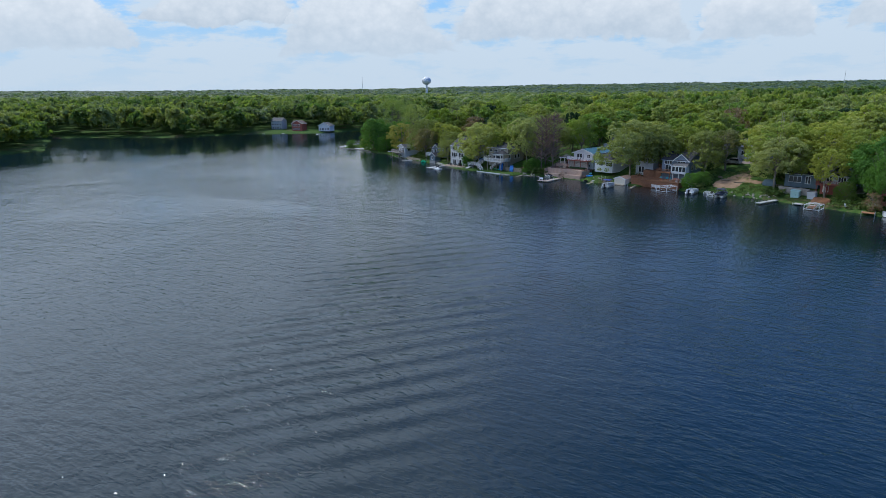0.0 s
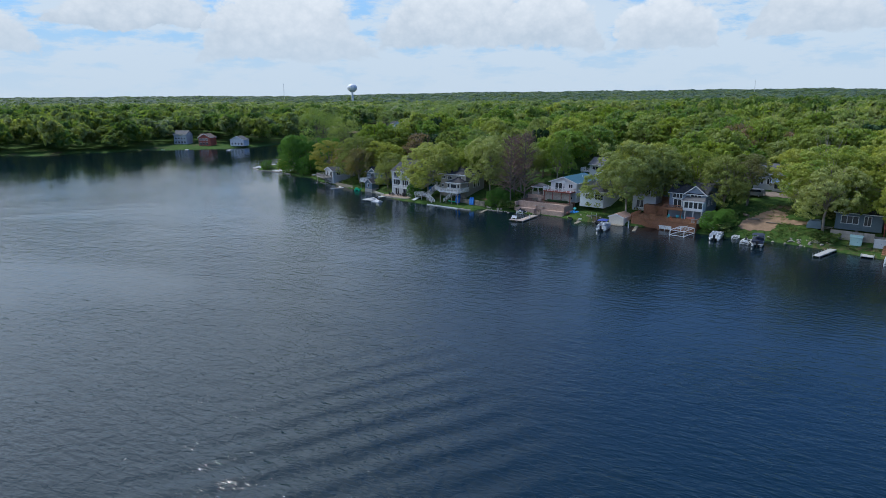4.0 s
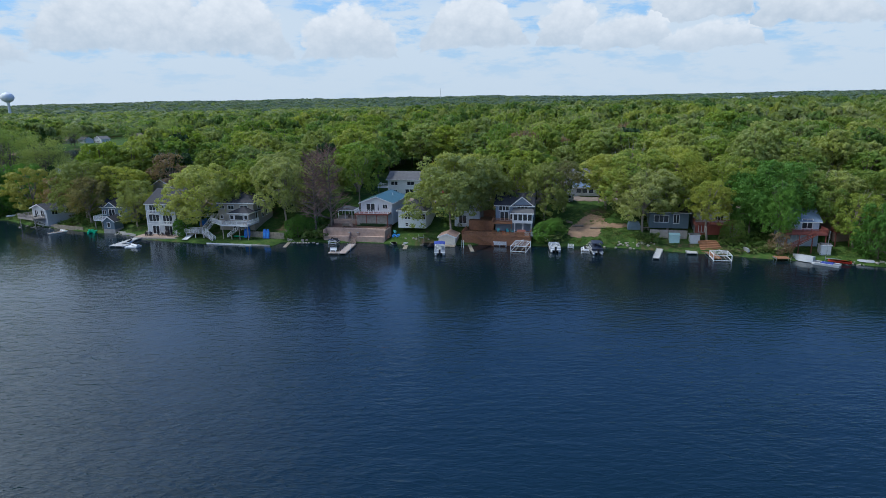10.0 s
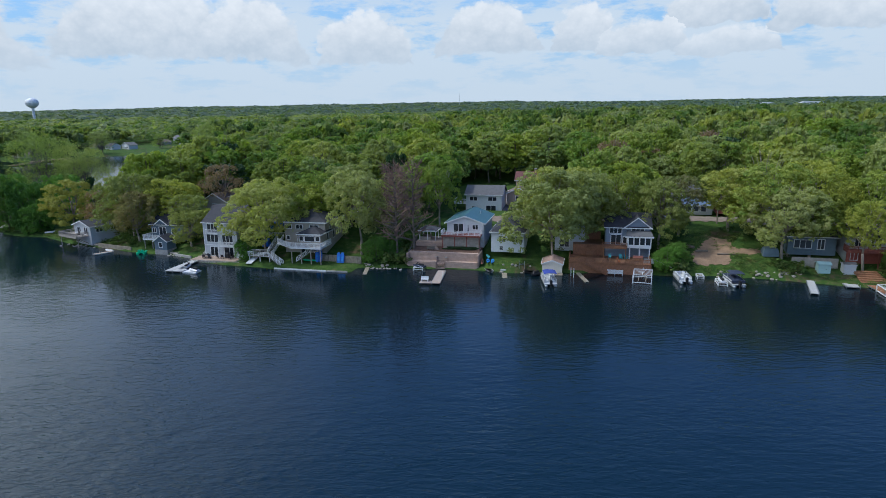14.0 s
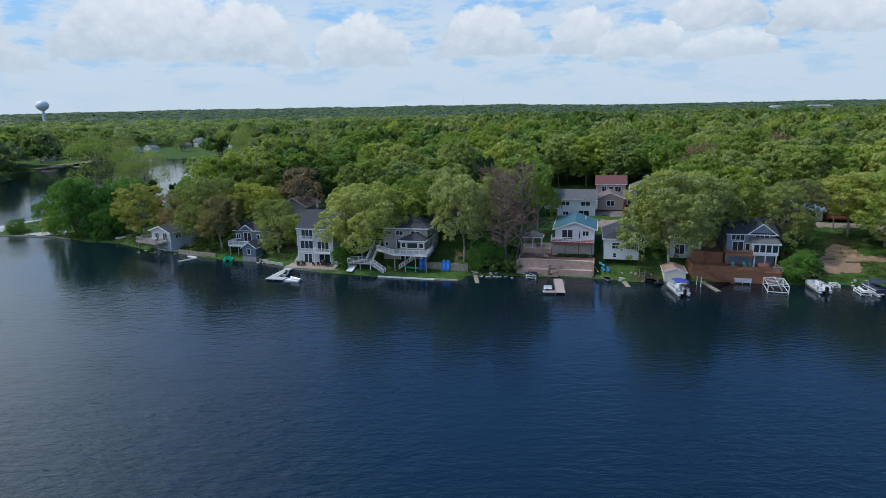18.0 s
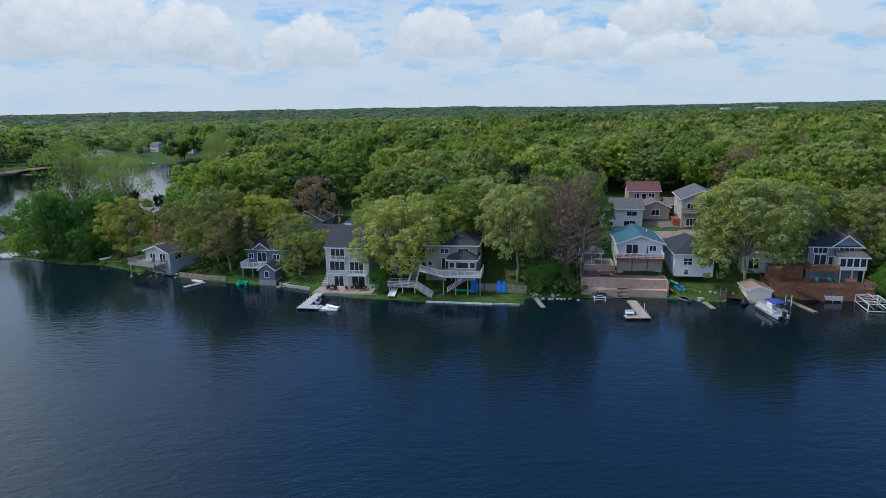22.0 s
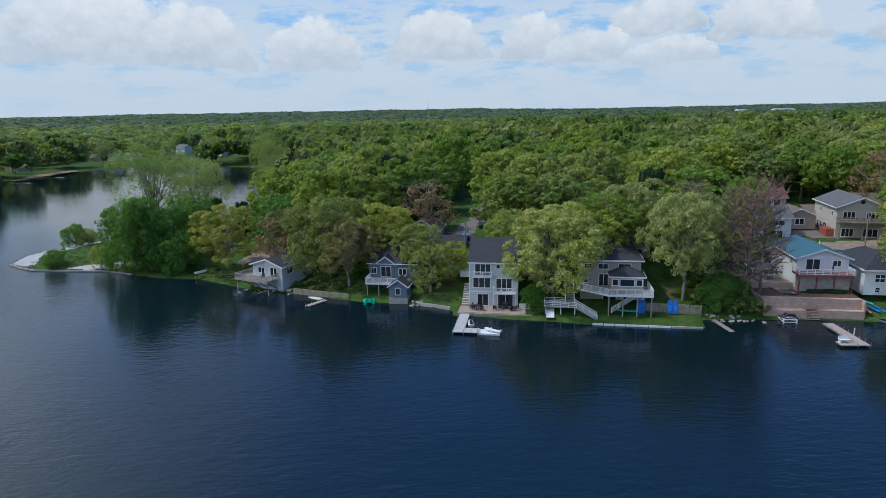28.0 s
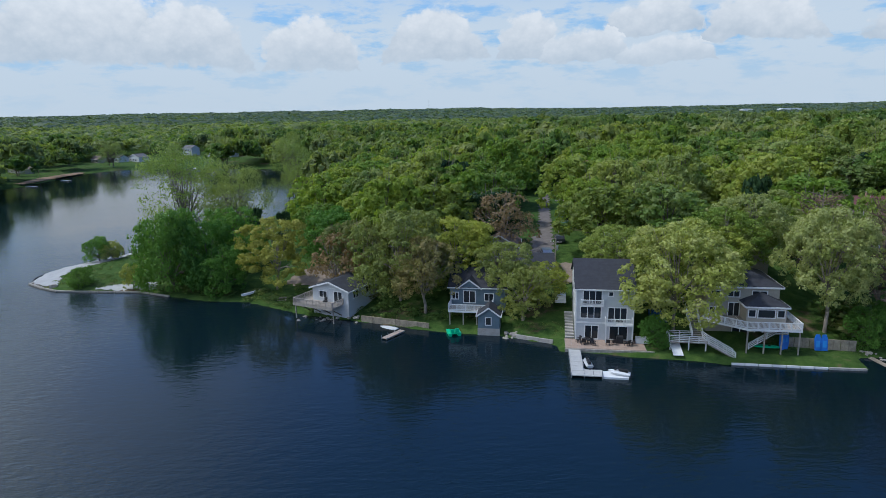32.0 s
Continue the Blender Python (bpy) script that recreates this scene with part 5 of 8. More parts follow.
def blue_house():
    o = thing("house", -95.6, 194.6, 2.2, "blue-grey clapboard house with white trim and a porch", "house")
    w, d, h = 9.2, 9.5, 6.6
    front = [(1.2, 2.8, 2.0, 2.05), (0.9, 5.25, 2.4, 1.05), (5.4, 5.2, 2.5, 1.25), (3.7, 3.1, 0.7, 1.4)]
    walls(o, w, d, h, "blue_siding", front, [(2, 3.5, 1.2, 1.3), (5, 3.5, 1.2, 1.3)], [(2, 3.5, 1.2, 1.3)])
    for q, k in zip(front, (2, 3, 3, 1)):
        window(o, *q, panes=k, name="door" if q[3] > 2 else "window")
    for q in [(2, 3.5, 1.2, 1.3), (5, 3.5, 1.2, 1.3)]:
        window(o, *q, side="right", at=w)
    gable_roof(o, 0, w, 0, d, h, 2.3, "shingle_dark", "x", 0.4, "blue_siding")
    # the gable that faces the lake
    gable_roof(o, 4.0, w, -0.05, 4.8, h, 2.05, "shingle_dark", "y", 0.35, "blue_siding", ends=(1, 0))
    part("floor", Mesh().box(0.2, w - 0.2, 0.2, d - 0.2, 2.7, 2.8), "interior", o)
    p = part("porch", Mesh().box(4.4, 9.3, -2.4, 0, 2.55, 2.75), "white_paint", o)
    holes = [(4.75 + i * 1.15, 5.65 + i * 1.15, 3.25, 4.75) for i in range(4)]
    m = Mesh()
    pierced(m, 4.4, 9.3, 2.75, 5.0, holes, lambda a, b, c, e: m.box(a, b, -2.4, -2.28, c, e))
    part("wall", m, "white_paint", p)
    part("wall", Mesh().box(4.4, 4.52, -2.28, 0, 2.75, 5.0), "white_paint", p)
    part("wall", Mesh().box(9.18, 9.3, -2.28, 0, 2.75, 5.0), "white_paint", p)
    for a, b, c, e in holes:
        part("pane", Mesh().box(a, b, -2.35, -2.32, c, e), "glass", p).visible_shadow = False
    part("porch_roof", Mesh().slab([(4.0, -2.8, 4.98), (9.7, -2.8, 4.98), (9.3, 0, 5.75), (4.4, 0, 5.75)], (0, 0, 0.14)), "shingle_grey", p)
    part("trim", Mesh().box(4.0, 9.7, -2.86, -2.8, 4.86, 5.12), "white_paint", p)
    for x in (5, 7, 9):
        part("leg", Mesh().box(x - 0.1, x + 0.1, -2.3, -2.1, 0, 2.55), "white_paint", p)
    deck(o, -0.5, 4.4, -3.0, 0, 2.75, "wood_red", 0, "wood_red", 2)
    railing(o, [(-0.5, 0), (-0.5, -2.95), (4.4, -2.95)], 2.75, "wood_red_up", 0.95, 1.6)
    return o


blue_house()


def blue_terrace():
    """The timber terraces before the blue house."""
    o = thing("timber_terrace", -103.0, 187.6, 0.0, "stepped red-stained timber terrace above the water", "deck")
    part("lower_wall", Mesh().box(0, 16.6, 0.6, 0.75, -0.5, 2.2), "wood_red_up", o)
    part("side_wall", Mesh().box(16.45, 16.6, 0.75, 5.5, -0.3, 2.2), "wood_red_up", o)
    part("side_wall", Mesh().box(0, 0.15, 0.75, 9.5, 0, 2.4), "wood_red_up", o)
    part("deck_floor", Mesh().box(0, 16.5, 0.4, 7.2, 2.2, 2.32), "wood_red", o)
    railing(o, [(0.05, 7), (0.05, 0.45), (16.4, 0.45), (16.4, 5)], 2.32, "wood_red_up", 0.95, 1.7)
    part("upper_wall", Mesh().box(0.6, 7.0, 7.3, 7.45, 2.2, 4.6), "wood_red_up", o)
    part("upper_floor", Mesh().box(0.6, 7.0, 7.3, 13.0, 4.6, 4.7), "wood_red", o)
    part("back_fence", Mesh().box(0.6, 6.5, 12.9, 13.0, 4.7, 6.5), "wood_red_up", o)
    steps(o, 3.4, 5.0, 4.2, 2.32, 7.3, 4.65, "wood_red")
    for i in range(11):
        part("step", Mesh().box(3.2 + i * 0.42, 3.62 + i * 0.42, -0.5, 0.55, 1.9 - i * 0.19, 2.0 - i * 0.19), "wood_red", o)
    railing(o, [(3.2, -0.5, 2.0), (7.9, -0.5, 0.0)], 0, "wood_red_up", 0.9, 1.5, False)
    part("shed_wall", Mesh().box(0.2, 16.3, 7.05, 7.2, 0, 2.2), "wood_red_up", o)


blue_terrace()
plain_house(-234.3, 194.9, 7.8, 9.5, 5.0, "grey_white_siding", "shingle_dark", "small pale grey cottage with a dark roof and corner deck", 1.25, "y",
            [(1.5, 3.3, 1.6, 1.1, 2), (4.7, 2.7, 1.7, 1.9, 2)], zb=0.3, side=[(1.5, 3.3, 1.6, 1.1), (5.5, 3.3, 1.6, 1.1)], turn=-18)


# ---- the cottage at the point ----
def cottage_deck():
    o = thing("deck", -237.1, 192.4, 0.0, "weathered grey corner deck on braced posts", "deck", turn=-18)
    w, d = 8.6, 3.15
    part("deck_floor", Mesh().box(0, w, 0, d, 2.75, 2.9), "wood_grey", o)
    part("deck_floor", Mesh().box(0, 1.85, d, 6.0, 2.75, 2.9), "wood_grey", o)
    part("fascia", Mesh().box(-0.06, w, -0.06, 0.0, 2.5, 2.95), "wood_grey", o)
    part("fascia", Mesh().box(-0.06, 0.0, 0, 6.0, 2.5, 2.95), "wood_grey", o)
    railing(o, [(0.05, 6.0), (0.05, 0.05), (w - 0.05, 0.05), (w - 0.05, d)], 2.9, "wood_grey", 0.95, 1.5)
    for x in (0.8, 3.0, 5.2, 7.6):
        part("brace", Mesh().beam((x, 0.3, 2.7), (x + 0.5, d, 0.7), 0.14, 0.18), "bark", o)
    for x in (0.2, w - 0.2):
        part("post", Mesh().box(x - 0.08, x + 0.08, 0.3, 0.46, -0.6, 2.75), "wood_grey", o)
    part("chair", Mesh().box(5.0, 5.6, 2.0, 2.6, 2.9, 3.35).box(5.0, 5.6, 2.5, 2.6, 3.35, 3.9), "black_rubber", o)


cottage_deck()


def slate_boathouse():
    o = thing("boathouse", -203.6, 187.5, 0.3, "small slate-blue boathouse with white trim on a block base", "shed")
    walls(o, 3.5, 3.4, 3.1, "slate_siding", [(1.3, 1.5, 0.8, 1.2)], z0=0.9)
    part("foundation", Mesh().box(-0.05, 3.55, -0.05, 3.45, -0.6, 0.9), "concrete", o)
    window(o, 1.3, 1.5, 0.8, 1.2, panes=1)
    gable_roof(o, 0, 3.5, 0, 3.4, 3.1, 1.25, "shingle_dark", "y", 0.25, "slate_siding")


slate_boathouse()


def slate_house():
    o = thing("house", -209.0, 193.6, 2.0, "slate-blue house with white trim behind the trees", "house")
    w, d, h = 9.5, 9, 4.4
    front = [(2.4, 1.6, 1.9, 2.0), (6.0, 2.0, 1.4, 1.2), (0.4, 2.2, 1.0, 1.1)]
    walls(o, w, d, h, "slate_siding", front, [(3, 2, 1.2, 1.2)])
    for q in front:
        window(o, *q)
    gable_roof(o, 0, w, 0, d, h, 2.2, "shingle_dark", "x", 0.4, "slate_siding")
    gable_roof(o, 1.6, 5.2, -0.4, 3.6, h, 1.3, "shingle_dark", "y", 0.3, "slate_siding", ends=(1, 0))
    deck(o, 0.2, 7.4, -3.6, 0, 1.25, "wood_grey", -1.8, "white_paint", 4)
    railing(o, [(0.2, 0), (0.2, -3.55), (7.4, -3.55), (7.4, 0)], 1.25, "white_paint", 1.0, 1.5)


slate_house()
plain_house(-199.5, 203.5, 8.0, 8.0, 4.2, "slate_siding", "shingle_dark", "blue-grey house with a white porch rail", 1.8, "x", [(1.0, 1.6, 1.0, 1.2), (2.7, 1.6, 1.0, 1.2), (5.0, 0.9, 1.0, 2.0)], zb=3.3)
plain_house(-205.5, 211, 7.5, 8.0, 5.2, "tan_siding", "shingle_brown", "tan gabled house among the trees", 2.2, "y", [(3.2, 3.2, 1.3, 1.3), (1.0, 0.9, 1.2, 1.3)], zb=4.6)
plain_house(-224.0, 211, 9.0, 8.0, 5.6, "taupe_siding", "shingle_dark", "dark roofed house hidden behind the oaks", 2.2, "x", [(3.6, 3.2, 1.2, 1.6), (5.2, 3.2, 1.2, 1.6)], zb=4.2)


def low_wall(name, pts, z0, z1, mat, label, t=0.3, category="wall"):
    o = thing(name, pts[0][0], pts[0][1], 0, label, category)
    b = Vector((*pts[0], 0))
    for p, q in zip(pts, pts[1:]):
        p, q = Vector((*p, (z0 + z1) / 2)) - b, Vector((*q, (z0 + z1) / 2)) - b
        n = max(1, int((q - p).length / 1.8))
        for i in range(n):
            part("panel", Mesh().beam(p.lerp(q, i / n + 0.004), p.lerp(q, (i + 1) / n - 0.004), t, z1 - z0), mat, o)
    return o


low_wall("seawall", [(-224.5, 191.9), (-218, 190.4), (-212, 189.2)], -0.2, 1.15, "wood_weathered", "weathered timber seawall at the water", 0.2)
low_wall("seawall", [(-198, 187.0), (-191.6, 184.9)], -0.3, 0.62, "concrete", "low concrete seawall before the lawn")
low_wall("garden_wall", [(-158.5, 185.9), (-148.3, 185.1)], 0.6, 2.2, "wood_weathered", "weathered board fence along the lawn", 0.14, "fence")
low_wall("lawn_edge", [(-166.9, 179.5), (-154.3, 179.3)], -0.2, 0.3, "white_paint", "white painted log edging along the lawn", 0.2, "edging")
low_wall("lawn_edge", [(-154.2, 179.3), (-149.4, 179.4)], -0.2, 0.30, "concrete", "pale stone edging along the lawn", 0.3, "edging")
low_wall("point_edge", [(-305.4, 208.4), (-300, 205.6), (-294.5, 203.7), (-287, 204.0), (-276, 204.8), (-268, 202.6)], -0.3, 0.30, "stone", "dark stone edging round the point", 0.35, "edging")
low_wall("point_edge", [(-305.4, 208.4), (-301, 215), (-292, 224)], -0.3, 0.30, "stone", "dark stone edging round the point", 0.35, "edging")
lone("seat_rock", Mesh().box(-0.7, 0.7, -0.5, 0.5, -0.3, 0.5).box(-0.4, 0.4, -0.4, 0.4, 0.5, 0.75), "stone", "dark flat rock at the tip of the point", "rock", x=-297, y=205.8, z=0.2, turn=20)


def shore_stairs():
    o = thing("stairs", -171.4, 184.0, 0.0, "white-railed wooden stairs from the deck to the shore", "stairs")
    steps(o, 0.3, 1.7, 0.6, 2.0, 6.0, 4.6, "wood_grey")
    part("landing", Mesh().box(-3.4, 2.0, -1.5, 0.6, 1.85, 2.0), "wood_grey", o)
    for x, y in ((-3.2, -1.3), (1.8, -1.3), (-3.2, 0.4), (-0.6, -1.3)):
        part("leg", Mesh().box(x - 0.08, x + 0.08, y - 0.08, y + 0.08, 0.2, 1.85), "white_paint", o)
    n = 8
    for i in range(n):
        c = 2.0 + i * 0.42
        part("step", Mesh().box(c, c + 0.42, -2.2 - i * 0.12, -0.9 - i * 0.12, 1.8 - i * 0.2, 1.9 - i * 0.2), "wood_grey", o)
    railing(o, [(0.25, 6.0, 4.6), (0.25, 0.6, 2.0), (-3.4, 0.6, 2.0), (-3.4, -1.5, 2.0), (2.0, -1.9, 2.0), (5.4, -3.1, 0.3)], 0, "white_paint", 1.0, 1.5, False)
    railing(o, [(1.75, 6.0, 4.6), (1.75, 0.6, 2.0), (2.0, -0.7, 2.0), (5.4, -1.7, 0.3)], 0, "white_paint", 1.0, 1.5, False)


shore_stairs()
o = thing("fence", -178.6, 196.0, ground_z(-175, 196), "white board fence above the bank", "fence")
railing(o, [(0, 0), (5.5, 0.3), (8.6, 0.4)], 0, "white_paint", 1.05, 1.7, False)


def garden_terrace():
    """The block walls, planting and stair below the green-roofed house."""
    o = thing("retaining_wall", -137.8, 186.0, 0.0, "two-tier tan block retaining wall at the water", "wall")
    for k in range(6):
        part("course", Mesh().box(0.02 * (k % 2), 6.4, 0.02 * k, 1.2, -0.3 + k * 0.3, -0.02 + k * 0.3), "block_tan", o)
        part("course", Mesh().box(8.4, 15.4 - 0.02 * (k % 2), 0.02 * k + 0.5, 1.7, -0.3 + k * 0.3, -0.012 + k * 0.3), "block_tan", o)
    for k in range(6):
        part("course", Mesh().box(0.0, 15.4, 1.6 + 0.02 * k, 3.0, 1.45 + k * 0.3, 1.738 + k * 0.3), "block_tan", o)
    part("side_course", Mesh().box(-0.3, 0.0, 0.2, 9.0, -0.2, 3.1), "block_tan", o)
    part("side_course", Mesh().box(15.4, 15.7, 0.9, 6.0, -0.2, 3.1), "block_tan", o)
    part("terrace_bed", Mesh().box(0, 15.4, 2.6, 8.0, 0.5, 3.3), "mulch", o)
    part("ledge", Mesh().box(0, 6.38, 0.3, 1.7, 1.2, 1.49), "block_tan", o)
    part("ledge", Mesh().box(8.42, 15.4, 0.8, 1.7, 1.2, 1.49), "block_tan", o)
    steps(o, 6.4, 8.4, -0.2, 0.0, 1.6, 1.6, "block_tan")
    for x in (6.3, 8.5):
        p = part("pillar", Mesh().box(x - 0.2, x + 0.2, 1.0, 1.4, 1.4, 2.3), "block_tan", o)
        part("cap", Mesh().box(x - 0.26, x + 0.26, 0.94, 1.46, 2.3, 2.4), "concrete", p)
    for i in range(10):
        part("stepping_stone", Mesh().box(4.2 - i * 0.28, 6.4 - i * 0.28, 3.4 + i * 0.62, 3.95 + i * 0.62, 3.12 + i * 0.09, 3.3 + i * 0.09), "paver", o)
    part("patio", Mesh().box(-0.2, 6.6, 7.6, 14.0, 2.6, 4.3), "paver", o)
    part("patio_edge", Mesh().box(-0.2, 6.6, 7.4, 7.62, 2.4, 4.4), "block_tan", o)
    part("upper_patio", Mesh().box(6.6, 15.2, 5.4, 8.0, 3.1, 3.35), "paver", o)
    for i in range(7):
        part("stone_ring", Mesh().tube((8.6 + i * 0.95, 3.9, 3.1), (8.6 + i * 0.95, 3.9, 3.25), 0.3, 0.26, 9), "paver", o)
    v, f, _ = leaf_cloud(901, 3200, lobes=40, size=1.4, corners=3)
    v[:, 0], v[:, 1], v[:, 2] = v[:, 0] * 3.6 + 11.3, v[:, 1] * 0.42 + 4.9, np.clip(v[:, 2] * 0.7, -0.45, 0.45) + 3.55
    h = tagged(new("hedge", numpy_mesh("hedge", v, f, "leaves_dark")), "clipped dark green hedge on the terrace", "hedge")
    h.location = o.location
    t = thing("dark_bench", -134.4, 189.6, 3.1, "dark bench on the planted terrace", "bench")
    part("seat", Mesh().box(0, 1.8, 0, 0.5, 0.4, 0.5), "bark", t)
    part("backrest", Mesh().box(0, 1.8, 0.45, 0.52, 0.5, 0.95), "bark", t)
    for x in (0.1, 1.6):
        part("leg", Mesh().box(x, x + 0.1, 0, 0.5, 0, 0.4), "bark", t)


def cabana():
    o = thing("cabana", -137.6, 195.2, 4.2, "open garden cabana with white posts and a dark roof", "cabana")
    for x in (0.1, 2.0, 3.9):
        for y in (0.1, 3.0):
            part("post", Mesh().box(x - 0.08, x + 0.08, y - 0.08, y + 0.08, 0, 2.3), "white_paint", o)
    part("half_wall", Mesh().box(0.1, 2.7, 0.05, 0.15, 0, 0.9), "tan_siding", o)
    part("counter", Mesh().box(0.3, 2.4, 1.9, 2.5, 0, 0.95), "bark", o)
    hip_roof(o, 0, 4, 0, 3.2, 2.3, 1.0, "shingle_grey", 0.3)


def garden_fence():
    o = thing("fence", -138.6, 187.0, 0.0, "tall brown board fence stepping up the slope", "fence")
    for i in range(8):
        y = i * 1.25
        z = 0.5 + i * 0.42
        part("panel", Mesh().box(-0.05, 0.05, y, y + 1.2, z - 0.5, z + 1.7), "wood_weathered", o)
        part("post", Mesh().box(-0.08, 0.08, y - 0.06, y + 0.06, z - 0.6, z + 1.85), "wood_weathered", o)


garden_fence()
cabana()


# ---- sheds, boats and docks ----
def tan_boathouse():
    o = thing("boathouse", -108.4, 186.4, -0.1, "cream boathouse with a brown gable roof at the water", "shed")
    walls(o, 4.1, 5.2, 2.15, "cream_siding", [(1.0, 0.1, 2.1, 1.75)])
    d = part("door", Mesh().box(1.0, 3.1, 0.03, 0.09, 0.1, 1.85), "cream_siding", o)
    for i in range(4):
        part("panel", Mesh().box(1.06, 3.04, 0.0, 0.04, 0.14 + i * 0.43, 0.5 + i * 0.43), "cream_siding", d)
    gable_roof(o, 0, 4.1, 0, 5.2, 2.15, 0.75, "shingle_pink", "y", 0.2, "cream_siding")
    part("sill", Mesh().box(-0.2, 4.3, -1.6, 0, -0.4, 0.25), "wood_weathered", o)


tan_boathouse()


def small_shed(x, y, w, d, h, wall, roof, label, z=None):
    z = ground_z(x + w / 2, y) - 0.05 if z is None else z
    o = thing("shed", x, y, z, label, "shed")
    walls(o, w, d, h, wall, [(w * 0.3, 0.05, w * 0.4, h * 0.8)], t=0.08)
    dd = part("door", Mesh().box(w * 0.3, w * 0.7, 0.02, 0.06, 0.05, h * 0.85), wall, o)
    part("handle", Mesh().box(w * 0.64, w * 0.66, -0.03, 0.02, h * 0.4, h * 0.5), "dark_metal", dd)
    gable_roof(o, 0, w, 0, d, h, 0.35, roof, "x", 0.12, wall, wall, 0.06)
    return o


small_shed(-54.6, 191.9, 2.2, 1.8, 1.9, "teal_paint", "teal_paint", "pale teal garden shed by the dock")
small_shed(-50.2, 191.6, 2.1, 1.8, 2.0, "grey_white_siding", "shingle_grey", "grey resin shed beside the timber steps")
small_shed(-25.0, 185.6, 2.0, 1.8, 2.2, "white_siding", "shingle_grey", "small white shed under the red deck")


def dock(name, x, y, w, length, turn, mat, label, z=0.45, posts=True):
    """A straight pier of deck panels on pipes, leading from the shore along its own -y."""
    o = thing(name, x, y, 0, label, "dock", turn=turn)
    n = max(1, round(length / 1.5))
    for i in range(n):
        a, b = -length * i / n, -length * (i + 1) / n
        part("deck_panel", Mesh().box(-w / 2, w / 2, b + 0.02, a - 0.02, z - 0.12, z), mat, o)
        if posts:
            for s in (-1, 1):
                part("pipe", Mesh().tube((s * (w / 2 + 0.05), b + 0.1, -1.2), (s * (w / 2 + 0.05), b + 0.1, z + 0.35), 0.04, n=6), "aluminium", o)
    for s in (-1, 1):
        part("stringer", Mesh().box(s * w / 2 - 0.04, s * w / 2 + 0.04, -length, 0, z - 0.24, z - 0.02), "aluminium" if mat != "wood_weathered" else mat, o)
    return o


d1 = dock("dock", -188.5, 182.0, 1.7, 9.6, 0, "dock_grey", "L-shaped pale grey dock off the patio")
for i in range(2):
    part("deck_panel", Mesh().box(0.9 + i * 1.25, 2.1 + i * 1.25, -9.6, -7.5, 0.33, 0.45), "dock_grey", d1)
part("ladder", Mesh().tube((3.2, -9.8, -0.6), (3.2, -9.8, 1.2), 0.03).tube((3.2, -9.3, -0.6), (3.2, -9.3, 1.2), 0.03).box(3.17, 3.23, -9.8, -9.3, 0.6, 0.66), "aluminium", d1)
d2 = dock("dock", -129.3, 183.2, 1.7, 9.8, 6, "dock_tan", "pinkish tan dock with a bench at its end")
for i in range(2):
    part("deck_panel", Mesh().box(-2.1 - i * 1.2, -0.95 - i * 1.2, -9.8, -8.2, 0.33, 0.45), "dock_tan", d2)
b = part("bench", Mesh().box(-3.1, -1.6, -8.9, -8.3, 0.85, 0.93), "white_plastic", d2)
part("backrest", Mesh().box(-3.1, -1.6, -8.35, -8.28, 0.93, 1.4), "white_plastic", b)
for x in (-3.0, -1.8):
    part("leg", Mesh().box(x, x + 0.08, -8.9, -8.3, 0.45, 0.85), "white_plastic", b)
part("mooring_post", Mesh().tube((0.9, -5.5, -1), (0.9, -5.5, 1.6), 0.07), "white_plastic", d2)
dock("dock", -57.0, 188.4, 1.3, 9.2, -12, "dock_grey", "narrow white aluminium dock with plastic seats")
dock("dock", -216.2, 187.6, 1.0, 4.6, -28, "dock_tan", "short worn wooden dock", 0.35)
dock("dock", -146.6, 184.3, 0.8, 6.0, 14, "wood_weathered", "old sunken plank walkway, green with algae", 0.08, False)
dock("dock", -116.2, 185.0, 0.9, 4.0, 10, "wood_weathered", "old sunken plank walkway by the bank", 0.06, False)
dock("dock", -101.0, 187.4, 0.7, 7.0, 16, "wood_weathered", "old plank walkway beside the boathouse", 0.2, False)
dock("dock", -46.8, 187.0, 1.6, 6.0, 6, "wood_red", "red-brown timber dock at the foot of the steps", 0.4)
dock("dock", -50.6, 187.6, 2.2, 2.4, 0, "dock_grey", "small grey landing stage at the water", 0.4)
dock("dock", -33.4, 184.0, 2.8, 2.4, 5, "wood_red", "small red-stained landing at the water", 0.7)


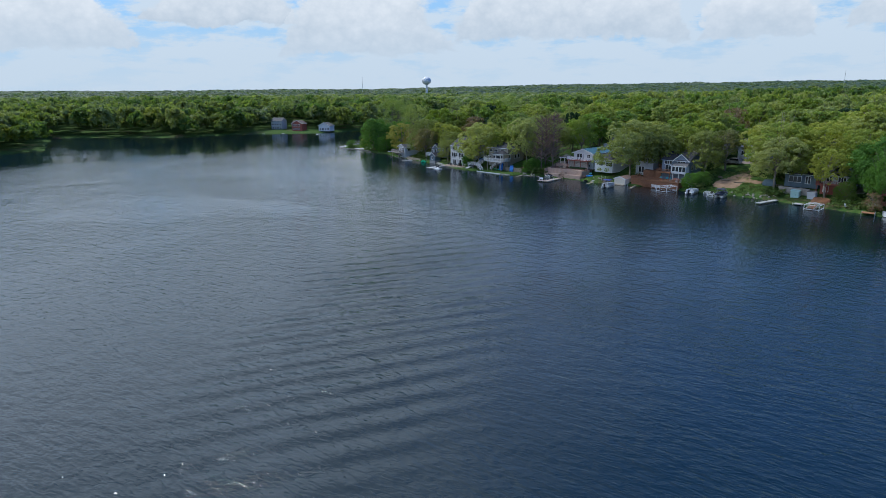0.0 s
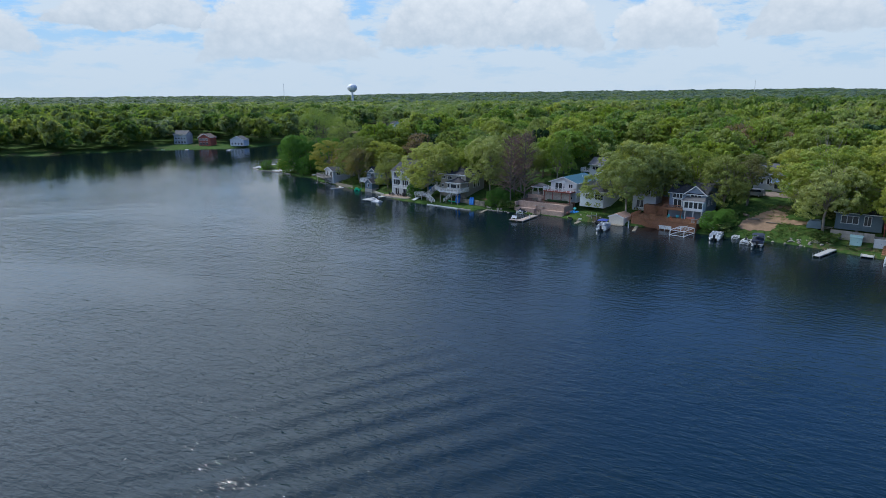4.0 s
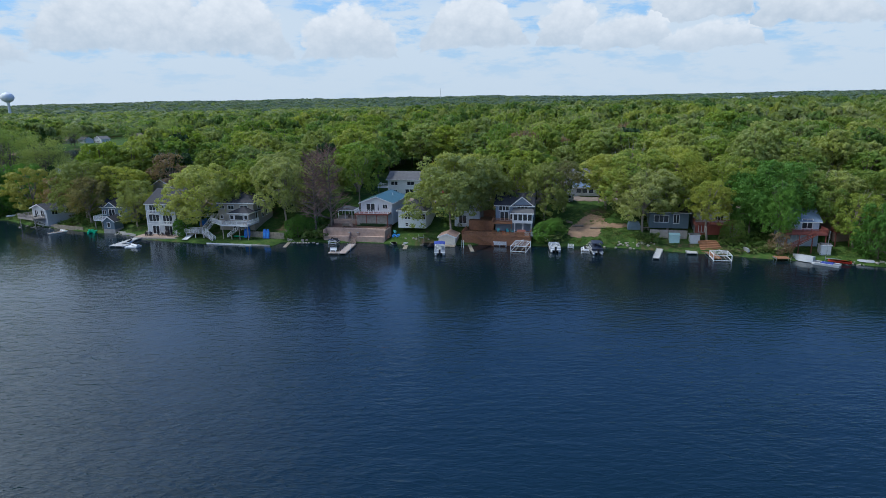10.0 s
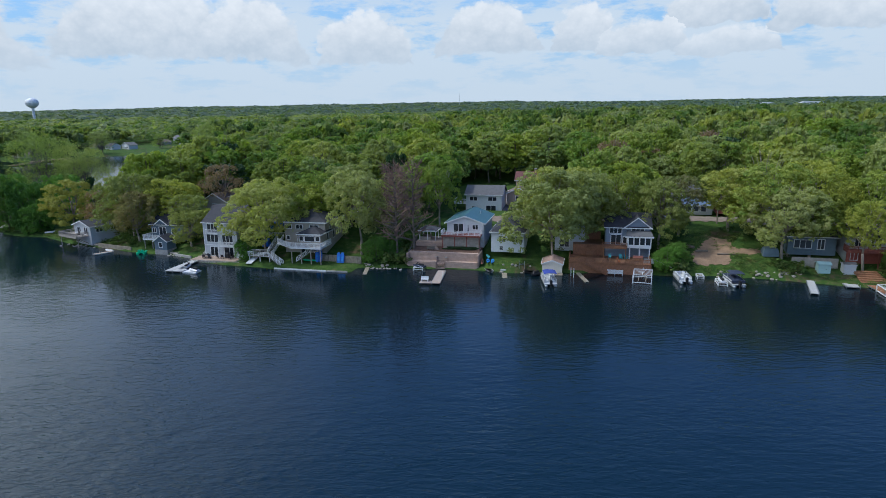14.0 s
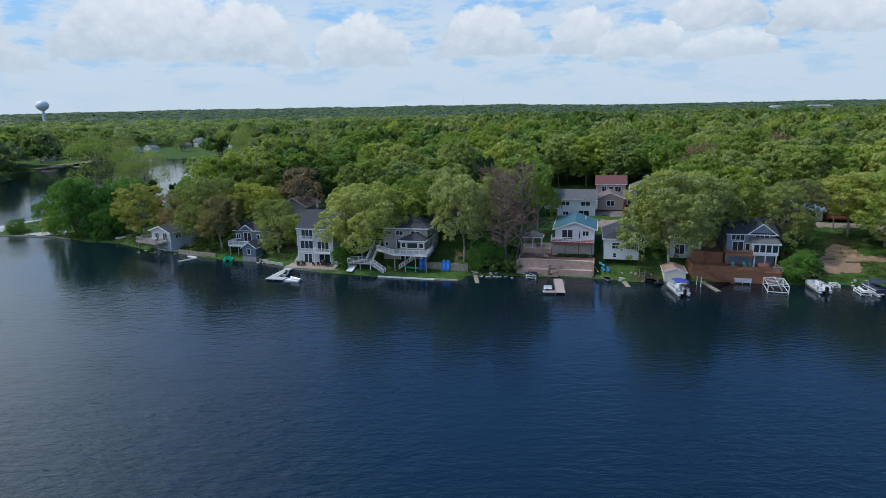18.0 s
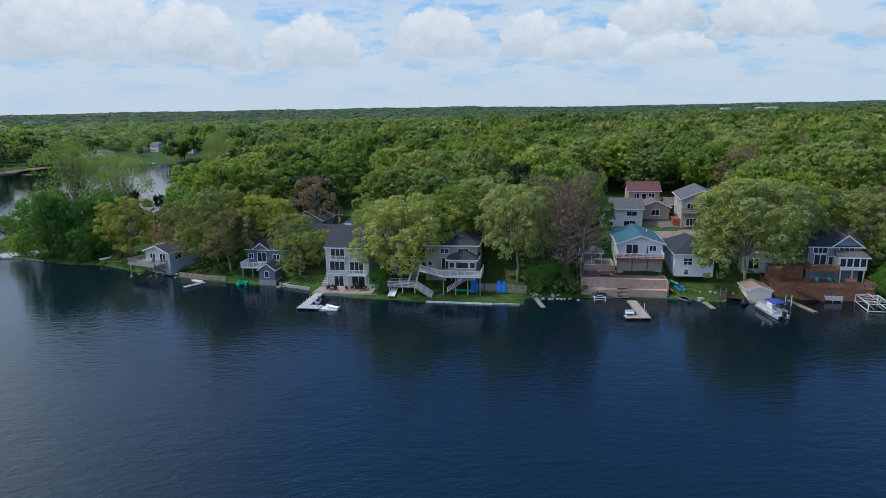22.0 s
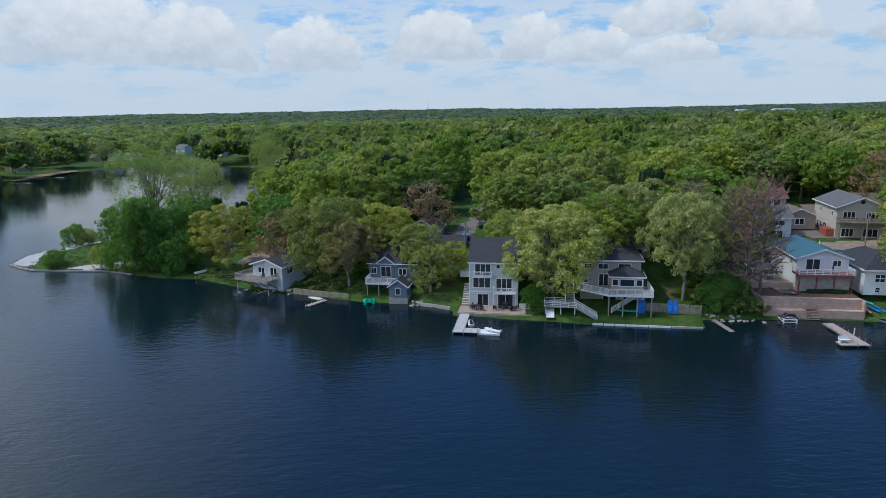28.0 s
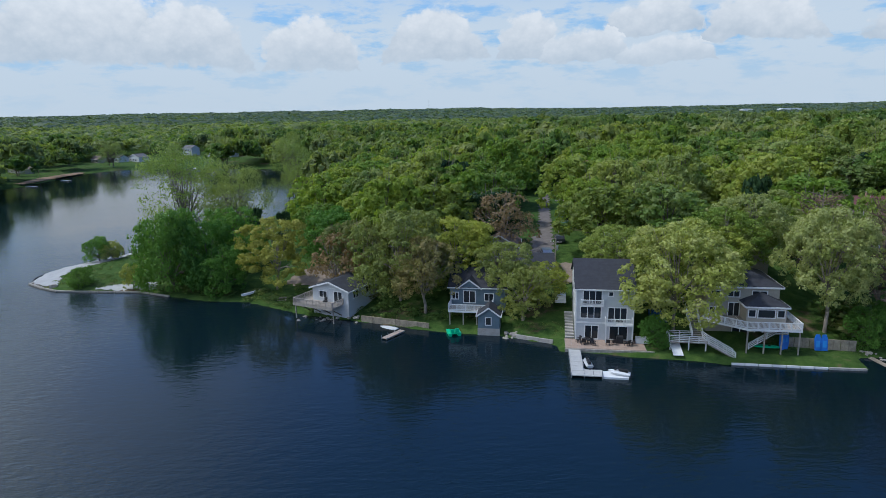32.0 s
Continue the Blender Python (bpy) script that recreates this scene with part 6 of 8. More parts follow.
def pontoon_boat(x, y, turn, label, cover=None, bimini=None, length=6.6):
    """Two floats, a deck, fence panels, seats and an outboard; the bow points along its +y."""
    o = thing("pontoon_boat", x, y, 0, label, "boat", turn=turn)
    L, w = length, 2.5
    for s in (-0.85, 0.85):
        ring = lambda yy, r: [(s + r * math.cos(a * 0.785), yy, 0.2 + r * math.sin(a * 0.785)) for a in range(8)]
        part("float", Mesh().loft([ring(-L / 2, 0.3), ring(L / 2 - 1.0, 0.32), ring(L / 2 - 0.3, 0.2), ring(L / 2, 0.04)]), "aluminium", o, smooth=True)
    part("deck_floor", Mesh().box(-w / 2, w / 2, -L / 2 + 0.1, L / 2 - 0.5, 0.52, 0.62), "boat_grey", o)
    for s in (-1, 1):
        for k in range(3):
            a = -L / 2 + 0.9 + k * (L - 1.9) / 3
            part("fence_panel", Mesh().box(s * (w / 2 - 0.05) - 0.03, s * (w / 2 - 0.05) + 0.03, a, a + (L - 1.9) / 3 - 0.12, 0.66, 1.25), "boat_white", o)
    part("fence_panel", Mesh().box(-w / 2 + 0.1, w / 2 - 0.1, L / 2 - 0.72, L / 2 - 0.66, 0.66, 1.25), "boat_white", o)
    part("rail", Mesh().beam((-w / 2 + 0.05, -L / 2 + 0.9, 1.3), (-w / 2 + 0.05, L / 2 - 0.7, 1.3), 0.05, 0.05).beam((w / 2 - 0.05, -L / 2 + 0.9, 1.3), (w / 2 - 0.05, L / 2 - 0.7, 1.3), 0.05, 0.05), "aluminium", o)
    if cover:
        rings = []
        for yy, hgt in ((-L / 2 + 0.6, 1.25), (-L / 4, 1.62), (0.2, 1.5), (L / 4, 1.6), (L / 2 - 0.6, 1.25)):
            rings.append([(-w / 2, yy, 0.9), (-w / 2 + 0.05, yy, 1.3), (0, yy, hgt + 0.15), (w / 2 - 0.05, yy, 1.3), (w / 2, yy, 0.9)])
        part("cover", Mesh().loft(rings), cover, o, smooth=False)
    else:
        for q in ((-1.05, -0.45, 0.6, 2.2), (0.45, 1.05, 0.6, 2.2), (-1.05, -0.3, -2.2, -1.2), (0.35, 1.05, -2.2, -0.9)):
            st = part("seat", Mesh().box(q[0], q[1], q[2], q[3], 0.62, 1.0), "white_plastic", o)
            part("backrest", Mesh().box(q[0], q[0] + 0.15, q[2], q[3], 1.0, 1.35), "white_plastic", st)
        part("console", Mesh().box(0.3, 1.0, -0.5, 0.1, 0.62, 1.45), "boat_grey", o)
    if bimini:
        rings = []
        for k in range(5):
            yy = -L / 2 + 1.0 + k * 0.75
            zz = 2.55 + 0.12 * math.sin(k / 4 * 3.14)
            rings.append([(-1.25, yy, zz - 0.15), (-0.6, yy, zz), (0.6, yy, zz), (1.25, yy, zz - 0.15), (1.2, yy, zz - 0.2), (0.6, yy, zz - 0.05), (-0.6, yy, zz - 0.05), (-1.2, yy, zz - 0.2)])
        part("canopy", Mesh().loft(rings), bimini, o)
        for s in (-1.2, 1.2):
            part("bow", Mesh().tube((s, -0.3, 1.25), (s, -L / 2 + 1.1, 2.4), 0.025, n=5).tube((s, -0.3, 1.25), (s, -L / 2 + 3.9, 2.4), 0.025, n=5), "aluminium", o)
    mot = part("outboard", Mesh().box(-0.22, 0.22, -L / 2 - 0.45, -L / 2 + 0.1, 0.7, 1.35).box(-0.1, 0.1, -L / 2 - 0.3, -L / 2 - 0.05, -0.4, 0.7), "black_rubber", o)
    part("cowling", Mesh().box(-0.2, 0.2, -L / 2 - 0.48, -L / 2 + 0.08, 1.35, 1.45), "black_rubber", mot)
    return o


pontoon_boat(-106.6, 179.6, 12, "white pontoon boat with a blue canopy", bimini="canvas_blue", length=7.0)
pontoon_boat(-80.7, 185.8, 7, "white pontoon boat moored at the bank", length=6.4)
pontoon_boat(-71.4, 185.2, 8, "pontoon boat under a navy cover", cover="canvas_navy", bimini="canvas_navy", length=6.6)
pontoon_boat(-8.2, 177.6, 4, "white pontoon boat beside the lower deck", length=4.6)


def boat_lift(x, y, w, l, h, label, ribs=True, turn=0.0):
    """A pipe frame over the water with a bunk cradle and canopy ribs."""
    o = thing("boat_lift", x, y, 0, label, "boat lift", turn=turn)
    for px_ in (0, w):
        for py_ in (0, l):
            part("post", Mesh().box(px_ - 0.07, px_ + 0.07, py_ - 0.07, py_ + 0.07, -1.5, h), "white_paint", o)
    for z in (0.25, h):
        for py_ in (0, l):
            part("beam", Mesh().beam((0, py_, z), (w, py_, z), 0.1, 0.12), "white_paint", o)
        for px_ in (0, w):
            part("beam", Mesh().beam((px_, 0, z), (px_, l, z), 0.1, 0.12), "white_paint", o)
    for i in range(1, 6 if ribs else 2):
        yy = l * i / 6
        part("rib", Mesh().beam((0, yy, h), (w * 0.5, yy, h + 0.35), 0.06, 0.06).beam((w * 0.5, yy, h + 0.35), (w, yy, h), 0.06, 0.06), "white_paint", o)
    part("ridge_bar", Mesh().beam((w / 2, 0, h + 0.35 if ribs else h), (w / 2, l, h + 0.35 if ribs else h), 0.06, 0.06), "white_paint", o)
    for xx in (w * 0.3, w * 0.7):
        part("bunk", Mesh().beam((xx, 0.3, 0.5), (xx, l - 0.3, 0.5), 0.14, 0.14), "wood_weathered", o)
    return o


boat_lift(-90.4, 181.8, 3.5, 5.8, 1.5, "empty white pipe boat lift with canopy ribs", turn=-6)
boat_lift(-47.3, 179.8, 3.6, 4.2, 1.4, "empty white pipe boat lift")
boat_lift(-135.8, 183.6, 2.0, 2.2, 0.7, "small white watercraft lift", False)
boat_lift(-74.6, 182.6, 1.7, 3.2, 0.7, "small aluminium watercraft lift", False)
boat_lift(-82.0 + 4.4, 187.2, 1.2, 2.2, 0.6, "small aluminium watercraft lift", False)


def jet_ski(x, y, z, turn, colour, label):
    o = thing("jet_ski", x, y, z, label, "jet ski", turn=turn)
    sec = lambda yy, w, lo, hi: [(-w, yy, hi * 0.6), (-w * 0.6, yy, lo), (w * 0.6, yy, lo), (w, yy, hi * 0.6), (w * 0.6, yy, hi), (-w * 0.6, yy, hi)]
    part("hull", Mesh().loft([sec(-1.4, 0.5, 0, 0.4), sec(-0.3, 0.55, -0.05, 0.5), sec(0.8, 0.5, 0.0, 0.55), sec(1.5, 0.1, 0.3, 0.5)]), colour, o)
    part("seat", Mesh().box(-0.2, 0.2, -1.1, 0.1, 0.45, 0.8), "black_rubber", o)
    part("handlebar", Mesh().box(-0.35, 0.35, 0.3, 0.4, 0.9, 0.98).beam((0, 0.7, 0.5), (0, 0.35, 0.95), 0.25, 0.2), "black_rubber", o)


o = lone("floating_platform", Mesh().box(0, 3.4, 0, 2.0, -0.15, 0.28), "white_plastic", "white floating drive-on platform", "platform", x=-185.2, y=172.6)
jet_ski(-182.9, 173.6, 0.33, 75, "boat_white", "white jet ski on a floating platform")
jet_ski(-186.9, 177.0, 0.15, 10, "boat_grey", "grey jet ski moored inside the dock")
jet_ski(-134.8, 184.7, 0.55, 80, "canvas_navy", "jet ski under a dark cover on its lift")
jet_ski(-109.6, 184.2, 0.1, 150, "black_rubber", "black jet ski by the boathouse")
jet_ski(-73.8, 184.2, 0.55, 8, "boat_white", "white jet ski on a lift")


def small_boat(x, y, z, turn, length, w, colour, label, flip=False, name="rowing_boat", category="boat", tilt=0.0, lift=0.35):
    """An open or upturned hull with pointed bow, thwarts and gunwale."""
    o = thing(name, x, y, z, label, category, turn=turn)
    if tilt:
        o.matrix_basis = pose(x, y, z, 0, tilt, turn)
    k = -1 if flip else 1
    ys = [-0.5, -0.25, 0.1, 0.35, 0.5]
    ws = [0.75, 1.0, 0.95, 0.6, 0.05] if category != "kayak" else [0.08, 0.8, 1.0, 0.7, 0.05]
    out = [[(-w / 2 * b, length * a, k * lift), (-w / 2 * b * 0.7, length * a, 0), (w / 2 * b * 0.7, length * a, 0), (w / 2 * b, length * a, k * lift)] for a, b in zip(ys, ws)]
    inn = [[(-w / 2 * b * 0.86, length * a * 0.97, k * lift), (-w / 2 * b * 0.55, length * a * 0.97, k * 0.06), (w / 2 * b * 0.55, length * a * 0.97, k * 0.06), (w / 2 * b * 0.86, length * a * 0.97, k * lift)] for a, b in zip(ys, ws)]
    part("hull", Mesh().loft(out), colour, o) if flip or category == "kayak" else part("hull", Mesh().loft(out, False).loft(inn, False), colour, o)
    if not flip:
        if category == "kayak":
            part("cockpit", Mesh().tube((0, -0.1 * length, k * lift - 0.02), (0, -0.1 * length, k * lift + 0.05), 0.22, 0.2, 9), "black_rubber", o)
        else:
            for a in (-0.3, 0.1):
                part("thwart", Mesh().box(-w * 0.42, w * 0.42, length * a - 0.12, length * a + 0.12, lift * 0.75, lift * 0.9), colour, o)
    return o


small_boat(-250.4, 204.0, 1.25, -32, 5.2, 0.95, "boat_white", "white canoe lying upturned on the grass", True, "canoe")
small_boat(-219.0, 189.4, 0.1, 70, 3.4, 1.5, "boat_white", "white rowing boat upturned at the seawall", True)
small_boat(-120.0, 186.4, 0.1, 32, 4.2, 1.4, "boat_grey", "grey aluminium rowing boat half ashore")
small_boat(-110.8, 185.6, 0.1, 60, 3.2, 1.3, "black_rubber", "dark rubber dinghy by the mooring pipes")
small_boat(-121.7, 188.8, 1.3, 8, 4.2, 0.75, "salmon", "salmon kayak leaning on the wall", category="kayak", name="kayak", tilt=60, lift=0.25)
small_boat(-120.3, 188.4, 1.5, 6, 3.4, 0.8, "plastic_blue", "bright blue kayak on a rack", category="kayak", name="kayak", tilt=20, lift=0.25)
small_boat(-119.3, 188.4, 1.5, 2, 3.4, 0.8, "plastic_blue", "bright blue kayak on a rack", category="kayak", name="kayak", tilt=20, lift=0.25)
small_boat(-120.6, 190.3, 2.1, 20, 3.0, 0.8, "plastic_teal", "teal kayak on the bank", category="kayak", name="kayak", tilt=15, lift=0.25)
small_boat(-160.6, 184.6, 0.9, 84, 3.6, 0.8, "plastic_green", "bright green kayak beneath the deck", category="kayak", name="kayak", lift=0.28)
small_boat(-39.2, 186.6, 1.4, 10, 2.6, 1.1, "boat_grey", "grey dinghy stood on its end", True, tilt=75)
small_boat(-29.0, 183.2, 1.2, 52, 4.2, 2.1, "boat_grey", "boat under a pale grey cover", True, lift=1.1, name="covered_boat")
small_boat(-22.6, 181.8, 0.25, 62, 4.2, 1.6, "plastic_red", "red runabout moored at the bank")
small_boat(-17.6, 182.4, 0.8, 80, 3.0, 1.3, "boat_grey", "upturned grey dinghy on the bank", True)
small_boat(-9.6, 173.9, 0.05, 70, 2.6, 1.4, "white_plastic", "white swim raft moored off the deck", True, name="raft", lift=0.5)

small_boat(-175.1, 191.6, ground_z(-175.1, 191.6) + 1.3, 20, 4.6, 2.0, "tarp_blue", "boat on land under a bright blue tarp", True, lift=1.2, name="covered_boat")


def standing_kayak(x, y, lean, label):
    o = thing("kayak", x, y, 0.75, label, "kayak")
    sec = lambda zz, w: [(-w, 0.1 + lean * zz, zz), (-w, 0.3 + lean * zz, zz), (w, 0.3 + lean * zz, zz), (w, 0.1 + lean * zz, zz)]
    part("hull", Mesh().loft([sec(0, 0.25), sec(0.8, 0.42), sec(2.0, 0.42), sec(2.9, 0.1)]), "tarp_blue", o)
    part("cockpit", Mesh().box(-0.22, 0.22, 0.02 + lean * 1.4, 0.12 + lean * 1.4, 1.1, 1.7), "plastic_blue", o)


for x, y in ((-158.6, 184.0), (-158.0, 184.4)):
    standing_kayak(x, y, 0.15, "blue kayak standing against the deck")
for x in (-153.6, -152.7):
    o = thing("paddle_board", x, 184.5, 0.7, "wide blue paddle board leaning on the fence", "paddle board")
    part("board", Mesh().slab([(-0.42, 0.1, 0), (0.42, 0.1, 0), (0.46, 0.4, 1.6), (0.25, 0.5, 2.3), (-0.25, 0.5, 2.3), (-0.46, 0.4, 1.6)], (0, 0.14, 0)), "tarp_blue", o)
    part("pad", Mesh().slab([(-0.25, 0.13, 0.5), (0.25, 0.13, 0.5), (0.25, 0.32, 1.4), (-0.25, 0.32, 1.4)], (0, -0.03, 0)), "plastic_blue", o)


def paddle_boat(x, y, turn, colour, label):
    o = thing("pedal_boat", x, y, 0, label, "pedal boat", turn=turn)
    for s in (-1, 1):
        part("float", Mesh().loft([[(s * 0.75 + a, yy, b) for a, b in ((-0.3, 0.5), (-0.25, -0.1), (0.25, -0.1), (0.3, 0.5))] for yy in (-1.1, 0.6, 1.2)]), colour, o)
    part("floor", Mesh().box(-0.75, 0.75, -1.0, 1.0, 0.3, 0.42), colour, o)
    for s in (-0.4, 0.4):
        st = part("seat", Mesh().box(s - 0.3, s + 0.3, -0.8, -0.2, 0.42, 0.7), colour, o)
        part("backrest", Mesh().box(s - 0.3, s + 0.3, -0.95, -0.8, 0.6, 1.15), colour, st)


paddle_boat(-207.6, 187.6, 20, "plastic_green", "bright green pedal boat at the bank")
paddle_boat(-115.8, 186.8, 80, "boat_grey", "pale blue pedal boat drawn up at the bank")


def catamaran():
    o = thing("catamaran", -25.6, 180.0, 0, "small white catamaran with a blue trampoline and bare mast", "boat", turn=58)
    for s in (-0.9, 0.9):
        part("hull", Mesh().loft([[(s - a, yy, 0.5), (s, yy, -0.1), (s + a, yy, 0.5)] for yy, a in ((-2.4, 0.2), (0, 0.25), (1.8, 0.2), (2.5, 0.03))]), "boat_white", o)
    part("trampoline", Mesh().box(-0.9, 0.9, -1.2, 1.0, 0.5, 0.56), "canvas_blue", o)
    part("mast", Mesh().tube((0, 0.4, 0.5), (0, 0.1, 7.2), 0.05), "aluminium", o)
    part("boom", Mesh().tube((0, 0.4, 1.4), (0.2, -2.2, 1.6), 0.04), "aluminium", o)


catamaran()


# ---- yard furniture ----
def chair(x, y, z, turn, colour, label, group=""):
    o = thing("chair", x, y, z, label, "chair", group, turn)
    part("seat", Mesh().box(-0.28, 0.28, -0.28, 0.28, 0.36, 0.42), colour, o)
    part("backrest", Mesh().slab([(-0.28, 0.26, 0.42), (0.28, 0.26, 0.42), (0.28, 0.42, 1.0), (-0.28, 0.42, 1.0)], (0, 0.05, 0)), colour, o)
    for a in (-0.25, 0.25):
        part("leg", Mesh().box(a - 0.03, a + 0.03, -0.27, -0.2, 0, 0.36), colour, o)
        part("leg", Mesh().box(a - 0.03, a + 0.03, 0.2, 0.27, 0, 0.36), colour, o)
        part("armrest", Mesh().box(a - 0.06, a + 0.06, -0.28, 0.3, 0.6, 0.64), colour, o)


for i, (x, y, a) in enumerate(((-187.2, 183.6, 200), (-186.2, 184.3, 90), (-187.8, 184.4, 300), (-185.6, 183.3, 30))):
    chair(x, y, 0.64, a, "dark_metal", "dark metal patio chair", "patio chairs")
o = thing("patio_table", -186.7, 184.0, 0.64, "round dark metal patio table", "table")
part("top", Mesh().tube((0, 0, 0.7), (0, 0, 0.74), 0.6, n=14), "dark_metal", o)
part("pedestal", Mesh().tube((0, 0, 0), (0, 0, 0.7), 0.06), "dark_metal", o)
for i, x in enumerate((-183.4, -182.5, -180.6, -180.0)):
    chair(x, 183.7 + 0.3 * (i % 2), 0.64, 170 + 25 * i, "dark_metal", "dark metal patio chair", "patio chairs")
o = thing("grill", -181.6, 184.6, 0.64, "black covered grill under the balcony", "grill")
part("cabinet", Mesh().box(-0.5, 0.5, -0.3, 0.3, 0.1, 0.85), "black_rubber", o)
part("lid", Mesh().loft([[(-0.5 * k, -0.3 * k, z), (0.5 * k, -0.3 * k, z), (0.5 * k, 0.3 * k, z), (-0.5 * k, 0.3 * k, z)] for z, k in ((0.85, 1), (1.1, 0.95), (1.25, 0.6))]), "black_rubber", o)
lone("deck_box", Mesh().box(0, 1.9, 0, 0.8, 0, 0.8).box(-0.04, 1.94, -0.04, 0.84, 0.8, 0.88), "white_plastic", "white storage box beside the house", "box", x=-179.2, y=184.6, z=0.7)
o = thing("boarding_ramp", -173.8, 182.2, 0.5, "white aluminium ramp lying by the water", "ramp")
part("deck_panel", Mesh().slab([(-0.7, -1.6, 0.1), (0.7, -1.6, 0.1), (0.7, 1.4, 0.8), (-0.7, 1.4, 0.8)], (0, 0, 0.1)), "white_plastic", o)
for i, (x, y, c, lab) in enumerate(((-94.6, 192.0, "plastic_teal", "teal plastic deck chair on the terrace"), (-92.3, 192.0, "plastic_teal", "teal plastic deck chair on the terrace"), (-91.2, 192.1, "plastic_teal", "teal plastic deck chair on the terrace"), (-92.8, 189.0, "plastic_orange", "orange plastic deck chair on the terrace"))):
    chair(x, y, 2.32, 20 * i, c, lab, "deck chairs")
o = thing("outdoor_sofa", -88.9, 191.4, 2.32, "red-brown cushioned outdoor sofa", "sofa")
part("seat", Mesh().box(-1.0, 1.0, -0.4, 0.4, 0, 0.45), "wood_red", o)
part("backrest", Mesh().box(-1.0, 1.0, 0.3, 0.45, 0.45, 0.95), "salmon", o)
lone("deck_screen", Mesh().box(0, 2.1, 0, 0.08, 0, 1.0), "aluminium", "pale panel standing on the deck", "screen", x=-88.0 + 0.1, y=189.2, z=2.32)
o = thing("canoe_rack", -95.2, 187.2, 0.1, "white slatted rack at the waterline", "rack")
for k in range(4):
    part("slat", Mesh().box(0, 3.2, -0.05, 0.05, 0.25 + k * 0.22, 0.42 + k * 0.22), "white_paint", o)
for x in (0.1, 1.6, 3.1):
    part("post", Mesh().box(x - 0.06, x + 0.06, -0.02, 0.1, -0.6, 1.15), "white_paint", o)
lone("gangway", Mesh().slab([(0, 0, 2.2), (3.6, -1.6, 1.0), (3.6, -0.8, 1.0), (0, 0.8, 2.2)], (0, 0, 0.12)), "aluminium", "aluminium gangway resting on the bank", "gangway", x=-86.0, y=190.6, z=0.6)


def picnic_table(x, y, z, turn, mat="wood_weathered"):
    o = thing("picnic_table", x, y, z, "weathered wooden picnic table on the grass", "table", turn=turn)
    part("tabletop", Mesh().box(-0.9, 0.9, -0.4, 0.4, 0.7, 0.76), mat, o)
    for s in (-0.75, 0.75):
        part("bench", Mesh().box(-0.9, 0.9, s - 0.14, s + 0.14, 0.42, 0.47), mat, o)
    for x_ in (-0.6, 0.6):
        part("leg", Mesh().beam((x_, -0.7, 0), (x_, 0.2, 0.7), 0.08, 0.1).beam((x_, 0.7, 0), (x_, -0.2, 0.7), 0.08, 0.1), mat, o)


picnic_table(-242.6, 200.2, ground_z(-242.6, 200.2), 15)
picnic_table(-59.5, 197.2, ground_z(-59.5, 197.2), 5)
lone("tarp_cover", Mesh().loft([[(-1.5 * k, -1.2 * k, z), (1.5 * k, -1.2 * k, z), (1.5 * k, 1.2 * k, z), (-1.5 * k, 1.2 * k, z)] for z, k in ((0, 1), (0.9, 1.0), (1.7, 0.8), (1.9, 0.5))]), "slate_siding", "stack under a slate-blue tarp on the slope", "tarp", x=-62.3, y=197.0, z=ground_z(-62.3, 197) - 0.1)
lone("tarp_cover", Mesh().loft([[(-1.3 * k, -0.9 * k, z), (1.3 * k, -0.9 * k, z), (1.3 * k, 0.9 * k, z), (-1.3 * k, 0.9 * k, z)] for z, k in ((0, 1), (0.8, 1.0), (1.4, 0.6))]), "tarp_blue", "boat under a bright blue tarp", "tarp", x=-57.6, y=211, z=ground_z(-57.6, 211))
lone("tarp_cover", Mesh().loft([[(-1.3 * k, -2.2 * k, z), (1.3 * k, -2.2 * k, z), (1.3 * k, 2.2 * k, z), (-1.3 * k, 2.2 * k, z)] for z, k in ((0.3, 1), (1.2, 1.0), (1.8, 0.6))]), "tarp_blue", "boat on a trailer under a blue tarp", "tarp", x=-176.4, y=200.5, z=ground_z(-176.4, 200.5))


def rocks(name, x0, x1, y0, y1, n, size, label, seed):
    r = random.Random(seed)
    o = thing(name, x0, y0, 0, label, "rocks")
    for i in range(n):
        x, y = r.uniform(0, x1 - x0), r.uniform(0, y1 - y0)
        s = size * r.uniform(0.5, 1.3)
        z = max(ground_z(x0 + x, y0 + y), 0.0)
        ring = lambda k, zz: [(x + s * k * r.uniform(0.7, 1.2) * math.cos(a), y + s * k * r.uniform(0.7, 1.2) * math.sin(a), z + zz * s) for a in (0, 1.2, 2.4, 3.6, 4.9)]
        part("rock", Mesh().loft([ring(0.9, -0.4), ring(1.0, 0.2), ring(0.5, 0.6)]), "stone", o)


rocks("shore_rocks", -148, -138.6, 183.4, 185.4, 26, 0.32, "dark shore stones below the thicket", 1)
rocks("shore_rocks", -74.5, -58, 189.2, 191.4, 34, 0.36, "rough stones along the bank", 2)
rocks("shore_rocks", -199.5, -197.0, 186.2, 188.0, 10, 0.4, "stones round the boathouse foot", 3)
rocks("shore_rocks", -22, -12, 180.6, 182.4, 20, 0.34, "reddish stones on the bank", 4)
rocks("shore_rocks", -236, -225, 191.2, 193.6, 22, 0.35, "stones below the cottage deck", 5)
rocks("shore_rocks", -118, -109, 185.4, 186.6, 18, 0.3, "shore stones before the small lawn", 6)


def log(x, y, turn, l, r):
    z = ground_z(x, y)
    lone("log", Mesh().tube((-l / 2, 0, r), (l / 2, 0, r), r, r * 0.8, 9), "bark", "fallen log on the bare slope", "log", x=x, y=y, z=z, turn=turn)


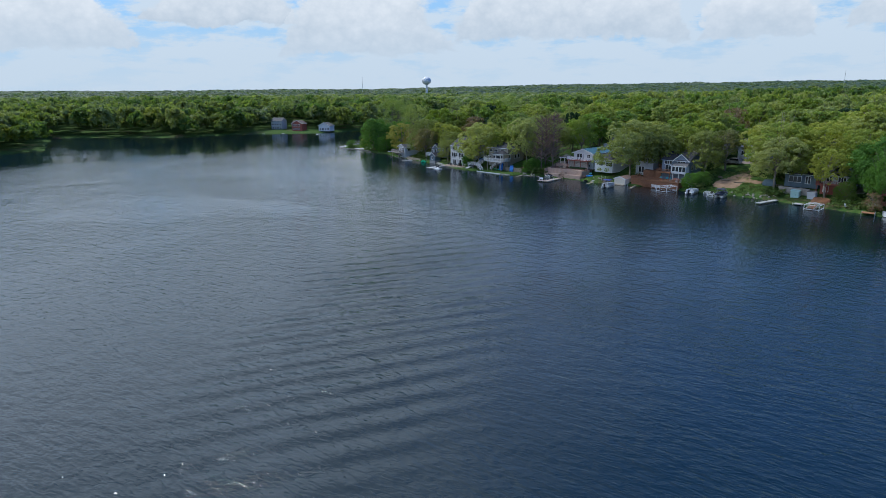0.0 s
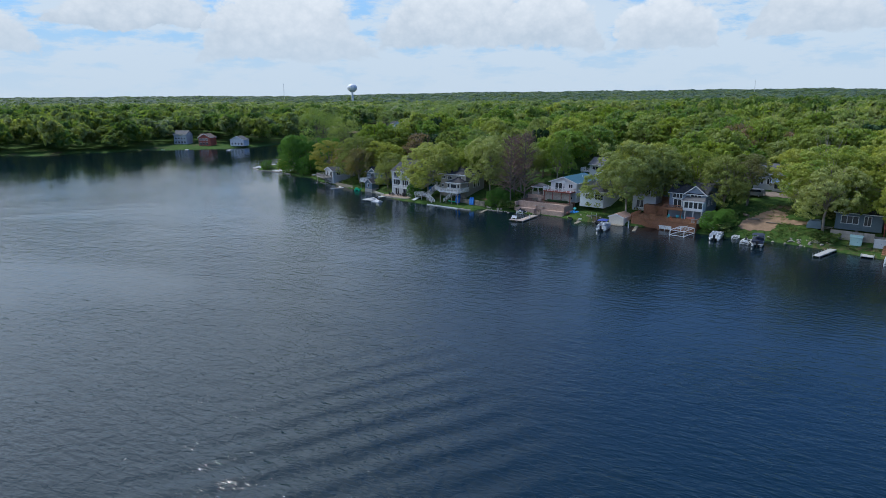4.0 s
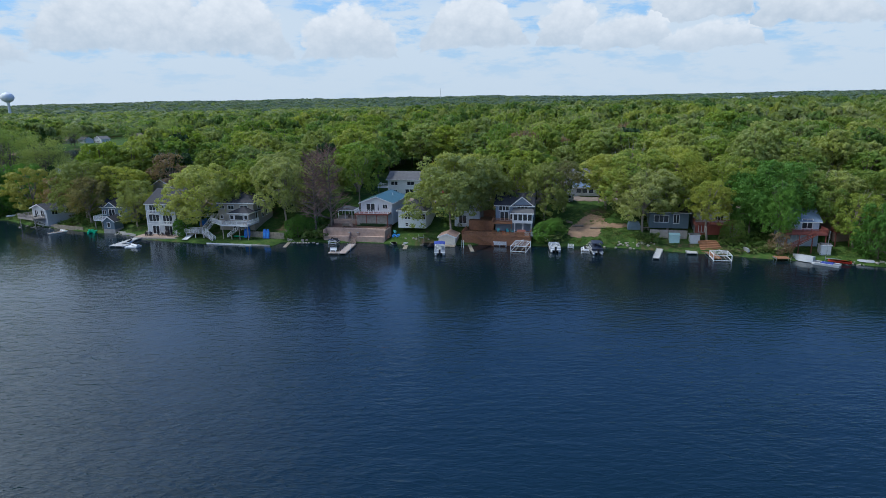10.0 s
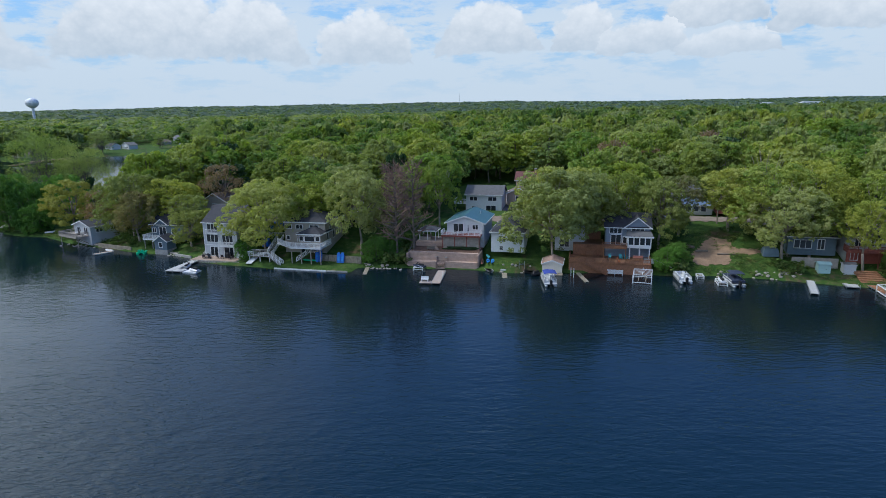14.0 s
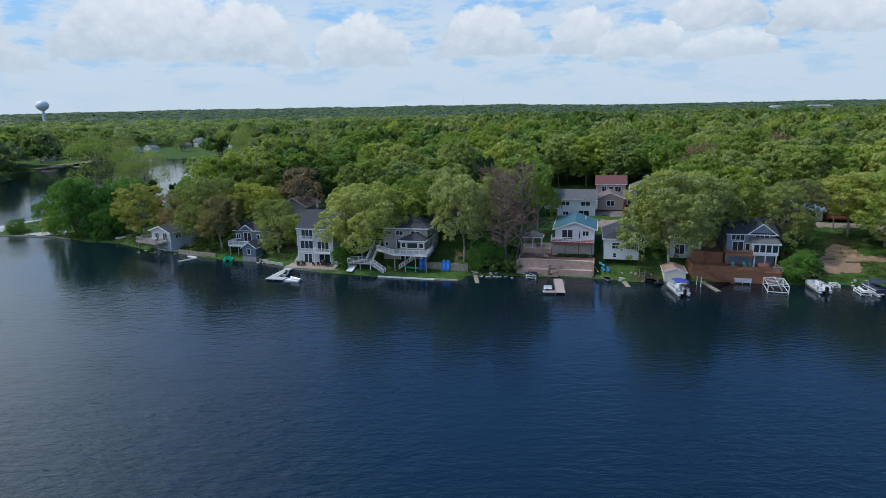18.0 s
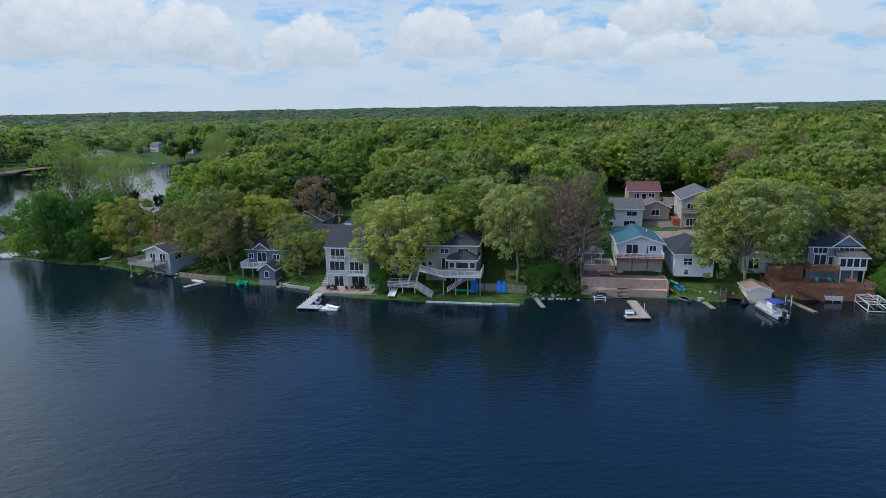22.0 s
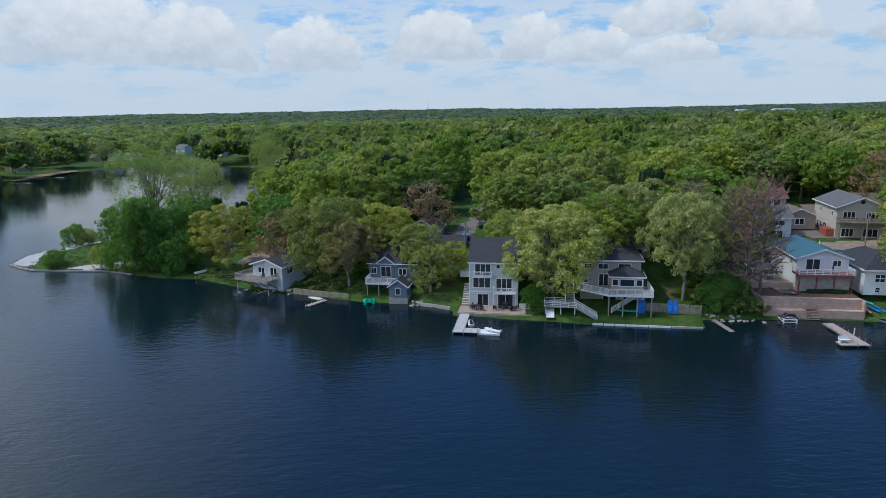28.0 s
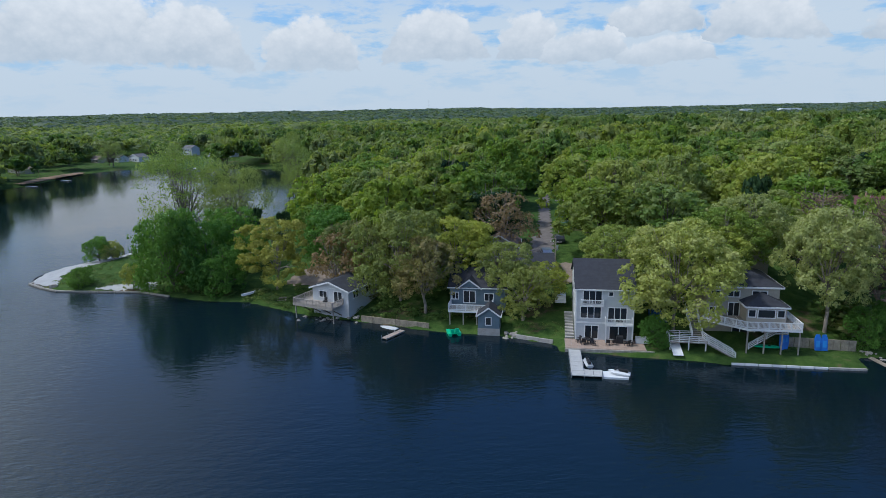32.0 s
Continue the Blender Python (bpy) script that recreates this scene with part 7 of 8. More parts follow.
log(-75.5, 197.4, 10, 2.6, 0.3)
log(-70, 196.8, 4, 5.0, 0.16)
log(-77.6, 198.6, -30, 1.6, 0.35)
garden_terrace()
lone("mooring_pipes", Mesh().tube((0, 0, -1), (0, 0, 2.6), 0.06).tube((1.1, 0.5, -1), (1.1, 0.5, 2.4), 0.06).tube((0, 0, 1.8), (1.1, 0.5, 1.8), 0.05), "aluminium", "galvanised mooring pipes at the bank", "pipes", x=-113.2, y=186.0)
lone("mooring_pipes", Mesh().tube((0, 0, -1), (0, 0, 2.0), 0.07).tube((-0.6, 1.0, -1), (-0.6, 1.0, 1.8), 0.07), "white_plastic", "white mooring pipes beside the boathouse", "pipes", x=-101.8, y=184.0)


# ---- lakeside houses beyond the slope ----
def deck_house(x, y, w, d, zb, h, wall, roof, label, deckmat, dz, wins, low=None, rise=1.8, along="x", depth=3.0, stairs=None, lowwins=()):
    o = plain_house(x, y, w, d, h, wall, roof, label, rise, along, wins, zb=zb)
    deck(o, -0.6, w + 0.4, -depth, 0, dz, deckmat, -1.0, deckmat, 4)
    railing(o, [(-0.6, 0), (-0.6, -depth + 0.05), (w + 0.4, -depth + 0.05), (w + 0.4, 0)], dz, deckmat, 1.0, 1.7)
    if low:
        part("lower_wall", Mesh().box(0.0, w, -0.12, 0.0, -0.6, dz - 0.1), low, o)
    for q in lowwins:
        window(o, *q, at=-0.12)
    if stairs:
        n = 12
        for i in range(n):
            part("step", Mesh().box(stairs[0] + i * 0.36 * stairs[1], stairs[0] + i * 0.36 * stairs[1] + 0.4, -depth - 1.2, -depth, dz - 0.25 - i * 0.24, dz - 0.15 - i * 0.24), deckmat, o)
        railing(o, [(stairs[0], -depth - 1.2, dz - 0.2), (stairs[0] + n * 0.36 * stairs[1], -depth - 1.2, dz - n * 0.24)], 0, deckmat, 0.95, 1.5, False)
    return o


plain_house(-58.6, 198.6, 9.0, 8.0, 4.0, "slate_siding", "shingle_dark", "slate-grey cottage with a wide lakeside window", 1.6, "x", [(1.2, 1.5, 3.2, 1.6, 3), (5.6, 1.3, 1.2, 2.0, 2)], zb=3.2)
plain_house(-59.5, 207.2, 8.0, 6.0, 5.2, "teal_paint", "metal_blue", "pale blue upper cottage behind the slate cottage", 1.4, "x", [(1, 3.0, 1.2, 1.2), (4, 3.0, 1.2, 1.2)], zb=4.8)
low_wall("stone_terrace", [(-58.8, 194.6), (-50.4, 194.2)], 1.6, 3.6, "wood_grey", "grey timber terrace wall below the cottage", 0.25)
deck_house(-48.4, 196.4, 7.4, 8.0, 2.6, 5.2, "grey_white_siding", "shingle_dark", "ranch house with a brick-red deck and dark roof", "wood_maroon", 2.7, [(1.3, 3.3, 1.3, 1.5), (4.2, 3.3, 1.8, 1.5, 3)], "red_paint", 1.5, "x", 2.6, lowwins=[(0.8, 0.4, 1.2, 1.6), (3.2, 0.4, 2.4, 1.6, 3)])
o = thing("timber_steps", -48.4, 187.0, 0.2, "broad red-brown timber steps down to the water", "steps")
for i in range(7):
    part("step", Mesh().box(0, 5.0 - i * 0.15, i * 0.75, i * 0.75 + 0.8, i * 0.24, i * 0.24 + 0.22), "wood_red", o)
o = thing("garden_stairs", -40.2, 198.0, 0, "pale concrete garden stairs up the slope", "stairs")
for i in range(9):
    part("step", Mesh().box(0, 2.2, i * 0.9, i * 0.9 + 0.5, ground_z(-39, 198 + i * 0.9) - 0.1, ground_z(-39, 198 + i * 0.9) + 0.18), "concrete", o)
deck_house(-31.2, 190.2, 7.0, 9.0, 1.6, 5.6, "pale_blue_siding", "metal_blue", "pale blue-white house with a dark blue roof", "wood_maroon", 3.6, [(1.0, 4.2, 1.0, 1.6), (3.6, 4.0, 2.0, 2.0, 2)], "pale_blue_siding", 2.2, "x", 4.0, (4.6, -1), [(1.0, 1.4, 1.6, 1.2)])
deck_house(-20.4, 192.6, 7.6, 8.0, 2.2, 5.6, "brown_siding", "shingle_brown", "dark brown house with a red deck and stairs", "wood_maroon", 2.9, [(1.4, 3.5, 1.4, 1.9), (4.2, 3.6, 1.4, 1.5)], "brown_siding", 1.8, "x", 2.8, (3.0, 1))


def brick_house():
    o = thing("house", -10.6, 187.6, 1.2, "three-level brick and tan house above the lower deck", "house")
    w, d, h = 9.6, 10.0, 8.7
    front = [(1.2, 7.0, 1.5, 1.3), (5.4, 7.0, 1.5, 1.3), (0.8, 4.0, 2.0, 1.5), (5.0, 4.0, 3.6, 1.6), (3.2, 0.9, 3.0, 1.4), (7.0, 0.9, 1.8, 1.4)]
    walls(o, w, d, h, "tan_siding", [q for q in front if q[1] > 2.8], z0=2.8)
    walls(o, w, d, 2.8, "brick_wall", [q for q in front if q[1] < 2.8])
    for q in front:
        window(o, *q, panes=3 if q[2] > 2.1 else 2)
    gable_roof(o, 0, w, 0, d, h, 2.2, "shingle_grey", "x", 0.5, "tan_siding")
    part("skirt_roof", Mesh().slab([(-0.3, -1.4, 6.0), (w + 0.3, -1.4, 6.0), (w + 0.3, 0, 6.7), (-0.3, 0, 6.7)], (0, 0, 0.14)), "shingle_grey", o)
    for zf in (2.7, 5.9):
        part("floor", Mesh().box(0.2, w - 0.2, 0.2, d - 0.2, zf - 0.1, zf), "interior", o)


brick_house()
o = thing("lower_deck", -13.0, 179.8, 0, "wide timber boat deck over the water", "deck")
deck(o, 0, 12.5, 0, 4.6, 1.7, "wood_red", -1.0, "wood_weathered", 5)
railing(o, [(0, 4.5), (0, 0.05), (7.5, 0.05)], 1.7, "wood_weathered", 0.9, 1.8, False)
part("canopy_frame", Mesh().box(0.5, 8.5, -1.8, 0.0, 1.5, 1.6), "wood_grey", o)
chair(-10.5, 182.6, 1.7, 170, "white_plastic", "white plastic deck chair", "boat deck chairs")
chair(-8.6, 182.8, 1.7, 190, "white_plastic", "white plastic deck chair", "boat deck chairs")
chair(-3.4, 182.4, 1.7, 160, "plastic_red", "red folding deck chair", "boat deck chairs")
o = thing("umbrella", -5.2, 183.0, 1.7, "closed red patio umbrella", "umbrella")
part("pole", Mesh().tube((0, 0, 0), (0, 0, 2.6), 0.03), "aluminium", o)
part("canopy", Mesh().tube((0, 0, 0.9), (0, 0, 2.5), 0.25, 0.05), "plastic_red", o)
boat_lift(-2.4, 176.4, 2.4, 3.2, 0.9, "aluminium boat lift by the lower deck", False)


# ---- houses, cars and poles behind ----
def back_white():
    o = thing("house", -131.6, 221.0, 6.6, "white split-level house with a grey roof", "house")
    w, d, h = 9.6, 8.0, 5.0
    front = [(1.0, 3.3, 2.0, 1.0), (6.0, 3.3, 2.2, 1.0), (5.4, 0.3, 2.6, 1.7), (1.5, 0.8, 1.3, 0.9)]
    walls(o, w, d, h, "white_siding", front, [(2, 3, 1.2, 1.2)], [(2, 3, 1.2, 1.2)])
    for q in front:
        window(o, *q, panes=2)
    gable_roof(o, 0, w, 0, d, h, 1.9, "shingle_grey", "x", 0.45, "white_siding")
    deck(o, -3.4, 0, 0.5, 4.0, 2.6, "wood_grey", -0.5, "white_paint", 2)
    railing(o, [(-3.4, 4.0), (-3.4, 0.5), (0, 0.5)], 2.6, "white_paint", 0.95, 1.6)


back_white()
plain_house(-121.4, 227.0, 6.6, 7.0, 3.2, "taupe_siding", "shingle_brown", "small taupe gabled house", 1.4, "y", [(2.4, 1.1, 1.8, 1.3, 2)], zb=8.0)
plain_house(-114.4, 233.0, 5.0, 6.0, 2.4, "taupe_siding", "shingle_brown", "low brown garage with a car port", 1.2, "x", [(1.0, 0.2, 2.4, 1.9, 1)], zb=8.6)
plain_house(-121.6, 249.0, 8.4, 8.0, 3.2, "pink_siding", "shingle_red", "low house with a red roof and pinkish walls", 2.0, "x", [(1.6, 0.9, 1.2, 1.5), (3.6, 0.2, 1.1, 2.1, 1), (5.4, 0.9, 1.6, 1.5)], zb=9.2, chimney=True)


def beige_house():
    o = thing("house", -113.4, 220.4, 7.2, "large beige two-storey house with a hillside balcony", "house", turn=-4)
    w, d, h = 9.2, 13.5, 6.9
    front = [(1.2, 4.3, 2.2, 1.5), (5.6, 4.4, 2.4, 1.3), (5.2, 0.6, 2.8, 1.6), (1.2, 0.6, 2.2, 1.6)]
    left = [(2.2, 4.6, 0.9, 1.0), (9, 4.6, 0.9, 1.0), (5.2, 0.8, 2.0, 1.7), (10.0, 1.2, 0.9, 1.3), (8.2, 1.2, 0.9, 1.3)]
    walls(o, w, d, h, "beige_siding", front, (), left)
    for q in front:
        window(o, *q, panes=3 if q[2] > 2 else 1)
    for q in left:
        window(o, *q, side="left", at=0.0, panes=2 if q[2] > 1 else 1)
    gable_roof(o, 0, w, 0, d, h, 2.0, "shingle_grey", "y", 0.5, "beige_siding")
    v = part("round_vent", Mesh().tube((w / 2, -0.05, h + 1.1), (w / 2, 0.02, h + 1.1), 0.45, n=14), "black_rubber", o)
    b = part("balcony", Mesh().box(0, w, -1.8, 0, 3.7, 3.9), "wood_weathered", o)
    railing(b, [(0, 0), (0, -1.75), (w, -1.75), (w, 0)], 3.9, "wood_weathered", 1.0, 1.6)
    for x in (0.2, w / 2, w - 0.2):
        part("post", Mesh().box(x - 0.1, x + 0.1, -1.7, -1.5, 0, 3.7), "wood_weathered", b)
    part("lower_wall", Mesh().box(-1.6, 0, 0.5, 4.5, 0, 2.0), "red_paint", o)


beige_house()
plain_house(-160.8, 206.6, 7.2, 8.0, 5.0, "tan_siding", "shingle_brown", "tan gabled house above the tan lake house", 2.4, "y", [(1.4, 0.9, 1.5, 1.5), (4.6, 0.2, 1.0, 2.1, 1), (3.0, 4.7 - 0.9, 1.3, 1.0)], zb=4.9)
plain_house(-82.0, 222.5, 9.5, 9.0, 4.6, "grey_white_siding", "shingle_grey", "pale grey house behind the road", 2.2, "x", [(1.2, 1.6, 1.2, 1.4), (3.4, 1.6, 1.2, 1.4)], zb=7.6)
plain_house(-76.6, 219.4, 6.6, 4.0, 2.5, "grey_white_siding", "metal_blue", "glazed front porch with a blue roof", 1.0, "x", [(0.5, 0.8, 1.2, 1.2, 1), (2.2, 0.8, 1.2, 1.2, 1), (3.9, 0.8, 1.2, 1.2, 1)], zb=7.7)
deck_house(-68.6, 221.6, 8.6, 8.0, 7.6, 3.4, "brown_siding", "shingle_brown", "brown bungalow with a red front deck", "wood_maroon", 0.9, [(1.6, 1.6, 1.6, 1.3, 2), (5.6, 1.3, 1.8, 1.8, 2)], None, 2.0, "x", 2.6)
plain_house(-50, 224, 9.0, 8.0, 4.0, "beige_siding", "shingle_brown", "beige house behind the oaks", 2.0, "x", [(1.4, 1.4, 1.4, 1.3), (5.0, 1.4, 1.4, 1.3)])
plain_house(-97, 226, 8.0, 8.0, 5.4, "grey_white_siding", "shingle_grey", "grey two-storey house behind the oaks", 2.2, "y", [(3.3, 3.6, 1.3, 1.3), (1.0, 1.0, 1.4, 1.4)])
plain_house(-100.5, 241, 9.0, 8.0, 4.2, "beige_siding", "shingle_brown", "beige cottage with a brown roof", 2.0, "x", [(1.4, 1.4, 1.4, 1.3), (5.0, 1.4, 1.4, 1.3)])
plain_house(-192.5 + 4.0, 247, 8.4, 7.0, 3.2, "teal_paint", "shingle_dark", "pale green bungalow with a screened porch", 1.6, "x", [(0.6 + 1.5 * i, 1.0, 1.2, 1.5, 1) for i in range(5)], hip=True)
plain_house(-181.0, 241, 6.0, 6.0, 3.0, "taupe_siding", "shingle_brown", "brown cabin beside the lane", 1.5, "x", [(1, 0.9, 1.2, 1.2), (3.6, 0.2, 1.0, 2.0, 1)])
plain_house(-180.5, 221, 6.5, 7.0, 3.4, "white_siding", "shingle_dark", "white cottage behind the white lake house", 1.7, "y", [(1.2, 1.0, 1.2, 1.3), (3.8, 1.0, 1.2, 1.3)])
plain_house(2, 217, 10, 8, 3.4, "white_siding", "shingle_grey", "pale house with a grey roof up the slope", 2.2, "x", [(1.5, 1.5, 1.6, 1.4), (5, 1.5, 1.6, 1.4), (8.5, 0.3, 1.4, 2.1)])
plain_house(14, 208, 11, 9, 4.6, "taupe_siding", "shingle_grey", "grey-brown house up the slope", 2.2, "x", [(1.5, 1.5, 1.6, 1.4), (6, 1.5, 1.6, 1.4)])

# the far shore
FAR_HOMES = [(-476, 257, 10, 7.5, "grey_white_siding", "shingle_grey", "grey two-storey house on the far shore"), (-451, 262, 9, 6.0, "red_paint", "shingle_brown", "red gabled house on the far shore"),
             (-462, 268, 8, 5.0, "brown_siding", "shingle_brown", "brown house on the far shore"), (-432, 275, 10, 4.4, "white_siding", "shingle_grey", "white low house on the far shore"),
             (-534, 540, 14, 3.6, "white_siding", "shingle_dark", "white bungalow across the bay"), (-521, 546, 14, 4.0, "white_siding", "shingle_grey", "white bungalow across the bay"),
             (-508, 602, 13, 6.6, "grey_white_siding", "shingle_grey", "pale two-storey house across the bay"), (-477, 585, 14, 3.4, "grey_white_siding", "shingle_grey", "low grey house across the bay"),
             (-455, 578, 7, 7.2, "white_siding", "shingle_dark", "white gabled house across the bay"), (-545, 454, 18, 3.0, "beige_siding", "shingle_brown", "low house by the far landing"),
             (-546, 534, 11, 3.2, "tan_siding", "shingle_brown", "low tan house across the bay"), (-516, 588, 12, 3.6, "tan_siding", "shingle_brown", "tan house across the bay"),
             (-440, 610, 10, 5.0, "white_siding", "shingle_grey", "white house deep in the trees")]
for i, (x, y, w, h, wall, roof, lab) in enumerate(FAR_HOMES):
    n = int(w / 2.4)
    ws = [(0.9 + 2.3 * k, 1.0, 1.3, 1.4) for k in range(n)] + ([(0.9 + 2.3 * k, 3.9, 1.3, 1.3) for k in range(n)] if h > 5.5 else [])
    plain_house(x, y, w, 8, h, wall, roof, lab, 2.4, "y" if i % 2 else "x", ws, turn=30 if y < 300 else -25, zb=max(1.0, ground_z(x + w / 2, y) - 0.4), group="far shore homes")
for x, y, a in ((-446, 252, 60), (-420, 268, 50), (-466, 246, 60), (-482, 398, 70), (-486, 428, 70), (-432, 514, 40), (-450, 514, 30)):
    dock("dock", x + 8, y - 6, 1.8, 9, a, "dock_grey", "pale dock on the far shore")


def car(x, y, turn, paint, label, van=False, z=None):
    z = ground_z(x, y) + 0.12 if z is None else z
    o = thing("car", x, y, z, label, "car", turn=turn)
    L, w, h = (5.2, 2.0, 2.0) if van else (4.5, 1.8, 1.5)
    prof = [(-L / 2, 0.35), (-L / 2, 0.9), (-L / 2 + 0.15, h * 0.62), (-L / 2 + (0.3 if van else 0.5), h), (L * 0.12, h), (L * 0.28, h * 0.66), (L / 2 - 0.1, h * 0.58), (L / 2, 0.35)]
    part("body", Mesh().slab([(-w / 2, a, b) for a, b in prof], (w, 0, 0)), paint, o)
    part("windscreen", Mesh().slab([(-w / 2 + 0.1, L * 0.135, h - 0.06), (w / 2 - 0.1, L * 0.135, h - 0.06), (w / 2 - 0.1, L * 0.285, h * 0.68), (-w / 2 + 0.1, L * 0.285, h * 0.68)], (0, 0.03, 0.02)), "glass", o)
    for s in (-1, 1):
        part("side_window", Mesh().slab([(s * (w / 2 + 0.005), -L / 2 + 0.6, h * 0.66), (s * (w / 2 + 0.005), L * 0.2, h * 0.66), (s * (w / 2 + 0.005), L * 0.1, h - 0.1), (s * (w / 2 + 0.005), -L / 2 + 0.65, h - 0.1)], (s * 0.012, 0, 0)), "glass", o)
        for yy in (-L * 0.3, L * 0.3):
            t = part("wheel", Mesh().tube((s * (w / 2 - 0.2), yy, 0.33), (s * (w / 2 + 0.03), yy, 0.33), 0.33, n=12), "black_rubber", o)
            part("rim", Mesh().tube((s * (w / 2 + 0.03), yy, 0.33), (s * (w / 2 + 0.045), yy, 0.33), 0.19, n=10), "aluminium", t)
        part("headlight", Mesh().box(s * 0.6 - 0.15, s * 0.6 + 0.15, L / 2 - 0.05, L / 2 + 0.02, 0.6, 0.78), "white_plastic", o)


for q in ((-192.6, 215.0, 10, "car_silver", "silver car parked on the lane"), (-189.6, 226, 5, "car_dark", "dark car on the lane"), (-83.0, 213.6, 80, "car_dark", "dark pickup at the roadside"),
          (-79.4, 212.4, 85, "car_silver", "silver car parked on the gravel road", True), (-75.8, 233, 60, "car_white", "white car behind the houses"), (-61.0, 236, 70, "car_white", "white van behind the bungalow", True),
          (-57.0, 229, 85, "car_white", "white pickup beside the bungalow", True), (-56.2, 241, 30, "car_red", "red car behind the bungalow"), (-112.5, 246, 80, "car_silver", "silver car in the paved yard"),
          (-92.2, 219.0, 80, "car_white", "white truck by the road", True), (-47.5, 214.6, 85, "car_silver", "silver car at the roadside"), (-110.5, 236.5, 40, "car_dark", "dark car under the car port"),
          (-190.2, 197.4, 0, "car_white", "white car beside the white house"), (-26.5, 208.5, 80, "car_dark", "dark car at the roadside")):
    car(*q[:5], van=len(q) > 5)


def utility_pole(x, y, h, label="weathered wooden utility pole"):
    z = ground_z(x, y)
    o = thing("utility_pole", x, y, z - 0.3, label, "pole")
    part("pole", Mesh().tube((0, 0, 0), (0, 0, h), 0.15, 0.1), "bark_pale", o)
    part("crossarm", Mesh().box(-1.1, 1.1, -0.06, 0.06, h - 0.8, h - 0.66), "bark_pale", o)
    for s in (-0.95, -0.4, 0.4, 0.95):
        part("insulator", Mesh().tube((s, 0, h - 0.66), (s, 0, h - 0.5), 0.05, n=6), "white_plastic", o)
    part("transformer", Mesh().tube((0.28, 0, h - 2.2), (0.28, 0, h - 1.3), 0.22, n=10), "aluminium", o)


utility_pole(-110.6, 213.5, 8.0)
utility_pole(-191.0, 203.0, 9.0)
utility_pole(-189.5, 232.0, 9.0)
utility_pole(-70.2, 212.0, 8.5)
utility_pole(-500, 430, 9.0)
patch("landing", [(-487, 398), (-480, 396), (-490, 430), (-498, 468), (-506, 470), (-499, 430)], "sand", "bare earth landing along the far shore", "bare earth", 0.1, 2.0)


def water_tower():
    x, y = 2.4 - 0.7395 * 1420, -1.3 + 0.6731 * 1420
    o = thing("water_tower", x, y, 8.0, "pale grey single-pedestal water tower", "water tower")
    part("pedestal", Mesh().loft([[(r * math.cos(a * 0.3927), r * math.sin(a * 0.3927), z) for a in range(16)] for z, r in ((0, 4.2), (5, 2.6), (36, 2.0), (40, 3.0))]), "tower_white", o, smooth=True)
    prof = [(38, 2.4), (39.5, 5.5), (42, 8.6), (45, 10.2), (48, 10.4), (51, 9.2), (53.5, 6.6), (55, 3.2), (55.6, 0.5)]
    part("tank", Mesh().loft([[(r * math.cos(a * 0.2618), r * math.sin(a * 0.2618), z) for a in range(24)] for z, r in prof]), "tower_white", o, smooth=True)
    part("rail_band", Mesh().tube((0, 0, 46.3), (0, 0, 46.7), 10.6, n=24), "tower_white", o)


water_tower()
for x, y, h in ((-1700, 1260, 62), (-640, 2600, 60)):
    lone("radio_mast", Mesh().tube((0, 0, 0), (0, 0, h), 0.9, 0.4, 6), "aluminium", "thin far radio mast above the woods", "mast", x=x, y=y, z=land_height(np.array([x]), np.array([y]))[0])
for x, y, w in ((700, 2300, 46), (560, 2350, 24)):
    lone("warehouse", Mesh().box(0, w, 0, 30, 0, 17).box(4, w - 4, 4, 26, 17, 18), "white_siding", "long pale far warehouse", "building", x=x * 0.55, y=y * 0.75, z=ground_z(x * 0.55, y * 0.75))


# ---- undergrowth along the banks ----
def undergrowth(name, beds, label, leaves=70, size=1.9):
    """Low shrubs and tall grass: beds of (x0, x1, y0, y1, count, low height, high height)."""
    pts = []
    for x0, x1, y0, y1, n, h0, h1 in beds:
        for _ in range(n):
            x, y = rng.uniform(x0, x1), rng.uniform(y0, y1)
            h = rng.uniform(h0, h1)
            if lake_distance(np.array([x]), np.array([y]))[0] > 0.3:
                pts.append((x, y, ground_z(x, y) - 0.1, h * rng.uniform(0.5, 0.85) + 0.2, h))
    return mass(name, pts, leaves, 6, size, label, "undergrowth", tip=0.35)


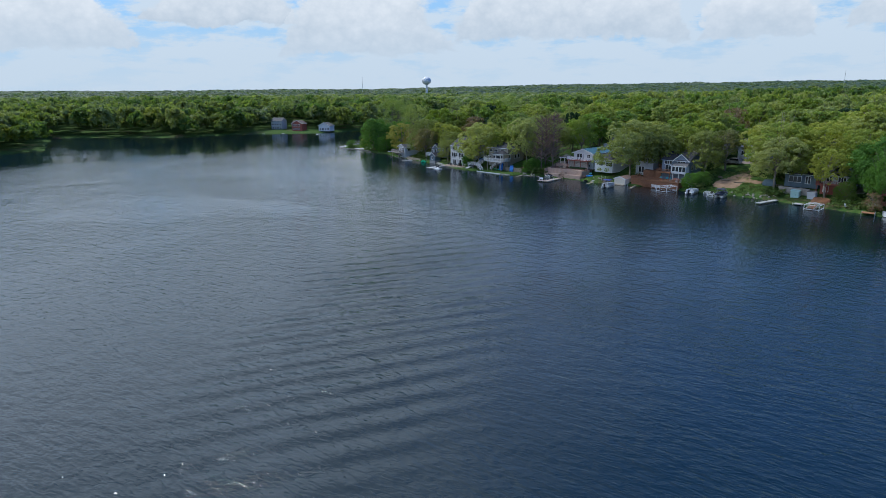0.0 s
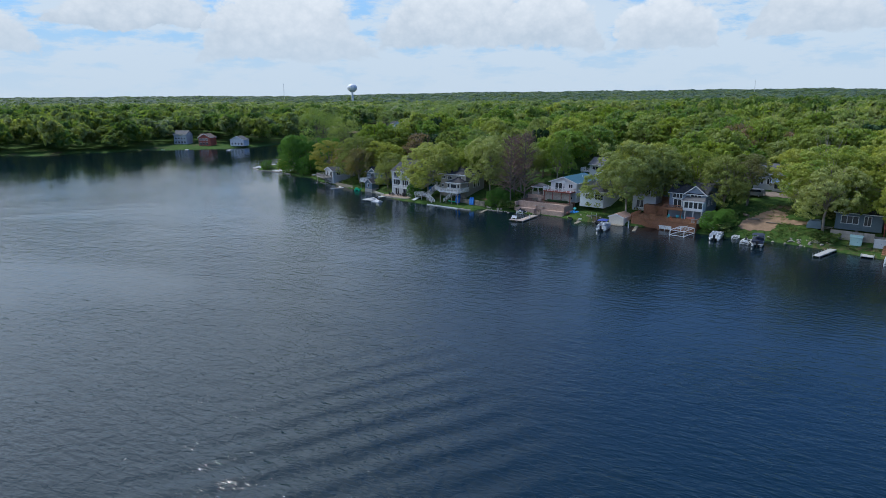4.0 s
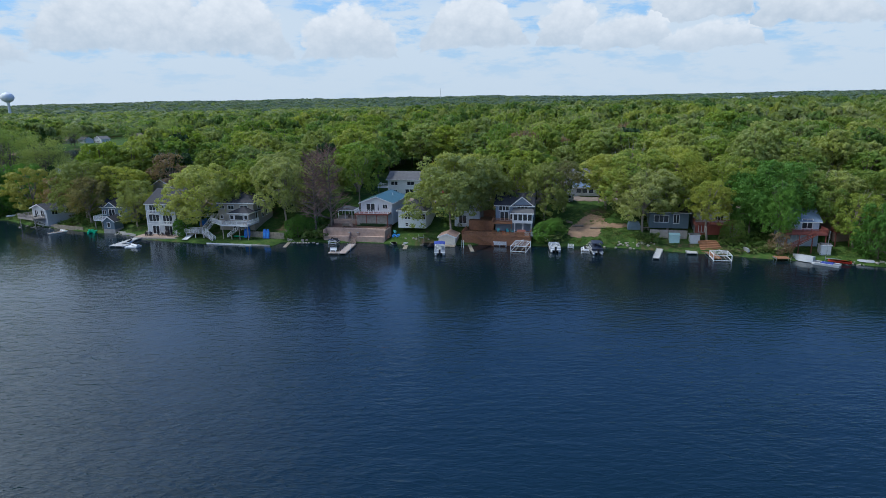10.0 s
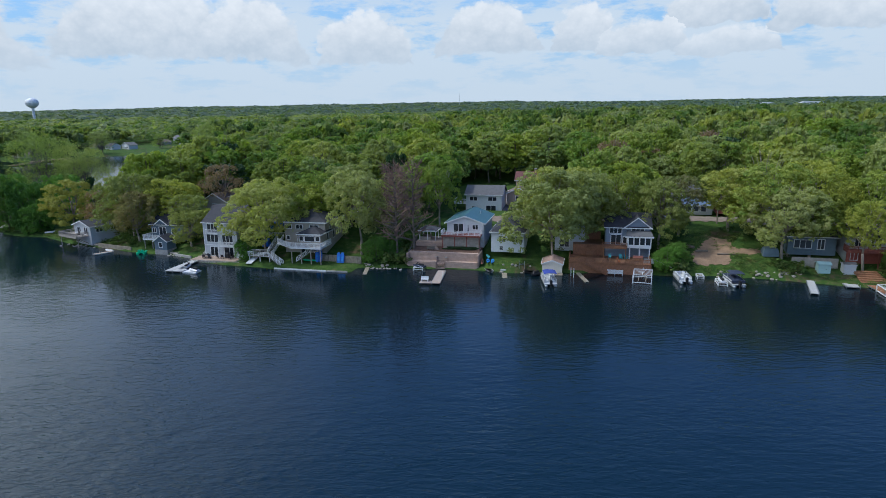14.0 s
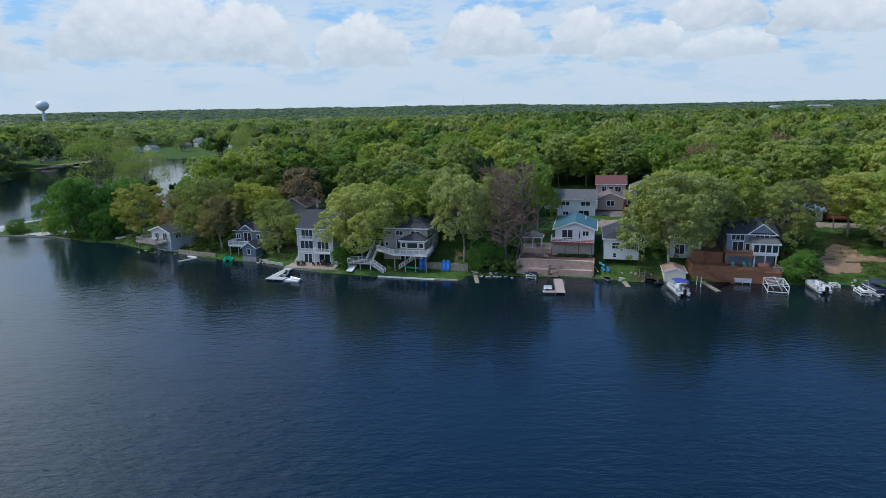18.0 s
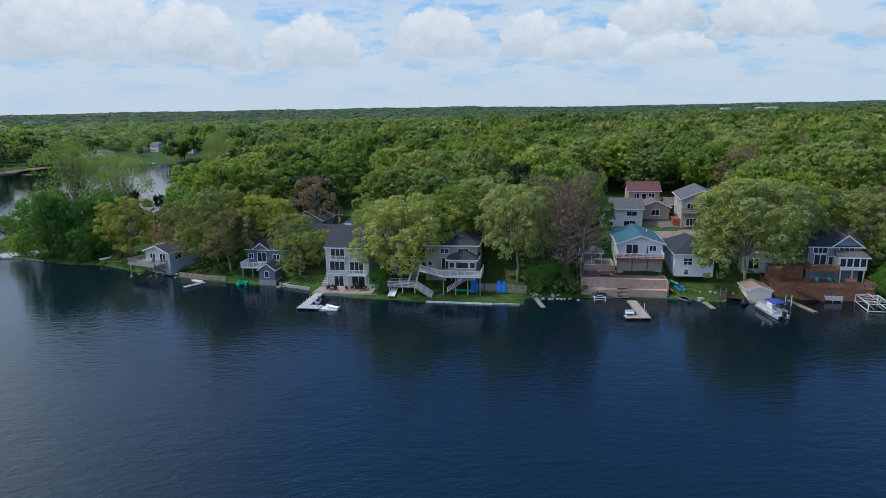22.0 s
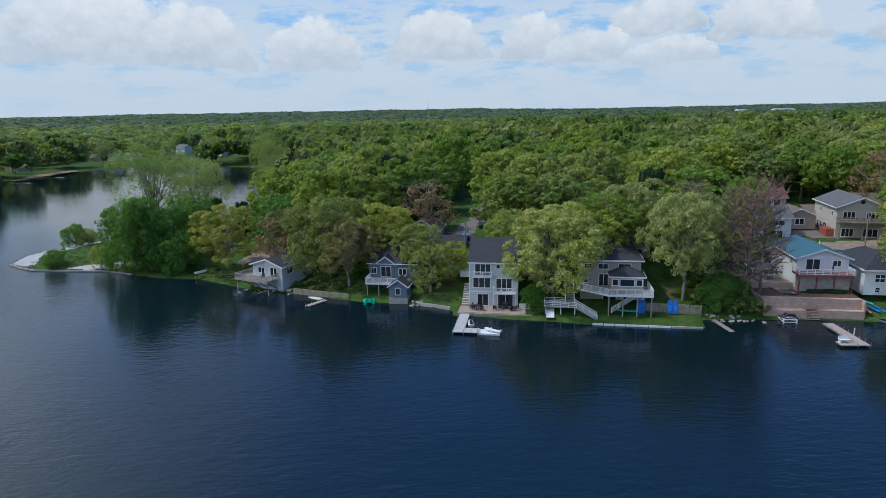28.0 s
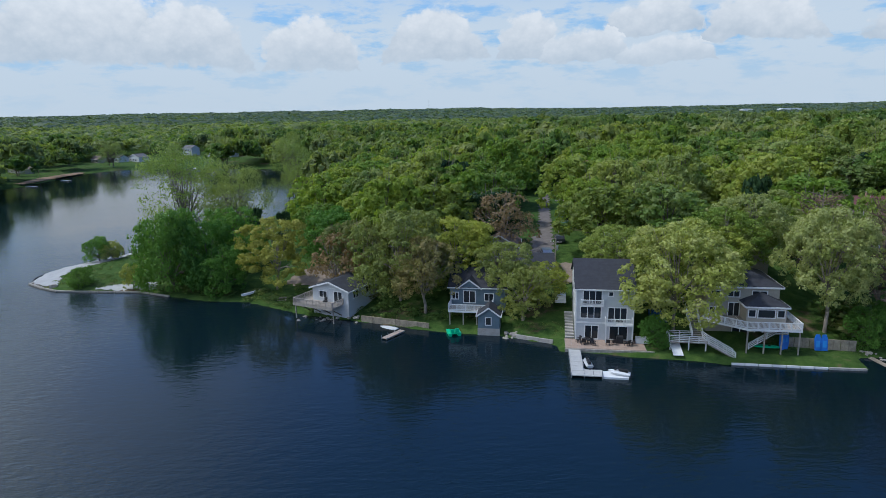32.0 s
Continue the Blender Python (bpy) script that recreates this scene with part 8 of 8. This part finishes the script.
undergrowth("bank_shrubs", [(-84, -79.2, 189.4, 200, 46, 1.2, 3.0), (-148, -139, 186, 197, 60, 1.2, 3.4), (-43, -33, 185.4, 194, 44, 0.8, 2.2), (-3, 14, 179.5, 187, 46, 1.0, 2.8), (14, 34, 178, 188, 40, 1.0, 3.0),
                            (-225, -200, 196, 207, 60, 0.8, 2.2), (-176, -160, 194.5, 201, 34, 0.8, 1.8), (-62, -57, 190.5, 194, 14, 0.8, 2.0), (-252, -238, 200, 206, 30, 0.6, 1.6), (-110, -98, 196, 203, 24, 0.8, 2.0),
                            (-70, -56, 203, 209, 26, 0.8, 1.8), (-272, -254, 202, 207, 26, 0.8, 2.0), (-226, -204, 191.6, 196, 50, 0.5, 1.5), (-246, -238, 195, 201, 24, 0.5, 1.4), (-189, -178, 187, 190, 10, 0.4, 0.9), (-100, -84, 203, 212, 40, 0.8, 2.2)], "leafy shrubs and saplings on the shore bank")
undergrowth("tall_grass", [(-70, -58, 191.4, 197, 110, 0.4, 0.9), (-79, -66, 190.2, 192.6, 70, 0.3, 0.7), (-79, -58, 198.5, 208, 130, 0.3, 0.8), (-56, -33, 186.5, 196, 90, 0.3, 0.8), (-34, -12, 182.5, 189, 100, 0.3, 0.8),
                           (-300, -276, 207, 214, 130, 0.3, 0.7), (-299, -285, 213, 234, 150, 0.3, 0.7), (-236, -226, 193, 197, 40, 0.3, 0.8), (-198, -190, 187.2, 191, 40, 0.2, 0.5), (-119, -109, 186.4, 190, 40, 0.2, 0.45), (-160, -148, 184.4, 187, 40, 0.2, 0.45), (-252, -238, 197, 202, 60, 0.3, 0.8)],
            "rough grass and weeds on the shore bank", 36, 1.6)

o = thing("shore_edging", -305.0, 208.6, 0.0, "dark pipe edging round the sandy point", "edging")
rim = [(3.5, -2.2), (0.0, 0.0), (-2.6, 3.6), (-3.6, 8.0), (-3.4, 13.5), (-0.6, 21.4), (2.8, 30.0)]
for p, q in zip(rim, rim[1:]):
    part("pipe", Mesh().tube((p[0], p[1], 0.12), (q[0], q[1], 0.12), 0.14, 0.14, 6), "dark_metal", o)
for x, y, h in ((-301.8, 235.6, 2.2), (-300.2, 236.6, 1.2)):
    lone("mooring_post", Mesh().tube((0, 0, -0.5), (0, 0, h), 0.2, 0.16, 8), "bark", "dark timber post on the point's bank", "post", x=x, y=y, z=0.3)
